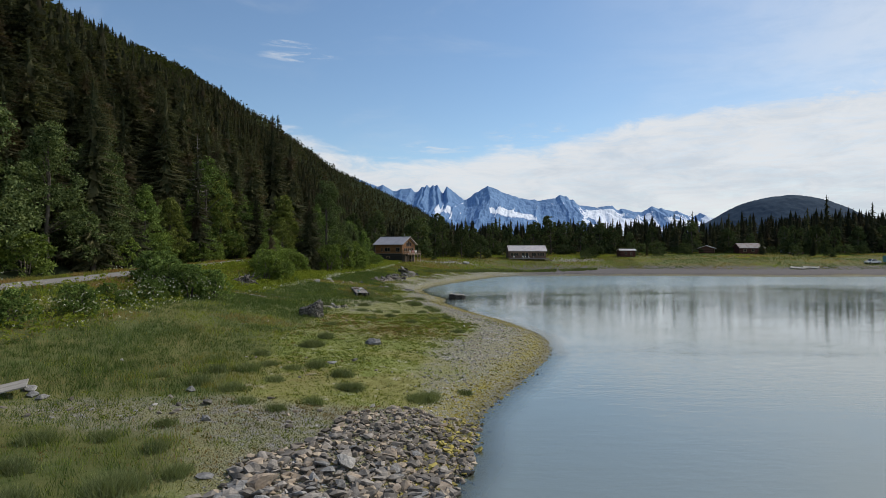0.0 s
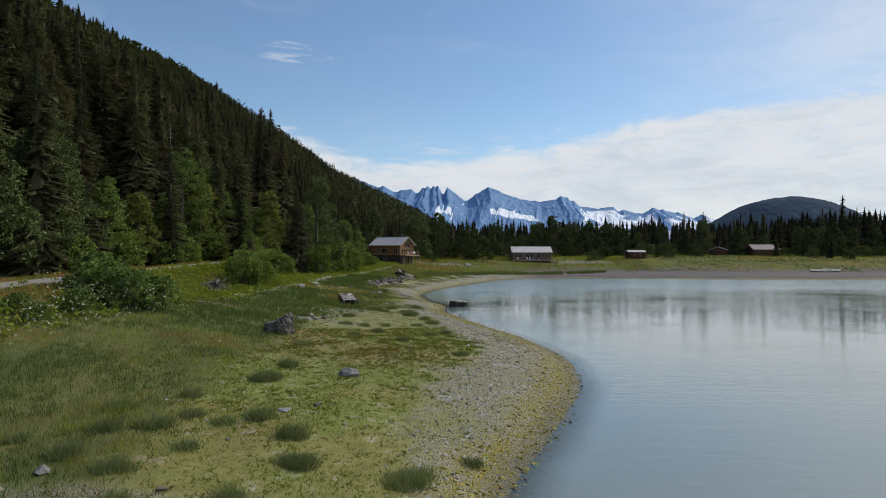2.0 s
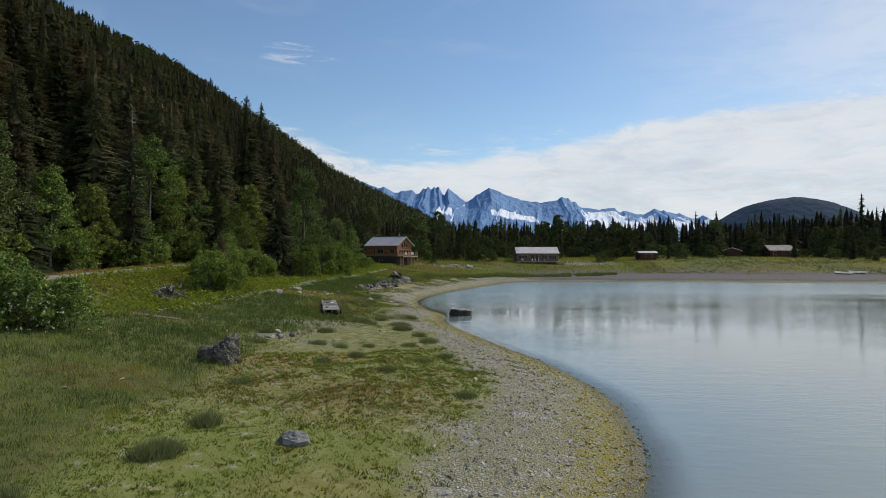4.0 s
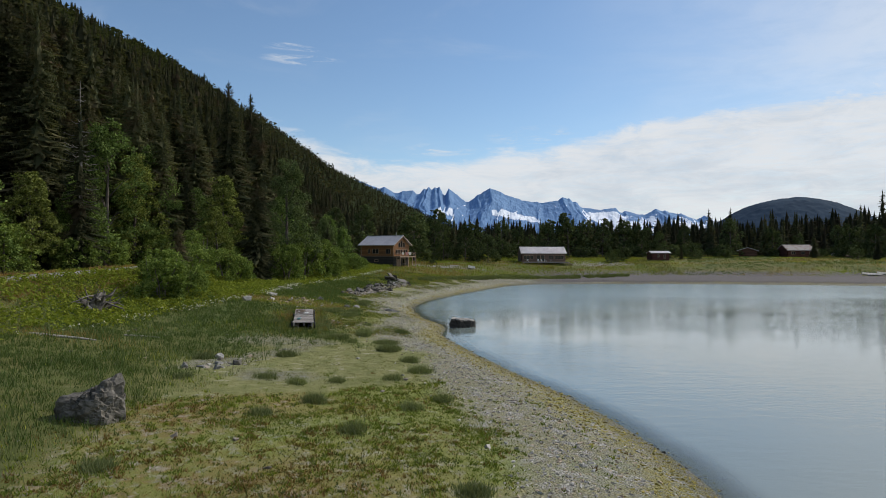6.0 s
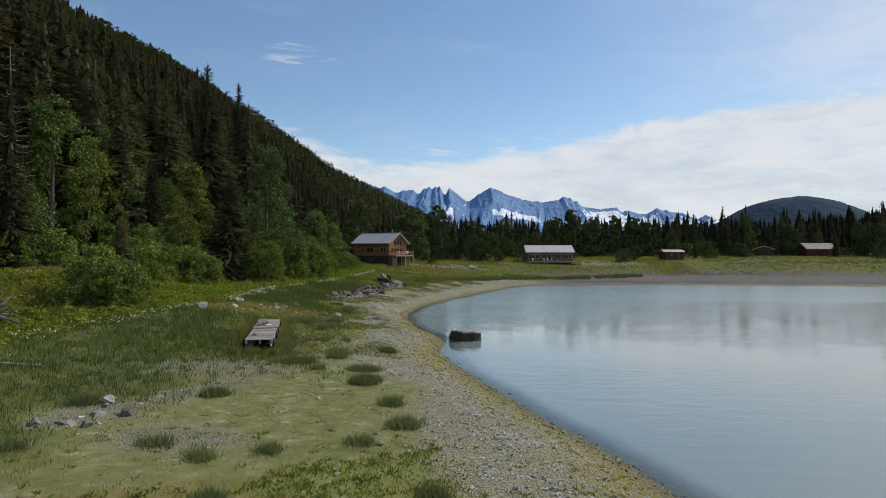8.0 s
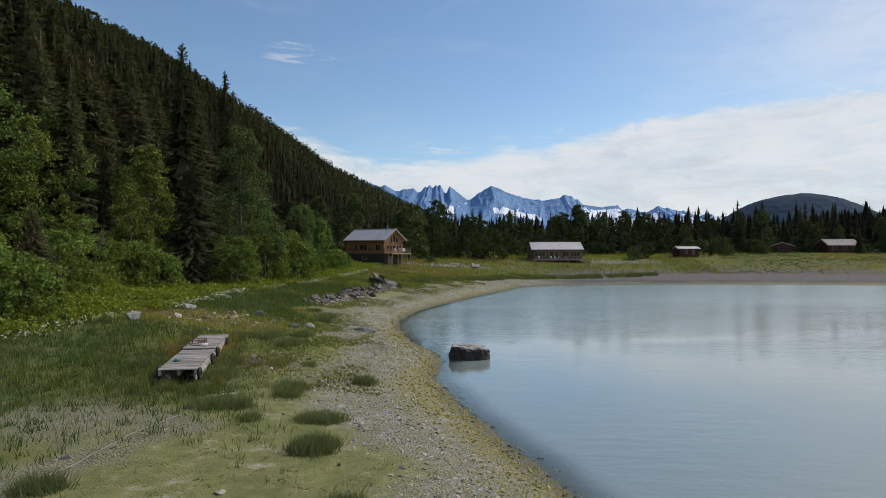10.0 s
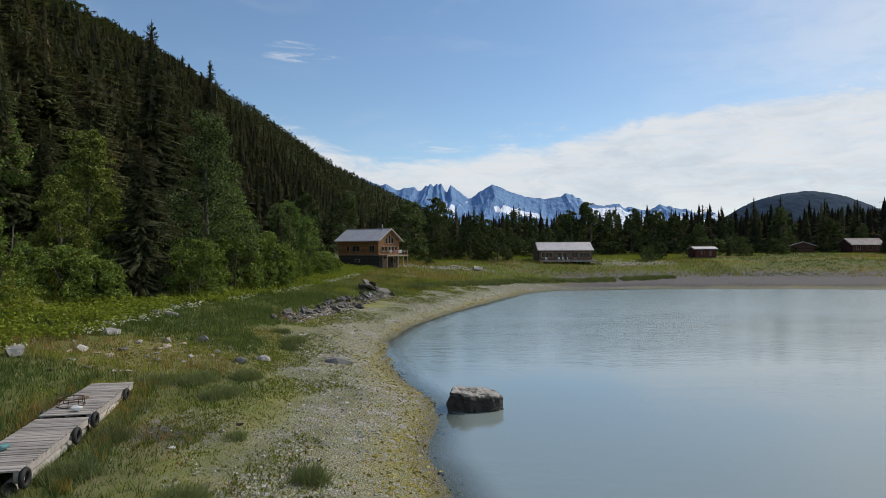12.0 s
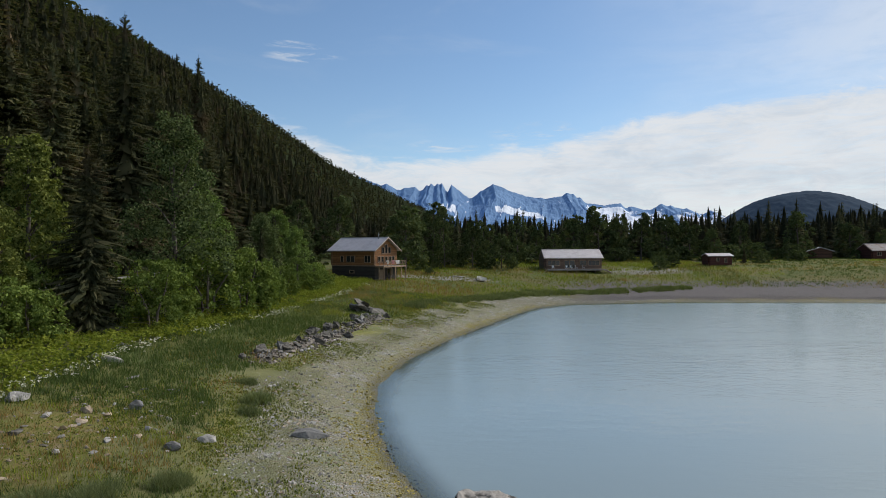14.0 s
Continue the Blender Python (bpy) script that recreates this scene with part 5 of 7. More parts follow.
cedar_house()
long_house()
small_house(72, 235, 5.8, 4.0, 2.35, 0.55, 0, M_REDWOOD, M_ROOF, "small dark red cabin with a pale low roof", (("f", -0.8, 1.4, 0.8, 0.9), ("f", 1.3, 1.2, 0.7, 1.3)))
lh = small_house(115, 261, 6.4, 6.0, 2.3, 1.0, 62, M_LOGWALL, M_WHITEROOF, "dark log house with a white metal roof and porch", (("w", -1.7, 1.4, 1.3, 1.1), ("w", 0.0, 1.3, 1.1, 1.3), ("w", 1.7, 1.4, 1.2, 1.1), ("f", 0, 1.4, 1.4, 1.1)), 0.7)
small_house(131.0, 257, 10.2, 7.0, 2.5, 1.9, 0, M_REDWOOD, M_RUSTROOF, "red house with a stained pale metal roof", (("f", -3.2, 1.5, 1.4, 1.1), ("f", 0.3, 1.5, 1.4, 1.1), ("f", 3.3, 1.5, 1.3, 1.1)))


# ---- rocks ----
def hull(seed, n, sx, sy, sz, cut=0.0):
    """An angular stone: the hull of scattered points."""
    rng = np.random.default_rng(seed)
    bm = bmesh.new()
    p = rng.normal(size=(n, 3))
    p /= np.linalg.norm(p, axis=1)[:, None]
    p *= 0.8 + 0.35 * rng.random((n, 1))
    for v in p * np.array((sx, sy, sz)):
        bm.verts.new(v)
    r = bmesh.ops.convex_hull(bm, input=bm.verts[:])
    bmesh.ops.delete(bm, geom=list({g for g in r["geom_interior"] + r["geom_unused"] if isinstance(g, bmesh.types.BMVert)}), context="VERTS")
    return bm


def boulder_mesh(name, seed, sx, sy, sz, mat, rough=0.22, points=26, layers=0.0):
    """A broken rock face: a hull cut fine and pushed about along ledges."""
    bm = hull(seed, points, sx, sy, sz)
    bmesh.ops.triangulate(bm, faces=bm.faces[:])
    for k in range(3):
        bmesh.ops.subdivide_edges(bm, edges=[e for e in bm.edges if e.calc_length() > 0.16 * max(sx, sy)], cuts=1, use_grid_fill=True)
        bmesh.ops.triangulate(bm, faces=bm.faces[:])
    off = Vector((seed * 3.1, seed * 1.7, 0))
    s = 1.0 / max(sx, sy)
    for v in bm.verts:
        q = v.co * s
        d = noise.fractal(q * 2.2 + off, 0.9, 2.1, 4) * rough + abs(noise.noise(q * 5 + off)) * rough * 0.5
        if layers:
            d += layers * math.floor(3.5 * (q.z + 0.5 * q.x + 0.2 * noise.noise(q * 3))) % 1
        v.co += v.co.normalized() * d * min(sx, sy, sz)
    me = bpy.data.meshes.new(name)
    bm.to_mesh(me)
    bm.free()
    me.materials.append(mat)
    return me


def rock_thing(x, y, seed, sx, sy, sz, mat, label, sink=0.35, turn=0.0, group="", tilt=0.0, name="boulder", z=None, **kw):
    ob = tagged(new(name, boulder_mesh(name, seed, sx, sy, sz, mat, **kw)), label, "rock", group)
    base = ground_z(x, y) if z is None else z
    ob.matrix_world = pose(x, y, base + sz * (1 - 2 * sink), tilt, 0, turn)
    return ob


def lit_top_rock():
    m, k = material("painted_lit_top_rock", 0.75, 0, 0.35)
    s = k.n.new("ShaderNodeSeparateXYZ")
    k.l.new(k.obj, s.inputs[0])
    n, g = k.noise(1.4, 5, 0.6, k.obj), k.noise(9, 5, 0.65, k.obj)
    # sunlit pale top and shaded near-black sides, painted in by height
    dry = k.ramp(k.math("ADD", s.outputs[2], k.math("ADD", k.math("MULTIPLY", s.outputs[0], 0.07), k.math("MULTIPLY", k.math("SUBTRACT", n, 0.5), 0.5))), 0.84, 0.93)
    shadec = k.mix(g, (0.018, 0.017, 0.015), (0.060, 0.056, 0.048))
    k.put(k.b.inputs["Base Color"], k.mix(dry, shadec, k.mix(g, (0.20, 0.185, 0.165), (0.44, 0.41, 0.37))))
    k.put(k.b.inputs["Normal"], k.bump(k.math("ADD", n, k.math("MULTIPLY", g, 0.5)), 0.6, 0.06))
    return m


# the block in the shallows: undercut front, flat top that falls to the right
def water_block():
    bm = bmesh.new()
    outline = ((-1.45, -0.7), (-0.2, -1.0), (1.0, -0.75), (1.55, -0.2), (1.35, 0.75), (0.2, 1.05), (-1.2, 0.85))
    rings = ((-0.9, 1.04), (-0.1, 1.0), (0.45, 0.99), (0.85, 0.98), (1.05, 0.90))
    grid = []
    for z, s in rings:
        grid.append([bm.verts.new((x * s, y * s - (0.12 if z < 0.3 else 0) * (y < 0), z - 0.20 * (z > 0.6) * (x + 1.4) / 3)) for x, y in outline])
    for a, b in zip(grid, grid[1:]):
        for i in range(7):
            bm.faces.new((a[i], a[(i + 1) % 7], b[(i + 1) % 7], b[i]))
    bm.faces.new(grid[-1])
    bm.faces.new(grid[0][::-1])
    bmesh.ops.triangulate(bm, faces=bm.faces[:])
    for k in range(4):
        bmesh.ops.subdivide_edges(bm, edges=[e for e in bm.edges if e.calc_length() > 0.2], cuts=1)
        bmesh.ops.triangulate(bm, faces=bm.faces[:])
    for v in bm.verts:
        d = 0.13 * noise.fractal(v.co * 1.4 + Vector((5, 2, 1)), 0.8, 2.2, 5) - 0.10 * (1 - min(1, abs(noise.noise(v.co * 1.1 + Vector((9, 0, 3)))) * 6))
        v.co += Vector((v.co.x, v.co.y, 0.5 * v.co.z)).normalized() * d
        v.co.z += 0.07 * noise.noise(v.co * 3.1) * (v.co.z > 0.5)
    me = bpy.data.meshes.new("boulder")
    bm.to_mesh(me)
    bm.free()
    me.materials.append(lit_top_rock())
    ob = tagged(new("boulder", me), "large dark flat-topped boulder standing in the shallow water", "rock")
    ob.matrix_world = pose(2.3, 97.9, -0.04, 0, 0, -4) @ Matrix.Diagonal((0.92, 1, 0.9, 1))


water_block()


def meadow_boulder():
    """A fissured block: sheer on one side, rising to a broken horn on the other."""
    bm = bmesh.new()
    outline = ((-1.25, -0.55), (-0.35, -0.95), (0.8, -0.8), (1.28, -0.1), (1.0, 0.75), (0.0, 0.95), (-1.05, 0.6))
    grid = []
    for z, s, tip in ((-0.5, 1.02, 0), (0.15, 1.03, 0), (0.75, 0.97, 0.12), (1.05, 0.86, 0.3), (1.2, 0.62, 0.55)):
        grid.append([bm.verts.new((x * s + 0.35 * tip, y * s, z + tip * 0.55 * (x + 0.2))) for x, y in outline])
    for a_, b_ in zip(grid, grid[1:]):
        for i_ in range(7):
            bm.faces.new((a_[i_], a_[(i_ + 1) % 7], b_[(i_ + 1) % 7], b_[i_]))
    bm.faces.new(grid[-1])
    bm.faces.new(grid[0][::-1])
    bmesh.ops.triangulate(bm, faces=bm.faces[:])
    for k in range(4):
        bmesh.ops.subdivide_edges(bm, edges=[e for e in bm.edges if e.calc_length() > 0.16], cuts=1)
        bmesh.ops.triangulate(bm, faces=bm.faces[:])
    for v in bm.verts:
        crack = 1 - min(1, abs(noise.noise(v.co * 1.3 + Vector((3, 8, 1)))) * 7)
        crack += 0.6 * (1 - min(1, abs(noise.noise(v.co * 2.6 + Vector((1, 4, 7)))) * 7))
        d_ = 0.20 * noise.fractal(v.co * 1.2 + Vector((2, 9, 4)), 0.8, 2.2, 5) - 0.13 * crack
        v.co += Vector((v.co.x, v.co.y, 0.6 * v.co.z)).normalized() * d_
    me = bpy.data.meshes.new("boulder")
    bm.to_mesh(me)
    bm.free()
    me.materials.append(M_ROCKDARK)
    tagged(new("boulder", me), "big fissured grey boulder in the tall grass", "rock").matrix_world = pose(-12.25, 55.8, ground_z(-12.25, 55.8) + 0.06, 0, 0, 6) @ Matrix.Diagonal((0.84, 0.9, 0.93, 1))


meadow_boulder()
rock_thing(-6.0, 105.2, 9, 1.5, 0.72, 0.26, M_ROCK, "flat grey slab lying on the gravel beach", 0.3, -8, points=14, name="flat_rock", rough=0.15)


def outcrop():
    """A crag of slabs that dip towards the water, one upon the other."""
    rng = np.random.default_rng(31)
    bm = bmesh.new()
    for i in range(11):
        f = i / 10
        one = hull(500 + i, 12, 1.2 - 0.6 * f + 0.2 * rng.random(), 0.8 - 0.3 * f + 0.25 * rng.random(), 0.28 - 0.06 * f + 0.12 * rng.random())
        one.transform(Matrix.Translation((-0.9 * f + 0.7 * rng.normal() * (1 - f), -0.15 + 0.55 * rng.normal() * (1 - 0.5 * f), -0.35 + 1.45 * f)) @ Euler((0.18 * rng.normal(), radians(33) + 0.12 * rng.normal(), 0.35 * rng.normal())).to_matrix().to_4x4())
        tmp = bpy.data.meshes.new("slab")
        one.to_mesh(tmp)
        one.free()
        bm.from_mesh(tmp)
        bpy.data.meshes.remove(tmp)
    bmesh.ops.triangulate(bm, faces=bm.faces[:])
    for k in range(2):
        bmesh.ops.subdivide_edges(bm, edges=[e for e in bm.edges if e.calc_length() > 0.3], cuts=1)
        bmesh.ops.triangulate(bm, faces=bm.faces[:])
    for v in bm.verts:
        v.co += Vector((noise.noise(v.co * 2.3), noise.noise(v.co * 2.3 + Vector((7, 0, 0))), noise.noise(v.co * 2.9 + Vector((0, 9, 0))))) * 0.13
    me = bpy.data.meshes.new("rock_outcrop")
    bm.to_mesh(me)
    bm.free()
    me.materials.append(M_ROCKDARK)
    tagged(new("rock_outcrop", me), "jagged grey outcrop of tilted ledges above the beach", "rock").matrix_world = pose(-8.6, 149.6, ground_z(-8.6, 149.6) + 0.05, 0, 0, 8) @ Matrix.Diagonal((1.45, 1.3, 1.15, 1))


outcrop()
rock_thing(-5.1, 43.6, 21, 0.62, 0.35, 0.34, M_ROCK, "tilted dark slab in the turf", 0.35, -10, name="rock", tilt=12)
for i, (x, y, s, lab, mat) in enumerate(((-6.7, 36.4, 0.42, "flat grey rock in the turf", M_ROCK), (-5.5, 37.4, 0.24, "small dark rock in the turf", M_ROCKDARK), (-11.3, 68.0, 0.42, "dark angular rock among rubble", M_ROCKDARK),
                                         (-12.2, 67.6, 0.45, "flat grey rock among rubble", M_ROCK), (-12.6, 66.3, 0.36, "flat grey rock among rubble", M_ROCK), (-11.8, 66.1, 0.3, "grey rock among rubble", M_ROCK),
                                         (-13.4, 66.0, 0.33, "grey rock among rubble", M_ROCK), (-12.9, 69.5, 0.4, "grey rock among rubble", M_ROCK), (-7.5, 18.9, 0.34, "square grey slab among stones", M_ROCK),
                                         (-5.6, 18.6, 0.55, "large tan boulder among stones", M_TAN), (-3.4, 20.5, 0.5, "large grey boulder among stones", M_STONE), (-2.0, 22.3, 0.42, "rounded tan boulder among stones", M_TAN),
                                         (-20.0, 105.0, 0.6, "pale grey rock in the meadow edge", M_STONE), (-17.6, 111.2, 0.5, "flat pale rock in the dry grass", M_STONE), (-14.5, 105.5, 0.58, "grey rock in the dry grass", M_ROCK),
                                         (-16.1, 104.2, 0.36, "rounded tan rock in the dry grass", M_TAN), (-15.4, 102.7, 0.3, "rounded pale rock in the dry grass", M_TAN), (-15.0, 104.0, 0.25, "rounded tan rock in the dry grass", M_TAN),
                                         (-14.2, 99.1, 0.24, "rounded pale rock in the grass", M_STONE), (-10.5, 100.8, 0.4, "grey rock at the edge of the gravel", M_STONE), (-9.6, 102.2, 0.42, "grey rock at the edge of the gravel", M_STONE),
                                         (-18.4, 99.3, 0.5, "whitish rock in the meadow edge", M_DRIFT), (-20.5, 97.5, 0.7, "grey rock among white flowers", M_STONE), (-14.5, 109.5, 0.4, "flat grey rock in the grass", M_ROCK),
                                         (-16.8, 100.5, 0.3, "dark rock in the grass", M_ROCKDARK), (-17.2, 103.0, 0.3, "pale rock in the grass", M_STONE), (-18.3, 26.7, 0.34, "grey rock beside a weathered board", M_ROCK), (-19.0, 27.5, 0.38, "pale rock beside a weathered board", M_ROCK), (-17.6, 26.3, 0.3, "grey rock in the grass", M_ROCK),
                                         (-12.2, 29.0, 0.32, "small grey rock in the turf", M_ROCK), (-9.6, 24.2, 0.3, "tilted grey rock on gravel", M_ROCK), (-10.5, 26.5, 0.3, "dark rock on gravel", M_ROCKDARK))):
    rock_thing(x, y, 100 + i, s, s * 0.75, s * (0.25 if "slab" in lab or "flat" in lab else 0.55), mat, lab, 0.28, i * 47, "loose rocks on the shore", name="rock", points=16, rough=0.12)
# rip-rap along the bank
rr = np.random.default_rng(5)
for i in range(84):
    f = rr.random()
    x, y = -13.4 + 5.6 * f + rr.normal() * 0.7, 120 + 27 * f + rr.normal() * 0.7
    s = 0.2 + 0.55 * rr.random() ** 2
    rock_thing(x, y, 300 + i % 9, s, s * 0.8, s * 0.75, (M_ROCKDARK, M_ROCKDARK, M_ROCKDARK, M_ROCK)[i % 4], "angular grey bank rock along the grass edge", 0.25, 360 * rr.random(), "rocks along the bank", name="bank_rock", points=11, rough=0.2)


# ---- the old dock ----
def dock_section(x, y, z, tilt, label, n=34):
    ob = thing("dock_section", label, "dock", "sections of the beached dock", pose(x, y, z, tilt, 0.8, 12.6))
    L, wd = 5.05, 1.65
    me = None
    for i in range(n):
        w = L / n
        bm = bmesh.new()
        box(bm, -wd / 2, wd / 2, 0.006, w - 0.006, 0, 0.045, 0.006)
        bm.transform(Matrix.Translation((rr.normal() * 0.012, -L / 2 + i * w, rr.normal() * 0.005)) @ Matrix.Rotation(rr.normal() * 0.006, 4, "Z"))
        part("plank", bm, M_GREYWOOD, ob)
    for sx in (-wd / 2 + 0.02, 0, wd / 2 - 0.14):
        box_part("stringer", (sx, sx + 0.12, -L / 2 + 0.02, L / 2 - 0.02, -0.24, -0.004), M_GREYWOOD, ob, "weathered stringer beam")
    for sx in (-0.55, 0.55):
        v, f = tube([(sx, -L / 2 + 0.1, -0.47), (sx, 0, -0.47), (sx, L / 2 + 0.15, -0.47)], [0.2, 0.22, 0.19], 12)
        child("float_log", mesh_from("float_log", v, f, M_DRIFT, True), ob, "pale float log")
    for yy, sx in ((-L / 2 + 0.12, 1), (1.2, 1), (-1.9, -1)):
        bm = bmesh.new()
        for k in range(14):
            a = 2 * math.pi * k / 14
            for j in range(6):
                b = 2 * math.pi * j / 6
                r = 0.22 + 0.075 * math.cos(b)
                bm.verts.new((sx * (wd / 2 + 0.09) + 0.075 * math.sin(b), yy + r * math.cos(a), -0.2 + r * math.sin(a)))
        bm.verts.ensure_lookup_table()
        for k in range(14):
            for j in range(6):
                bm.faces.new([bm.verts[q] for q in (k * 6 + j, k * 6 + (j + 1) % 6, ((k + 1) % 14) * 6 + (j + 1) % 6, ((k + 1) % 14) * 6 + j)])
        part("tyre_fender", bm, M_TYRE, ob, "black tyre fender", True)
    return ob


dock_section(-11.8, 86.0, 2.10, 0.6, "weathered grey plank dock section stranded in grass")
dock_section(-12.95, 91.15, 2.18, 0.2, "weathered plank dock section with rusty pot gear")
# pot gear on the dock
pot = thing("crab_pot", "rusty round crab pot lying on the dock", "crab pot", "", pose(-12.95, 89.9, 2.23, 0, 0, 20))
for z, r in ((0.02, 0.45), (0.28, 0.42)):
    v, f = tube([(r * math.cos(a * math.pi / 10), r * math.sin(a * math.pi / 10), z) for a in range(21)], [0.02] * 21, 6)
    child("hoop", mesh_from("hoop", v, f, M_IRON, True), pot)
for a in range(8):
    c, s = math.cos(a * math.pi / 4), math.sin(a * math.pi / 4)
    v, f = tube([(0.45 * c, 0.45 * s, 0.02), (0.42 * c, 0.42 * s, 0.28)], [0.014, 0.014], 5)
    child("upright", mesh_from("upright", v, f, M_IRON, True), pot)
for i, (x, y, lab, mat) in enumerate(((-12.3, 89.2, "pale float lying on the dock planks", M_WHITE), (-13.05, 90.8, "pale orange float lying on the dock", M_TAN), (-12.0, 85.2, "teal rope coil on the dock", M_TEAL))):
    bm = hull(700 + i, 30, 0.24, 0.13, 0.10)
    me = bpy.data.meshes.new("float")
    bm.to_mesh(me)
    bm.free()
    me.materials.append(mat)
    tagged(new("float", me), lab, "float").matrix_world = pose(x, y, 2.31 if i < 2 else 2.24, 0, 0, 30 * i)


def laid(points, lift=0.03):
    return [(x, y, ground_z(x, y) + lift) for x, y in points]


line = [(-11.2 + 2.2 * math.sin(f * 1.8) + 0.2 * math.sin(9 * f), 68 + 15 * f) for f in np.linspace(0, 1, 26)]
v, f = tube(laid(line), [0.015] * 26, 5)
tagged(new("rope", mesh_from("rope", v, f, M_DRIFT, True)), "old pale mooring rope lying on the turf", "rope")


# ---- driftwood, stump, boards ----
def drift_log(x, y, length, r, turn, label, name="driftwood_log"):
    n = 9
    pts = []
    for i in range(n):
        u = i / (n - 1) - 0.5
        px, py = x + math.cos(turn) * u * length, y + math.sin(turn) * u * length
        pts.append((px + 0.06 * math.sin(5 * u), py, ground_z(px, py) + r * 0.6))
    v, f = tube(pts, [r * (0.75 + 0.35 * math.sin(1.1 + 2.4 * i / n)) * (0.35 if i in (0, n - 1) else 1) for i in range(n)], 9)
    tagged(new(name, mesh_from(name, v, f, M_DRIFT, True)), label, "driftwood", "driftwood on the shore")


drift_log(-21.0, 114.5, 2.6, 0.24, -0.35, "thick bleached driftwood log by white flowers")
drift_log(-23.2, 119.6, 2.2, 0.16, -0.3, "bleached driftwood log at the edge of herbs")
drift_log(-22.5, 70, 3.6, 0.09, 0.35, "thin bleached driftwood pole in the grass")
drift_log(-20, 74.5, 2.2, 0.08, 0.2, "short bleached driftwood pole in the grass")
drift_log(3.0, 201, 3.0, 0.2, 0.2, "white driftwood log on the meadow edge")
drift_log(-8.9, 82.2, 1.6, 0.05, 0.8, "thin bleached stick on stones")
drift_log(-8.3, 146.6, 2.8, 0.12, -0.5, "bleached log leaning at the outcrop")


def root_stump(x, y, label):
    """An upturned stump: a short rotten bole and a tangle of bent roots."""
    rng = np.random.default_rng(23)
    ob = thing("tree_stump", label, "stump", "", upright(x, y, 1.55, 0.5, 0.1))
    v, f = tube([(-0.5, 0, -0.1), (-0.15, 0.05, 0.45), (0.1, 0, 0.95), (0.2, 0.1, 1.25)], [0.42, 0.38, 0.26, 0.08], 9)
    v = v if isinstance(v, np.ndarray) else np.array(v)
    v = v + 0.06 * rng.normal(size=v.shape)
    child("bole", mesh_from("bole", v, f, M_STUMP), ob, "dark rotten bole")
    for i in range(34):
        a_, r = rng.random() * 6.283, 0.5 + 1.0 * rng.random()
        z0, z1 = 0.2 + 0.7 * rng.random(), 0.1 + 1.7 * rng.random() ** 1.4
        pts = [np.array((0.1 * math.cos(a_), 0.1 * math.sin(a_), z0))]
        for u in (0.35, 0.65, 1.0):
            pts.append(np.array((r * u * math.cos(a_ + 0.5 * u), r * u * math.sin(a_ + 0.5 * u), z0 + (z1 - z0) * u ** 1.3)) + 0.10 * rng.normal(size=3))
        w = 0.05 + 0.09 * rng.random()
        v, f = tube([tuple(q_) for q_ in pts], [w, w * 0.8, w * 0.5, 0.012], 6)
        child("root", mesh_from("root", v, f, M_STUMP if i % 5 else M_DRIFT, True), ob)


root_stump(-26.6, 80.8, "dark upturned stump with bleached tangled roots")
ob = tagged(new("weathered_board", bpy.data.meshes.new("weathered_board")), "broad weathered board propped on rocks", "board")
bm = bmesh.new()
box(bm, -1.2, 1.2, -0.5, 0.5, 0, 0.06, 0.01)
bm.to_mesh(ob.data)
bm.free()
ob.data.materials.append(M_DRIFT)
ob.matrix_world = pose(-19.6, 26.2, ground_z(-19.6, 26.2) + 0.22, 10, -10, 28)


# ---- boats and vehicles on the far meadow ----
def skiff(x, y, turn, label):
    ob = thing("skiff", label, "boat", "skiffs on the meadow", pose(x, y, ground_z(x, y) + 0.02, 0, 0, turn))
    n, rows = 11, []
    bm = bmesh.new()
    for i in range(n):
        u = i / (n - 1)
        w = 0.75 * (1 - max(0, u - 0.45) ** 2 * 3.2)
        k = 0.25 * max(0, u - 0.5) ** 2 * 4
        rows.append([bm.verts.new(p) for p in ((u * 4.6 - 2.3, -w, 0.55 + k), (u * 4.6 - 2.3, -w * 0.8, 0.05 + k), (u * 4.6 - 2.3, w * 0.8, 0.05 + k), (u * 4.6 - 2.3, w, 0.55 + k))])
    for a, b in zip(rows, rows[1:]):
        for i in range(3):
            bm.faces.new((a[i], a[i + 1], b[i + 1], b[i]))
    bm.faces.new(rows[0])
    bmesh.ops.solidify(bm, geom=bm.faces[:], thickness=0.04)
    part("hull", bm, M_WHITE, ob)
    for xx in (-1.2, 0.3):
        box_part("thwart", (xx, xx + 0.25, -0.62, 0.62, 0.36, 0.40), M_GREYWOOD, ob)


skiff(7.5, 198.5, 100, "white open skiff lying on the meadow edge")
skiff(119.5, 201.5, 160, "white open skiff drawn up on the grass")
skiff(124.5, 202.5, 155, "white open skiff beside another one")


def wheel(parent, x, y, z, r=0.36):
    bm = bmesh.new()
    bmesh.ops.create_cone(bm, cap_ends=True, segments=18, radius1=r, radius2=r, depth=0.24)
    bm.transform(Matrix.Translation((x, y, z)) @ Matrix.Rotation(radians(90), 4, "X"))
    w = part("wheel", bm, M_TYRE, parent, "black tyre")
    bm = bmesh.new()
    bmesh.ops.create_cone(bm, cap_ends=True, segments=14, radius1=r * 0.55, radius2=r * 0.5, depth=0.27)
    bm.transform(Matrix.Translation((x, y, z)) @ Matrix.Rotation(radians(90), 4, "X"))
    part("rim", bm, M_PIPE, w)


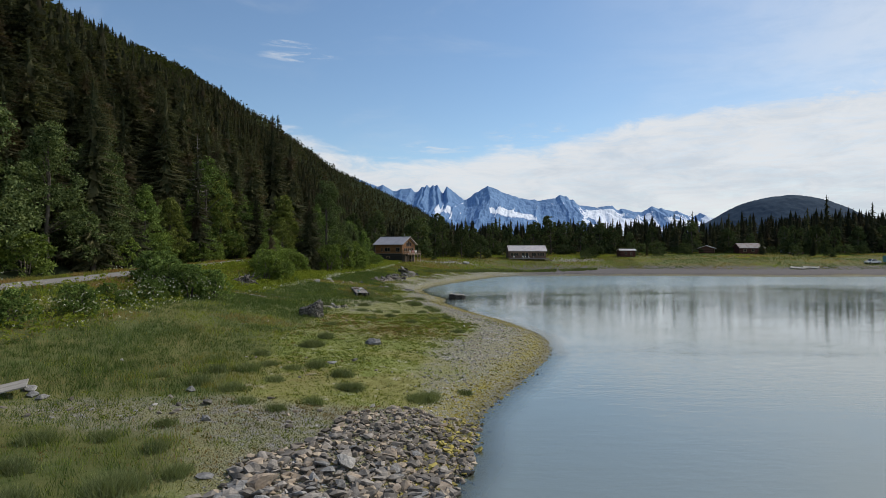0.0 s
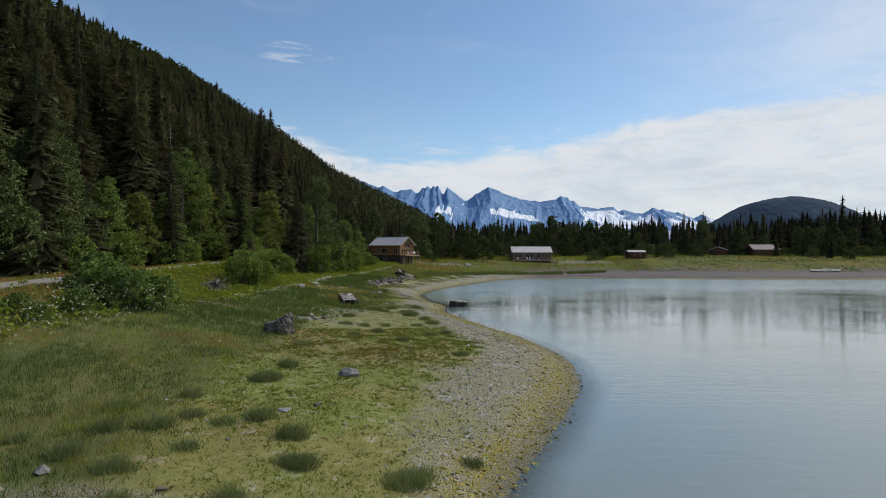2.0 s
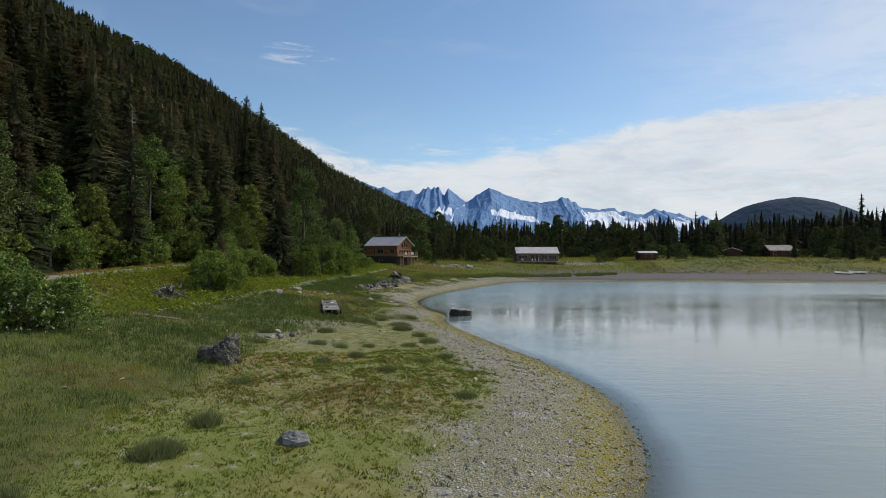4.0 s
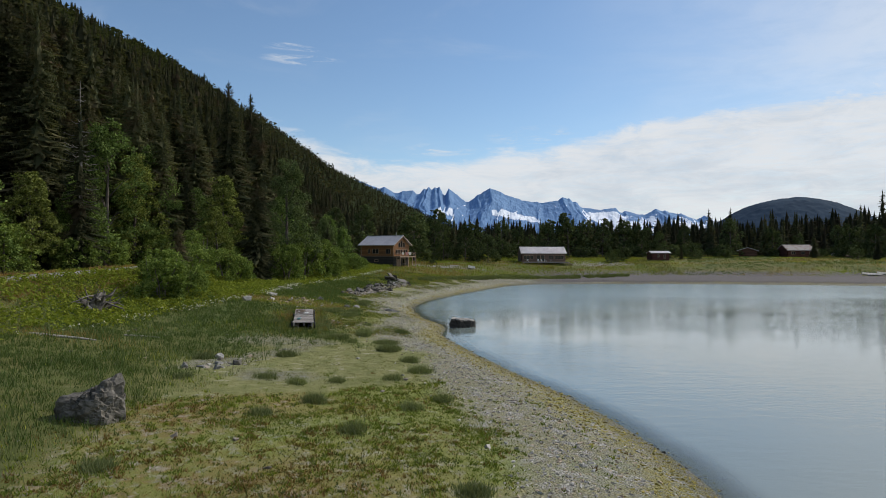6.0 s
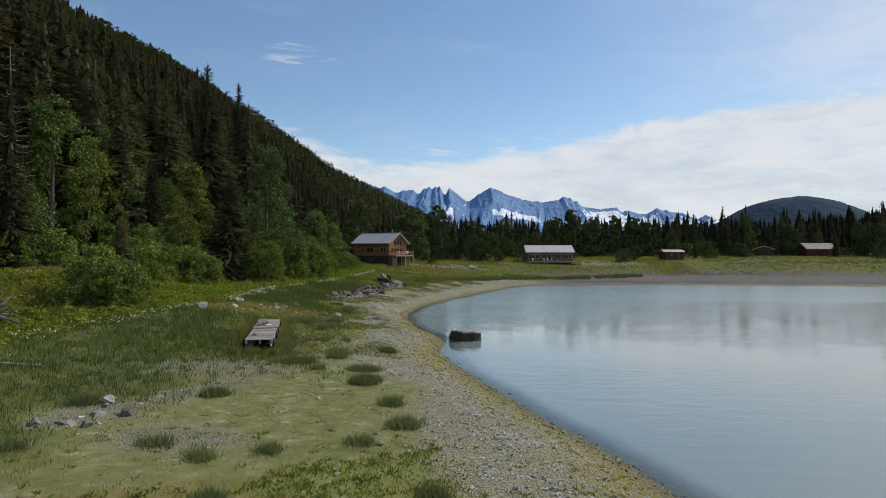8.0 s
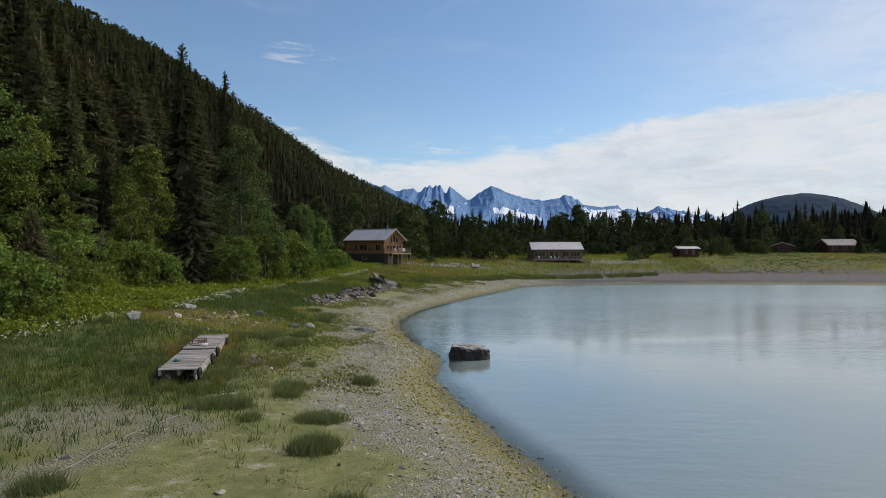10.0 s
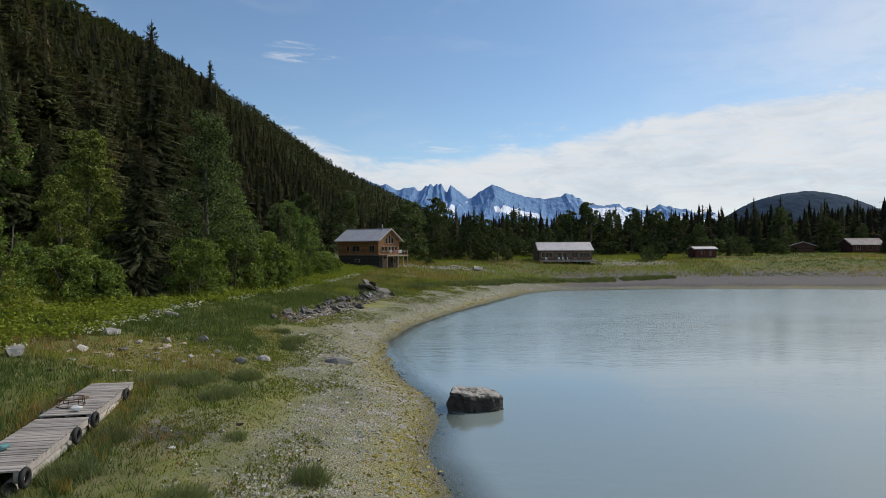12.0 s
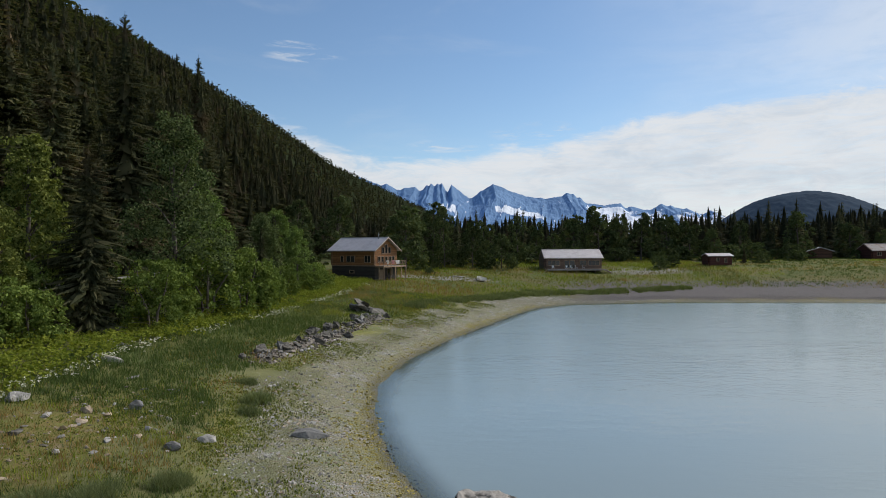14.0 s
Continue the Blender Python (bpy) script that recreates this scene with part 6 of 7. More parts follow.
def pickup(x, y, turn, paint, label, name="pickup_truck"):
    ob = thing(name, label, "truck", "vehicles on the meadow", pose(x, y, ground_z(x, y), 0, 0, turn))
    bm = bmesh.new()
    prism(bm, [(-2.6, 0.45), (2.6, 0.45), (2.65, 0.95), (1.4, 1.1), (0.7, 1.75), (-0.75, 1.78), (-0.9, 1.15), (-2.6, 1.12)], -0.9, 0.9)
    bmesh.ops.bevel(bm, geom=bm.edges[:], offset=0.05, segments=2, affect="EDGES")
    part("body", bm, paint, ob)
    for s in (-1, 1):
        bm = bmesh.new()
        prism(bm, [(1.15, 1.15), (0.62, 1.66), (-0.65, 1.68), (-0.75, 1.2)], s * 0.905 - 0.01, s * 0.905 + 0.01)
        part("side_window", bm, M_GLASS, ob)
        for xx in (-1.7, 1.7):
            wheel(ob, xx, s * 0.82, 0.36)
    bm = bmesh.new()
    prism(bm, [(1.42, 1.11), (1.44, 1.13), (0.74, 1.75), (0.72, 1.73)], -0.75, 0.75)
    part("windscreen", bm, M_GLASS, ob)
    for s in (-0.7, 0.5):
        box_part("headlight", (2.62, 2.68, s, s + 0.2, 0.72, 0.88), M_WHITE, ob)


def box_trailer(x, y, turn, paint, label):
    ob = thing("camper", label, "camper", "vehicles on the meadow", pose(x, y, ground_z(x, y), 0, 0, turn))
    box_part("body", (-3.2, 3.2, -1.15, 1.15, 0.55, 2.9), paint, ob, "", 0.15)
    for xx in (-1.8, 0.6):
        window(ob, 1.0, 0.7, Matrix.Translation((xx, -1.16, 1.9)), 0)
    box_part("door", (1.9, 2.6, -1.18, -1.151, 0.6, 2.4), M_TEAL, ob)
    for xx in (-1.0, -0.2):
        for s in (-1, 1):
            wheel(ob, xx, s * 1.0, 0.36)
    box_part("hitch", (3.2, 4.2, -0.06, 0.06, 0.5, 0.62), M_PIPE, ob)


pickup(152.5, 212.5, 185, M_WHITE, "white pickup truck parked on the gravel")
box_trailer(161, 214, 5, M_TEAL, "teal camper trailer parked on the gravel")
pickup(149.5, 262, 90, M_WHITE, "white pickup truck parked behind bushes")
pickup(153.0, 262.5, 85, M_PIPE, "grey pickup truck parked behind bushes")
pickup(146.0, 247.5, 170, M_IRON, "dark red pickup beside the red house")


# ---- grass and herbs ----
def blades(rng, x, y, z, h, w, lean=0.35):
    """Triangles of single blades rooted at those places."""
    n = len(x)
    a, b = rng.random(n) * 6.283, rng.random(n) * 6.283
    base = np.stack([x, y, z - 0.03], 1)
    side = np.stack([np.cos(a), np.sin(a), np.zeros(n)], 1) * (w / 2)[:, None]
    bend = (lean * h * (0.3 + rng.random(n)))[:, None] * np.stack([np.cos(b), np.sin(b), np.zeros(n)], 1)
    tip = base + bend + np.stack([np.zeros(n), np.zeros(n), h], 1)
    return np.stack([base - side, base + side, tip], 1)


G = np.random.default_rng(77)


def scatter(n, x0, x1, y0, y1, keep):
    x, y = x0 + (x1 - x0) * G.random(n), y0 + (y1 - y0) * G.random(n)
    d = shore_distance(x, y)
    ok = G.random(n) < keep(x, y, d)
    return x[ok], y[ok], d[ok]


def tufted(x, y, per, spread):
    """Several blades about each place."""
    return np.repeat(x, per) + G.normal(size=len(x) * per) * spread, np.repeat(y, per) + G.normal(size=len(x) * per) * spread


def off_road(x, y):
    return np.abs(x - road_x(y)) > 3.0


def beach_keep(x, y, d):
    bw = np.interp(y, (0, 20, 28, 35, 43, 50, 60, 75, 90, 110, 130, 150, 170, 185), (9, 7, 2.5, 2.9, 6, 7.5, 7.5, 7.0, 6.6, 6.6, 6.8, 7.5, 9, 8))
    return (d > -0.4) * (1 - smooth(-1.5, 1.5, d - bw + 4.0 * fbm(x * 0.16, y * 0.16, 4, 31)))


def meadow():
    x, y, d = scatter(56000, -34, 8, 12, 110, lambda x, y, d: lushness(x, y) * (d > 2) * off_road(x, y))
    x, y = tufted(x, y, 7, 0.12)
    h = (0.13 + 0.20 * G.random(len(x))) * (0.35 + 0.75 * value_noise(x * 0.3, y * 0.3, 8) + 0.65 * value_noise(x * 0.9, y * 0.9, 18)) * (1 + 0.2 * smooth(0.52, 0.36, value_noise(x * 0.10, y * 0.14, 401))) * (1 + 0.002 * np.clip(y - 20, 0, 60))
    tri = blades(G, x, y, height(x, y), h, 0.012 + 0.00020 * y + 0.010 * G.random(len(x)), 0.5)
    idx = np.where(G.random(len(x)) < smooth(0.55, 0.85, value_noise(x * 0.13, y * 0.13, 55)) * np.interp(y, (40, 60), (0.25, 0.5)) + 0.65 * np.exp(-((x + 16) / 5) ** 2 - ((y - 102) / 9) ** 2), 2, np.where(value_noise(x * 0.22, y * 0.22, 12) > 0.55, 1, 0))
    idx = np.where(G.random(len(x)) < 0.5 * smooth(0.5, 0.68, value_noise(x * 0.14, y * 0.14, 301)), 3, idx)
    idx = np.where(G.random(len(x)) < 0.85 * smooth(0.55, 0.68, value_noise(x * 0.55, y * 0.45, 303)), 5, np.where(G.random(len(x)) < 0.8 * smooth(0.58, 0.70, value_noise(x * 0.42, y * 0.5, 305)), 1, idx))
    swath = fbm(x * 0.13 + 0.3 * fbm(x * 0.1, y * 0.1, 2, 6), y * 0.2, 4, 311)
    idx = np.where(G.random(len(x)) < 0.9 * smooth(0.03, 0.16, swath), 4, np.where(G.random(len(x)) < 0.55 * smooth(-0.12, -0.26, swath), 2, np.where(G.random(len(x)) < 0.6 * smooth(-0.02, -0.10, swath) * smooth(-0.20, -0.12, swath), 3, idx)))
    idx = np.where(G.random(len(x)) < 0.6 * (1 - smooth(21, 25, y)), 6, idx)
    me = mesh_from("tall_grass", tri.reshape(-1, 3), np.arange(len(tri) * 3).reshape(-1, 3), [M_GRASS, M_SEDGE, M_SEED, M_HERB, M_LUSH, M_TUSSOCK, M_VIVID], False, np.where(G.random(len(x)) < 0.8 * smooth(0.50, 0.36, value_noise(x * 0.10, y * 0.14, 401)), 4, idx))
    tagged(new("tall_grass", me), "tall green shore grass with brownish seed heads", "grass", kind="stuff")
    x, y, d = scatter(26000, -24, 2, 104, 172, lambda x, y, d: lushness(x, y) * (slope_foot(y) - x < -6) * off_road(x, y))
    x, y = tufted(x, y, 6, 0.14)
    h = (0.18 + 0.30 * G.random(len(x))) * (0.55 + 0.9 * value_noise(x * 0.3, y * 0.3, 8))
    tri = blades(G, x, y, height(x, y), h, 0.030 + 0.02 * G.random(len(x)), 0.5)
    idx = np.where(G.random(len(x)) < smooth(0.48, 0.68, value_noise(x * 0.16, y * 0.16, 55)) * 0.75, 2, np.where(value_noise(x * 0.22, y * 0.22, 12) > 0.55, 1, 0))
    idx = np.where(G.random(len(x)) < 0.5 * smooth(0.5, 0.68, value_noise(x * 0.14, y * 0.14, 301)), 3, idx)
    idx = np.where(G.random(len(x)) < 0.85 * smooth(0.55, 0.68, value_noise(x * 0.55, y * 0.45, 303)), 5, np.where(G.random(len(x)) < 0.8 * smooth(0.58, 0.70, value_noise(x * 0.42, y * 0.5, 305)), 1, idx))
    me = mesh_from("bank_grass", tri.reshape(-1, 3), np.arange(len(tri) * 3).reshape(-1, 3), [M_GRASS, M_SEDGE, M_SEED, M_HERB, M_LUSH, M_TUSSOCK, M_VIVID], False, np.where(G.random(len(x)) < 0.9 * smooth(0.52, 0.36, value_noise(x * 0.12, y * 0.14, 401)), 4, idx))
    tagged(new("bank_grass", me), "tall green and reddish grass above the bay beach", "grass", kind="stuff")
    x, y, d = scatter(26000, -24, 70, 150, 265, lambda x, y, d: np.where(x < 24, smooth(7, 10, d), smooth(20, 24, d)) * (slope_foot(y) - x < -6) * off_road(x, y))
    x, y = tufted(x, y, 5, 0.22)
    h = (0.25 + 0.45 * G.random(len(x))) * (0.5 + value_noise(x * 0.2, y * 0.2, 8))
    tri = blades(G, x, y, height(x, y), h, 0.05 + 0.05 * G.random(len(x)))
    idx = np.where(G.random(len(x)) < np.interp(x, (15, 40), (1, 0.35)) * smooth(0.4, 0.7, value_noise(x * 0.09, y * 0.16, 55)) * 0.7, 2, np.where(value_noise(x * 0.15, y * 0.15, 12) > 0.42, 1, 0))
    me = mesh_from("meadow_grass", tri.reshape(-1, 3), np.arange(len(tri) * 3).reshape(-1, 3), [M_GRASS, M_HERB, M_SEED], False, idx)
    tagged(new("meadow_grass", me), "rough green and brown meadow grass", "grass", kind="stuff")
    x, y, d = scatter(20000, 60, 210, 190, 275, lambda x, y, d: smooth(20, 24, d))
    x, y = tufted(x, y, 4, 0.3)
    h = (0.15 + 0.3 * G.random(len(x))) * (0.5 + value_noise(x * 0.15, y * 0.15, 8))
    tri = blades(G, x, y, height(x, y), h, 0.10 + 0.06 * G.random(len(x)))
    me = mesh_from("far_meadow_grass", tri.reshape(-1, 3), np.arange(len(tri) * 3).reshape(-1, 3), [M_LUSH, M_HERB, M_SEED, M_GRASS], False, np.where(G.random(len(x)) < 0.15, 3, np.where(G.random(len(x)) < 0.6 * smooth(0.55, 0.8, value_noise(x * 0.05, y * 0.14, 57)), 2, (value_noise(x * 0.08, y * 0.12, 12) > 0.70).astype(int))))
    tagged(new("far_meadow_grass", me), "yellow-green grass on the far meadow", "grass", kind="stuff")
    # dry verges of the road
    x, y, d = scatter(26000, -44, -30, 30, 170, lambda x, y, d: smooth(3.0, 3.6, np.abs(x - road_x(y))) * (np.abs(x - road_x(y)) < 8))
    x, y = tufted(x, y, 5, 0.12)
    tri = blades(G, x, y, height(x, y), (0.15 + 0.3 * G.random(len(x))) * (0.5 + value_noise(x * 0.4, y * 0.4, 8)), 0.04 + 0.03 * G.random(len(x)), 0.5)
    me = mesh_from("verge_grass", tri.reshape(-1, 3), np.arange(len(tri) * 3).reshape(-1, 3), [M_GRASS, M_SEED, M_HERB], False, np.where(value_noise(x * 0.3, y * 0.2, 12) > 0.5, 1, np.where(value_noise(x * 0.4, y * 0.3, 52) > 0.6, 2, 0)))
    tagged(new("verge_grass", me), "dry tan and green grass along the road", "grass", kind="stuff")
    # low cushions on the spit
    x, y, d = scatter(150000, -20, 9, 12, 110, lambda x, y, d: (d > 1.5) * (1 - 0.93 * beach_keep(x, y, d)) * (1 - 0.8 * lushness(x, y)) * (0.5 + 0.5 * smooth(0.42, 0.62, value_noise(x * 0.35, y * 0.35, 91))))
    x, y = tufted(x, y, 4, 0.05)
    h = (0.04 + 0.08 * G.random(len(x))) * (1 - 0.45 * salt_meadow(x, y))
    tri = blades(G, x, y, height(x, y), h, 0.03 + 0.04 * G.random(len(x)), 0.9)
    rusty = np.exp(-((x + 7) / 6.5) ** 2 - ((y - 50.5) / 3.0) ** 2)
    idx = np.where((value_noise(x * 0.2, y * 0.3, 55) > 0.7) | (G.random(len(x)) < 0.7 * rusty), 2, (value_noise(x * 0.4, y * 0.4, 66) > 0.55).astype(int))
    me = mesh_from("low_turf", tri.reshape(-1, 3), np.arange(len(tri) * 3).reshape(-1, 3), [M_HERB, M_GRASS, M_SEED, M_TUSSOCK, M_VIVID, M_PALE], False, np.where(G.random(len(x)) < salt_meadow(x, y) * 0.85, 5, np.where(G.random(len(x)) < 0.75 * smooth(33, 38, y) * smooth(0.42, 0.58, value_noise(x * 0.24, y * 0.3, 301)), 4, np.where(G.random(len(x)) < 0.3, 3, idx))))
    tagged(new("low_turf", me), "low yellow-green saltmarsh turf", "turf", kind="stuff")

    # turf that creeps over the upper bay beach
    x, y, d = scatter(110000, -18, 8, 84, 170, lambda x, y, d: (d > 2.6) * (d < 13) * smooth(0.34, 0.54, value_noise(x * 0.45, y * 0.3, 291)) * smooth(2.4, 6.2, d + 2 * fbm(x * 0.3, y * 0.3, 2, 17)) * (1 - 0.7 * lushness(x, y)))
    x, y = tufted(x, y, 4, 0.08)
    tri = blades(G, x, y, height(x, y), 0.05 + 0.10 * G.random(len(x)), 0.04 + 0.05 * G.random(len(x)), 0.8)
    me = mesh_from("beach_turf", tri.reshape(-1, 3), np.arange(len(tri) * 3).reshape(-1, 3), [M_HERB, M_GRASS, M_TUSSOCK], False, G.integers(3, size=len(x)))
    tagged(new("beach_turf", me), "thin green turf creeping over the beach gravel", "turf", kind="stuff")
    # cushions of coarse turf, green and rusty, at the front of the spit
    x, y, d = scatter(15000, -13, 8, 34, 68, lambda x, y, d: (d > 1.8) * (1 - 0.94 * beach_keep(x, y, d)) * (1 - lushness(x, y)) * (1 - 0.95 * salt_meadow(x, y)) * (0.25 + 0.75 * smooth(44, 52, y)) * (0.10 + 0.9 * smooth(0.34, 0.56, value_noise(x * 1.1, y * 0.8, 191))))
    n, rusty = len(x), np.exp(-((x + 6) / 7) ** 2 - ((y - 52.0) / 5.0) ** 2)
    tone = np.where(G.random(n) < 0.08 + 0.45 * rusty, 1, np.where(G.random(n) < (0.2 + 0.8 * smooth(45, 52, y)) * (0.35 + 0.6 * smooth(0.40, 0.60, value_noise(x * 0.24, y * 0.3, 301))), 2, np.where(G.random(n) < 0.7, 3, 0)))
    x2, y2 = tufted(x, y, 12, 0.075)
    h = np.repeat(0.06 + 0.11 * G.random(n), 12) * (0.6 + 0.6 * G.random(len(x2)))
    tri = blades(G, x2, y2, height(x2, y2), h, 0.04 + 0.03 * G.random(len(x2)), 0.9)
    me = mesh_from("turf_tussocks", tri.reshape(-1, 3), np.arange(len(tri) * 3).reshape(-1, 3), [M_TUSSOCK, M_RUST, M_VIVID, M_HERB], False, np.repeat(tone, 12))
    tagged(new("turf_tussocks", me), "small green and rusty tussocks in the shore turf", "grass", kind="stuff")
    # dark sedge along the edge of the far meadow
    line_x, line_y = (-5, -1, 2.5, 9, 16, 24, 36, 45, 52), (157, 163, 168, 178, 187, 193.5, 198, 201, 203)
    x = -5 + 57 * G.random(3200)
    y = np.interp(x, line_x, line_y) + 1.3 * G.normal(size=3200) + 1.2
    ok = value_noise(x * 0.5, y * 0.5, 71) > 0.30
    x, y = x[ok], y[ok]
    x2, y2 = tufted(x, y, 14, 0.22)
    tri = blades(G, x2, y2, height(x2, y2), (0.35 + 0.45 * G.random(len(x2))) * np.repeat(0.6 + 0.6 * value_noise(x * 0.6, y * 0.6, 73), 14), 0.06 + 0.04 * G.random(len(x2)), 0.55)
    me = mesh_from("shore_sedge", tri.reshape(-1, 3), np.arange(len(tri) * 3).reshape(-1, 3), [M_SEDGE, M_TUSSOCK], False, np.repeat(G.integers(2, size=len(x)), 14))
    tagged(new("shore_sedge", me), "dark green sedge fringing the far meadow", "sedge", kind="stuff")
    # rank grass about the stranded dock
    x, y, d = scatter(1500, -15.6, -9.4, 81.5, 95.5, lambda x, y, d: np.exp(-(np.clip(np.abs(x + 12.3 + 0.22 * (y - 88.5)) - 1.35, 0, 9) / 0.5) ** 2) * (np.abs(x + 12.3 + 0.22 * (y - 88.5)) > 1.2) + 0.9 * (y < 83.2) * (y > 82.2) * (np.abs(x + 11.2) < 1.6))
    x2, y2 = tufted(x, y, 16, 0.12)
    tri = blades(G, x2, y2, height(x2, y2), 0.25 + 0.32 * G.random(len(x2)), 0.025 + 0.02 * G.random(len(x2)), 0.55)
    me = mesh_from("dock_grass", tri.reshape(-1, 3), np.arange(len(tri) * 3).reshape(-1, 3), [M_SEDGE, M_LUSH, M_GRASS], False, np.repeat(G.integers(3, size=len(x)), 16))
    tagged(new("dock_grass", me), "rank green grass growing round the stranded dock", "grass", kind="stuff")


meadow()


def herbs():
    """Broad-leaved plants on the bank below the bushes, and white umbels."""
    def band(x, y, d):
        edge_ = np.interp(y, (30, 60, 85, 100, 120, 150, 180), (-24, -22, -23.5, -20, -21, -15.5, -12))
        return smooth(0, -1.5, x - edge_ + 1.2 * fbm(x * 0.3, y * 0.3, 2, 15)) * off_road(x, y) * (x > road_x(y) + 3.4) * (0.22 + 0.78 * smooth(68, 80, y))
    x, y, d = scatter(44000, -34, -11, 28, 186, band)
    c = np.stack([x, y, height(x, y) + (0.12 + 0.5 * G.random(len(x))) * (0.5 + value_noise(x * 0.5, y * 0.5, 81))], 1)
    q = leaf_quads(G, c, np.full(len(c), 0.24), 5, 0.115, 1.4)
    tagged(new("herb_bank", soup("herb_bank", q, M_HERB)), "dense yellow-green broad-leaved herbs on the bank", "herbs", kind="stuff")
    def fringe(x, y, d):
        e = np.interp(y, (30, 60, 85, 100, 120, 150, 180), (-24, -22, -23.5, -20, -21, -15.5, -12)) + 0.4
        return np.exp(-((x - e + 0.5) / 0.6) ** 2) * smooth(0.4, 0.65, value_noise(x * 0.25, y * 0.25, 4)) * (0.1 + 0.9 * smooth(76, 90, y))
    x, y, d = scatter(34000, -30, -10, 30, 175, fringe)
    n = len(x)
    z = height(x, y) + 0.35 + 0.3 * G.random(n)
    q = leaf_quads(G, np.stack([x, y, z], 1), np.full(n, 0.10), 5, 0.045, 2.0)
    tagged(new("white_flowers", soup("white_flowers", q, M_FLOWER)), "white flower umbels along the foot of the bank", "flowers", kind="stuff")
    # blossom on the near bushes
    x, y, d = scatter(900, -31, -20, 32, 62, lambda x, y, d: 0.8 * (fbm(x * 0.5, y * 0.5, 2, 5) > 0))
    q = leaf_quads(G, np.stack([x, y, height(x, y) + 1.2 + 1.0 * G.random(len(x))], 1), np.full(len(x), 0.09), 6, 0.036, 1.0)
    tagged(new("bush_blossom", soup("bush_blossom", q, M_FLOWER)), "white blossom on the roadside bushes", "flowers", kind="stuff")


herbs()


def sedge_mesh(seed, wd, dp, h, n):
    """A clump of several tussocks with an uneven outline."""
    rng = np.random.default_rng(seed)
    m = max(4, int(wd * dp * 7))
    r, a = 0.86 * np.sqrt(rng.random(m)), rng.random(m) * 6.283
    for i_ in range(1, m):
        # each tussock touches an earlier one
        j_ = rng.integers(i_)
        dx_, dy_ = wd / 2 * (r[i_] * math.cos(a[i_]) - r[j_] * math.cos(a[j_])), dp / 2 * (r[i_] * math.sin(a[i_]) - r[j_] * math.sin(a[j_]))
        far_ = max(math.hypot(dx_, dy_), 1e-3)
        if far_ > 0.3:
            px_, py_ = wd / 2 * r[j_] * math.cos(a[j_]) + 0.3 * dx_ / far_, dp / 2 * r[j_] * math.sin(a[j_]) + 0.3 * dy_ / far_
            r[i_], a[i_] = math.hypot(px_ / wd, py_ / dp) * 2, math.atan2(py_ / dp, px_ / wd)
    tx_, ty_, th = wd / 2 * r * np.cos(a), dp / 2 * r * np.sin(a), h * (0.6 + 0.5 * rng.random(m)) * (1.1 - 0.4 * r)
    k = rng.integers(m, size=n)
    x, y = tx_[k] + rng.normal(size=n) * 0.2, ty_[k] + rng.normal(size=n) * 0.2
    tri = blades(rng, x, y, np.zeros(n), th[k] * (0.5 + 0.6 * rng.random(n)), np.full(n, 0.030), 0.75)
    return mesh_from("sedge_clump", tri.reshape(-1, 3), np.arange(n * 3).reshape(-1, 3), M_SEDGE)


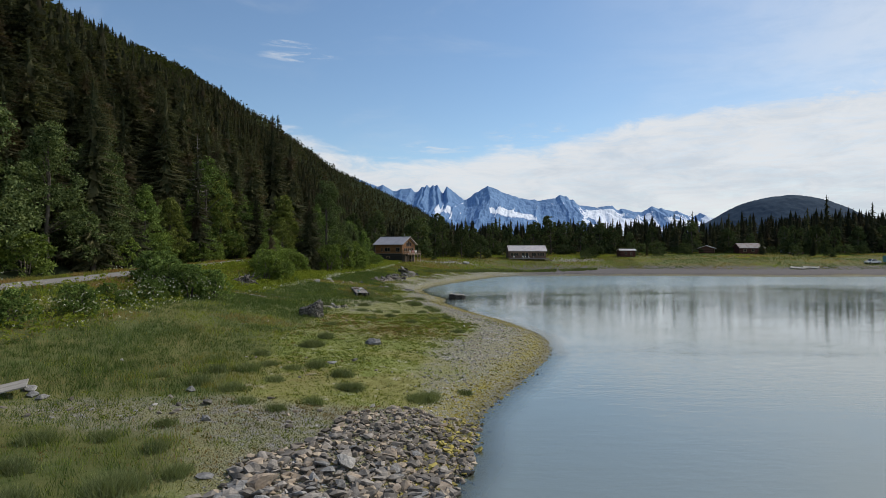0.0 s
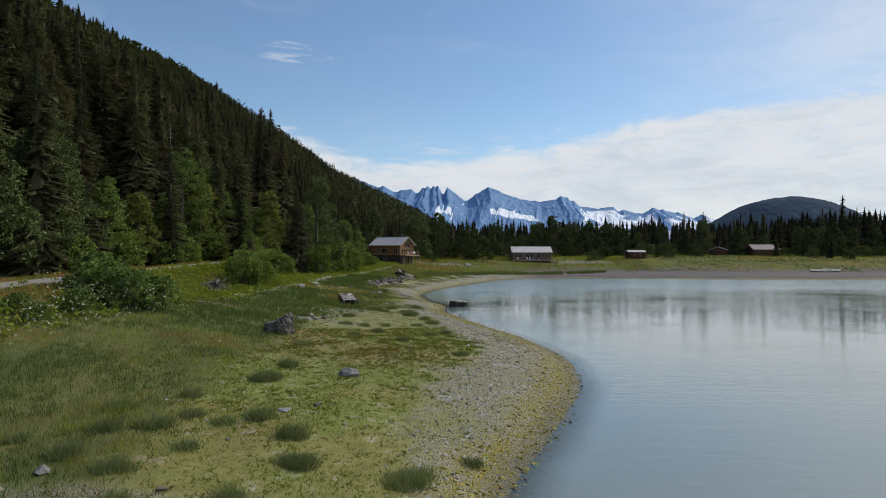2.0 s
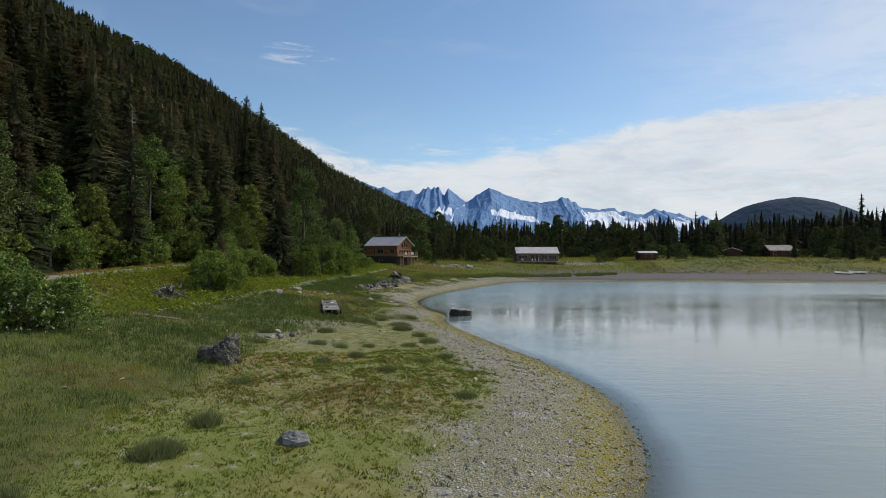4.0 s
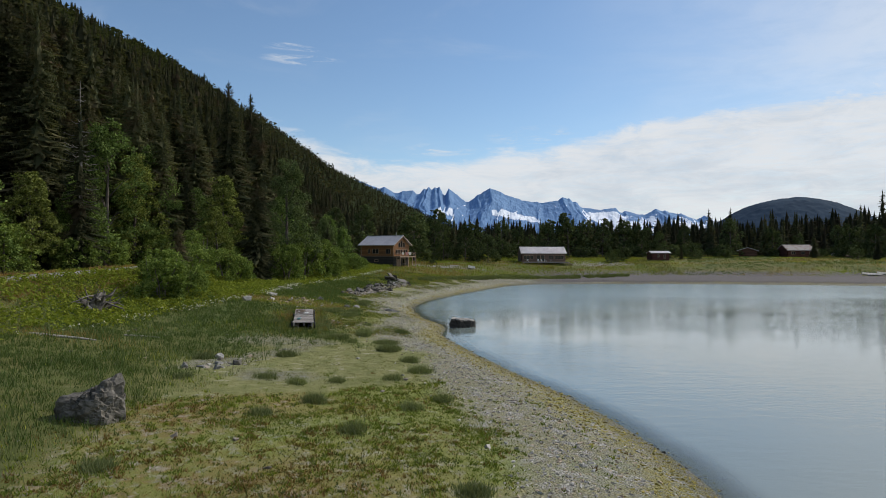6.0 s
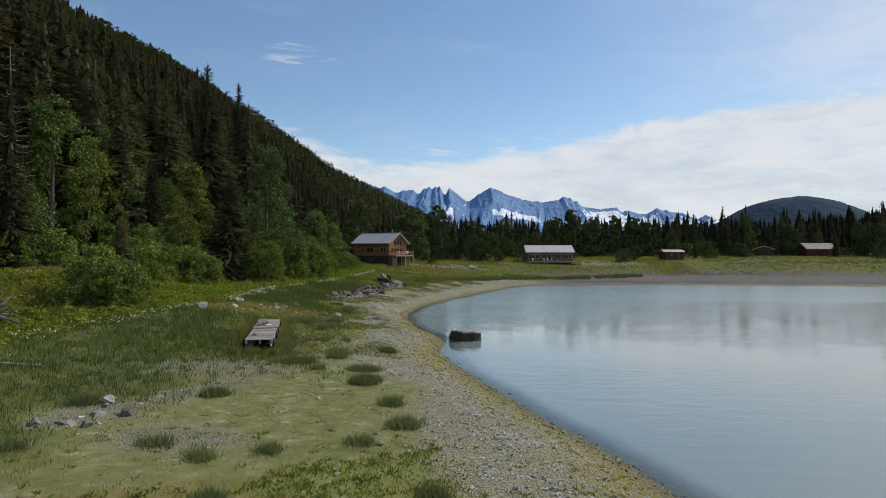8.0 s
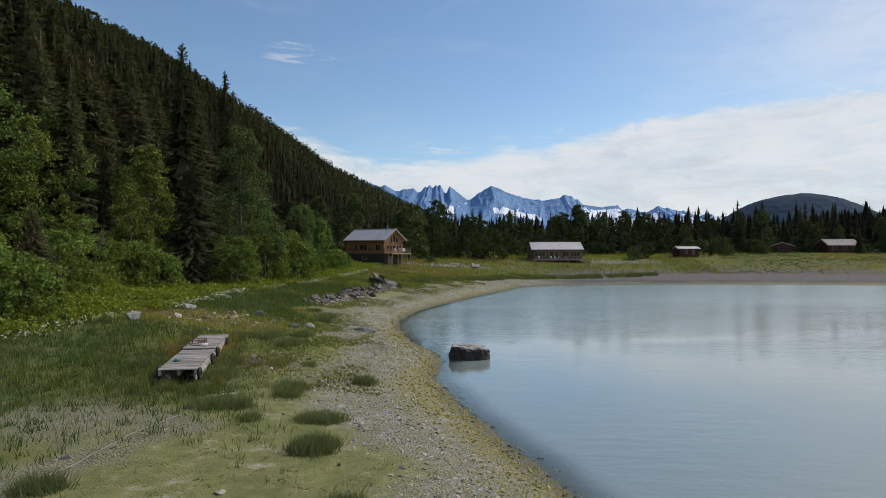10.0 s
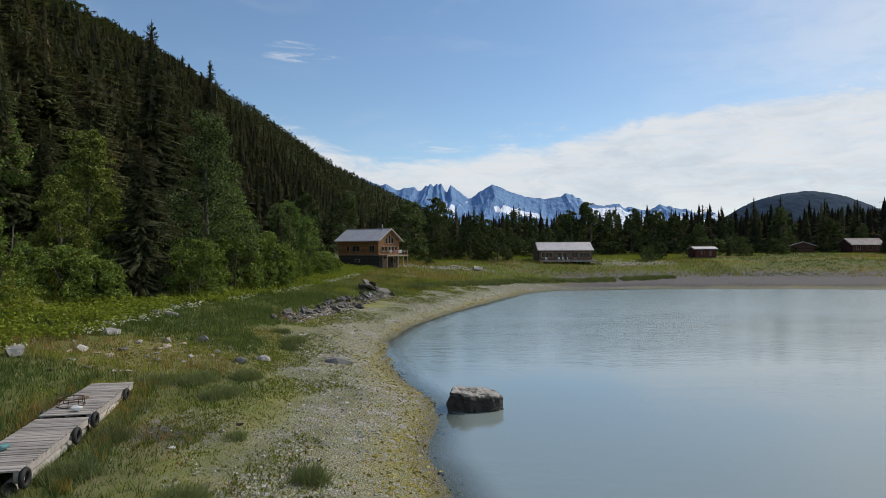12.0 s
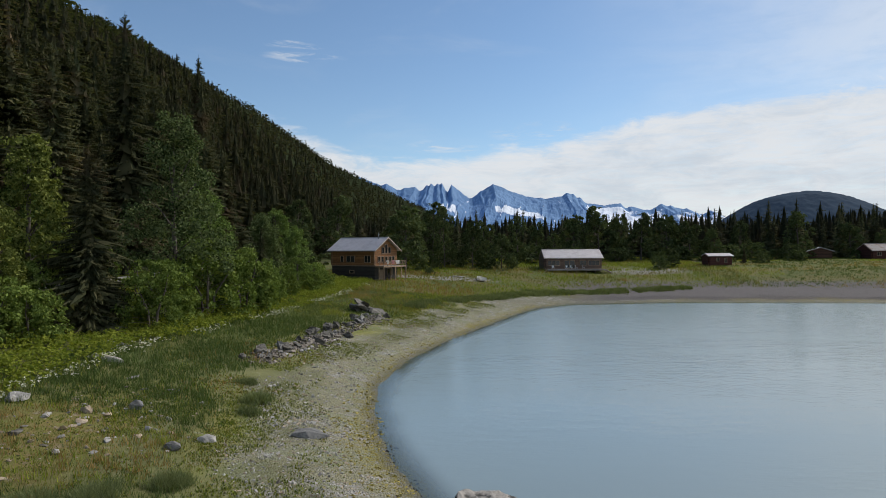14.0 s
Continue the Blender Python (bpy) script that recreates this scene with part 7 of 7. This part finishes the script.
SEDGE = {"large": [sedge_mesh(i, 3.1, 1.7, 0.52, 2600) for i in range(3)], "middle": [sedge_mesh(10 + i, 1.5, 1.1, 0.5, 1000) for i in range(3)], "small": [sedge_mesh(20 + i, 0.7, 0.6, 0.42, 520) for i in range(3)]}
CLUMPS = (("large", -10.6, 96.2), ("large", -9.4, 97.6), ("large", -12.0, 95.2), ("middle", -9.6, 107.5), ("large", -10.4, 110.0), ("large", -11.4, 113.5), ("large", -0.7, 30.4), ("middle", -12.5, 33.2), ("middle", -13.6, 36.0), ("middle", -11.6, 38.4), ("middle", -12.4, 30.6), ("small", -6.0, 27.8), ("middle", -5.6, 33.2), ("small", -14.8, 31.5), ("middle", -10.9, 33.8), ("small", -9.0, 31.6), ("large", -10.2, 17.6), ("middle", -11.8, 16.4), ("middle", -13.4, 18.6), ("middle", -8.3, 16.4), ("middle", -14.2, 21.0), ("small", 1.1, 32.6), ("middle", -8.4, 19), ("small", -12.3, 21.7), ("small", -10.1, 20.9), ("small", -10.9, 23.5), ("small", -7.3, 26.2), ("small", -9.0, 27), ("large", -9.7, 42.2),
          ("middle", -8.9, 45.3), ("small", -8.7, 34.4), ("middle", -7.4, 35.4), ("large", -4.4, 30.6), ("middle", -10.3, 29.4), ("large", -4.0, 76.2), ("small", -10.2, 35.3), ("small", 1.2, 51.2), ("small", -5.5, 60.9),
          ("small", -6.9, 63.9), ("small", -8.8, 64.8), ("small", -5.1, 64.8), ("small", -1.0, 60.4), ("middle", -5.3, 60.6), ("middle", -8.2, 80.6), ("middle", -6.1, 82.9), ("large", -8.7, 94.3), ("middle", -1.7, 71.6),
          ("middle", -0.9, 68.3), ("large", -3.7, 79.4), ("middle", -7.5, 80.9), ("middle", -8.7, 80.2), ("middle", -3.3, 86.2), ("small", -6.5, 79), ("large", -9.9, 85.6), ("middle", -10.0, 83.0), ("middle", -10.6, 88.6), ("middle", -14.5, 86.8),
          ("small", -2.4, 66), ("small", 0.3, 62), ("middle", -6.2, 84), ("small", -7.0, 58), ("small", -3.0, 56.5), ("small", -9.6, 51.5), ("small", -12.5, 63.5), ("middle", -13.5, 69), ("middle", -9.5, 72), ("small", -6.8, 89.5),
          ("large", -4.0, 158), ("large", 2.5, 168), ("large", 5.5, 173), ("large", 9, 178), ("large", 12.5, 183), ("large", 16, 187), ("large", 20, 191), ("large", 24, 193.5), ("large", 28, 195), ("large", 32, 197), ("large", 36, 198), ("large", 41, 200),
          ("large", 45, 201), ("large", -1.0, 164), ("large", 18, 190), ("large", 7.5, 177))
for i, (size, x, y) in enumerate(CLUMPS):
    ob = tagged(new("sedge_clump", SEDGE[size][i % 3]), size + " grey-green sedge clump on the shore turf", "sedge", "sedge clumps on the shore")
    ob.matrix_world = upright(x, y, (0.9 if y < 150 else 1.5) + 0.25 * G.random(), 0.4 * G.normal())

# ---- loose stones ----
def stone_variants(n, points, seed):
    out = []
    for i in range(n):
        bm = hull(seed + i, points, 1.0, 0.8, 0.5)
        bmesh.ops.triangulate(bm, faces=bm.faces[:])
        bm.verts.index_update()
        out.append((np.array([v.co[:] for v in bm.verts]), np.array([[v.index for v in f.verts] for f in bm.faces])))
        bm.free()
    return out


def stone_field(name, label, x, y, size, sink, variants, mats, idx_of):
    """Many stones joined into one mesh."""
    vs, fs, mi, base = [], [], [], 0
    z = height(x, y)
    pick = G.integers(len(variants), size=len(x))
    for k, (vv, ff) in enumerate(variants):
        sel = np.where(pick == k)[0]
        if not len(sel):
            continue
        a = G.random(len(sel)) * 6.283
        t = G.normal(size=len(sel)) * 0.25
        c, s = np.cos(a)[:, None], np.sin(a)[:, None]
        p = vv[None] * size[sel][:, None, None] * np.stack([np.ones(len(sel)), 0.7 + 0.5 * G.random(len(sel)), 0.7 + 0.6 * G.random(len(sel))], 1)[:, None, :]
        pz = p[..., 2] + p[..., 0] * t[:, None]
        q = np.stack([p[..., 0] * c - p[..., 1] * s + x[sel][:, None], p[..., 0] * s + p[..., 1] * c + y[sel][:, None], pz + (z[sel] + sink * size[sel])[:, None]], -1)
        vs.append(q.reshape(-1, 3))
        fs.append((ff[None] + (np.arange(len(sel)) * len(vv))[:, None, None] + base).reshape(-1, 3))
        mi.append(np.repeat(idx_of[sel], len(ff)))
        base += len(sel) * len(vv)
    me = mesh_from(name, np.concatenate(vs), np.concatenate(fs), mats, False, np.concatenate(mi))
    ob = tagged(new(name, me), label, "stones", kind="stuff")
    return ob


def island_stone(name, dark, light, rough=0.85):
    m, k = material(name, rough, 0, 0.3)
    isl = k.n.new("ShaderNodeNewGeometry").outputs["Random Per Island"]
    n = k.noise(14, 5, 0.65, k.pos)
    col = k.mix(isl, dark, light)
    k.put(k.b.inputs["Base Color"], k.mix(1.0, col, k.mix(n, (0.65,) * 3, (1.3,) * 3), "MULTIPLY"))
    k.put(k.b.inputs["Normal"], k.bump(n, 0.4, 0.02))
    return m


M_PEBBLE = island_stone("pebbles", (0.215, 0.208, 0.196), (0.53, 0.512, 0.476))
M_PEBBLETAN = island_stone("tan_pebbles", (0.28, 0.22, 0.16), (0.52, 0.43, 0.32))
M_WEEDSTONE = island_stone("weedy_pebbles", (0.18, 0.145, 0.032), (0.46, 0.385, 0.095), 0.7)
M_WETSTONE = island_stone("wet_stones", (0.025, 0.025, 0.022), (0.08, 0.078, 0.068), 0.45)
M_BANKSMALL = island_stone("bank_stones", (0.088, 0.077, 0.063), (0.31, 0.272, 0.228))
M_BANK = blotchy("broken_bank_stone", (0.12, 0.108, 0.094), (0.31, 0.282, 0.248), 2.0, 16, 0.85, 0.4, 0.02, vary=0.45)
small_v, big_v = stone_variants(10, 9, 900), stone_variants(12, 15, 950)


x, y, d = scatter(64000, -16, 11, 12, 110, beach_keep)
weedy = G.random(len(x)) < (1 - smooth(1.0, 4.0, d + 2 * fbm(x * 0.25, y * 0.25, 3, 8)))
idx = np.where((d < 0.12) & (G.random(len(x)) < 0.5), 3, np.where(weedy, 2, np.where(G.random(len(x)) < 0.25, 1, 0)))
stone_field("beach_pebbles", "grey and weed-yellow pebbles along the water's edge", x, y, (0.034 + 0.085 * G.random(len(x)) ** 2.2) * np.interp(y, (20, 50, 80), (1.25, 1.0, 1.0)), 0.15, small_v, [M_PEBBLE, M_PEBBLETAN, M_WEEDSTONE, M_WETSTONE], idx)
x, y, d = scatter(24000, -16, 20, 106, 182, lambda x, y, d: beach_keep(x, y, d) * np.interp(y, (106, 135, 182), (1, 0.8, 0.5)))
idx = np.where(G.random(len(x)) < (1 - smooth(0.4, 2.4, d)), 2, np.where(G.random(len(x)) < 0.25, 1, 0))
stone_field("far_pebbles", "grey pebbles on the upper bay beach", x, y, 0.05 + 0.12 * G.random(len(x)) ** 2.5, 0.15, small_v, [M_PEBBLE, M_PEBBLETAN, M_WEEDSTONE], idx)
x, y, d = scatter(8000, -22, 2, 14, 110, lambda x, y, d: (d > 4) * (0.03 + 0.97 * np.clip(0.9 * stony_strip(x, y) + np.exp(-((x + 9) / 9) ** 2 - ((y - 25.5) / 2.0) ** 2) + np.exp(-((x + 8.6) / 1.8) ** 2 - ((y - 90) / 2.4) ** 2)
                                                         + np.exp(-((x + 15) / 2.5) ** 2 - ((y - 103) / 5) ** 2) + np.exp(-((x + 12.3) / 2) ** 2 - ((y - 67) / 1.6) ** 2), 0, 1)))
stone_field("turf_stones", "scattered grey stones in the turf", x, y, 0.04 + 0.20 * G.random(len(x)) ** 3.5, 0.05, big_v, [M_BANKSMALL, M_PEBBLETAN, M_PEBBLE], G.choice(3, len(x), p=(0.65, 0.1, 0.25)))
x, y, d = scatter(420, -22, -8, 94, 112, lambda x, y, d: np.exp(-((x + 15.5) / 3.6) ** 2 - ((y - 102.5) / 4.5) ** 2))
stone_field("meadow_stones", "pale rounded stones in the dry shore grass", x, y, 0.07 + 0.20 * G.random(len(x)) ** 2.5, 0.1, big_v, [M_PEBBLE, M_PEBBLETAN], (G.random(len(x)) < 0.45).astype(int))
f = G.random(1500)
x, y = -13.0 + 5.6 * f + G.normal(size=1500) * 0.55, 120 + 27.5 * f + G.normal(size=1500) * 0.6
stone_field("bank_rubble", "broken grey rubble between the bank rocks", x, y, 0.08 + 0.24 * G.random(1500) ** 2, 0.2, big_v, [M_BANKSMALL, M_PEBBLE], (G.random(1500) < 0.12).astype(int))
x, y, d = scatter(900, -4, 14, 14, 118, lambda x, y, d: (d < -0.3) * np.exp(d / 3.0) * 0.8)
stone_field("shallow_stones", "dark wet stones breaking the shallow water", x, y, 0.10 + 0.14 * G.random(len(x)) ** 2, 0.0, small_v, [M_WETSTONE], np.zeros(len(x), int))


# the bank of broken stones by the water: the nearest ones singly, the rest joined
def stone_bank():
    x, y = -10.5 + 13 * G.random(12500), 11 + 18.5 * G.random(12500)
    d = shore_distance(x, y)
    edge_ = 4.6 + 2.4 * smooth(27.5, 20.0, y) + 1.6 * fbm(x * 0.5, y * 0.5, 3, 44)
    ok = (d > -0.3) & (d < edge_) & (y < 28.0 + 1.4 * fbm(x * 0.6, y * 0.6, 3, 61)) & (y > 12.2 + 2.2 * fbm(x * 0.4, y * 0.4, 3, 62))
    x, y, d = x[ok], y[ok], d[ok]
    size = (0.065 + 0.28 * G.random(len(x)) ** 3.2) * np.interp(y, (14, 21, 28), (1.15, 1.0, 0.75))
    order = np.argsort(-size)
    x, y, size, d = x[order], y[order], size[order], d[order]
    z = height(x, y)
    meshes = []
    for k, (vv, ff) in enumerate(big_v):
        meshes.append([mesh_from("stone", vv, ff, m, False) for m in (M_BANK, M_BANK, M_ROCK, M_TAN)])
    n = 300
    for i in range(min(n, len(x))):
        ob = new("stone", meshes[i % 12][0 if i % 9 else 3] if i % 4 else meshes[i % 12][2])
        ob.parent = ground
        ob.matrix_world = Matrix.LocRotScale((x[i], y[i], z[i] + 0.22 * size[i] + 0.05 * G.random()), Euler((0.3 * G.normal(), 0.3 * G.normal(), 6.283 * G.random())), (size[i], size[i] * (0.7 + 0.4 * G.random()), size[i] * (0.55 + 0.45 * G.random())))
    wet = np.where((d[n:] < 1.3) & (G.random(len(x) - n) < np.interp(y[n:], (19, 26.5), (0.0, 0.4))), 2, np.where(G.random(len(x) - n) < 0.2, 1, 0))
    stone_field("bank_stones", "heaped angular grey and tan stones by the water", x[n:], y[n:], size[n:] * 0.85, 0.25, big_v, [M_BANKSMALL, M_PEBBLETAN, M_WEEDSTONE], wet)


stone_bank()
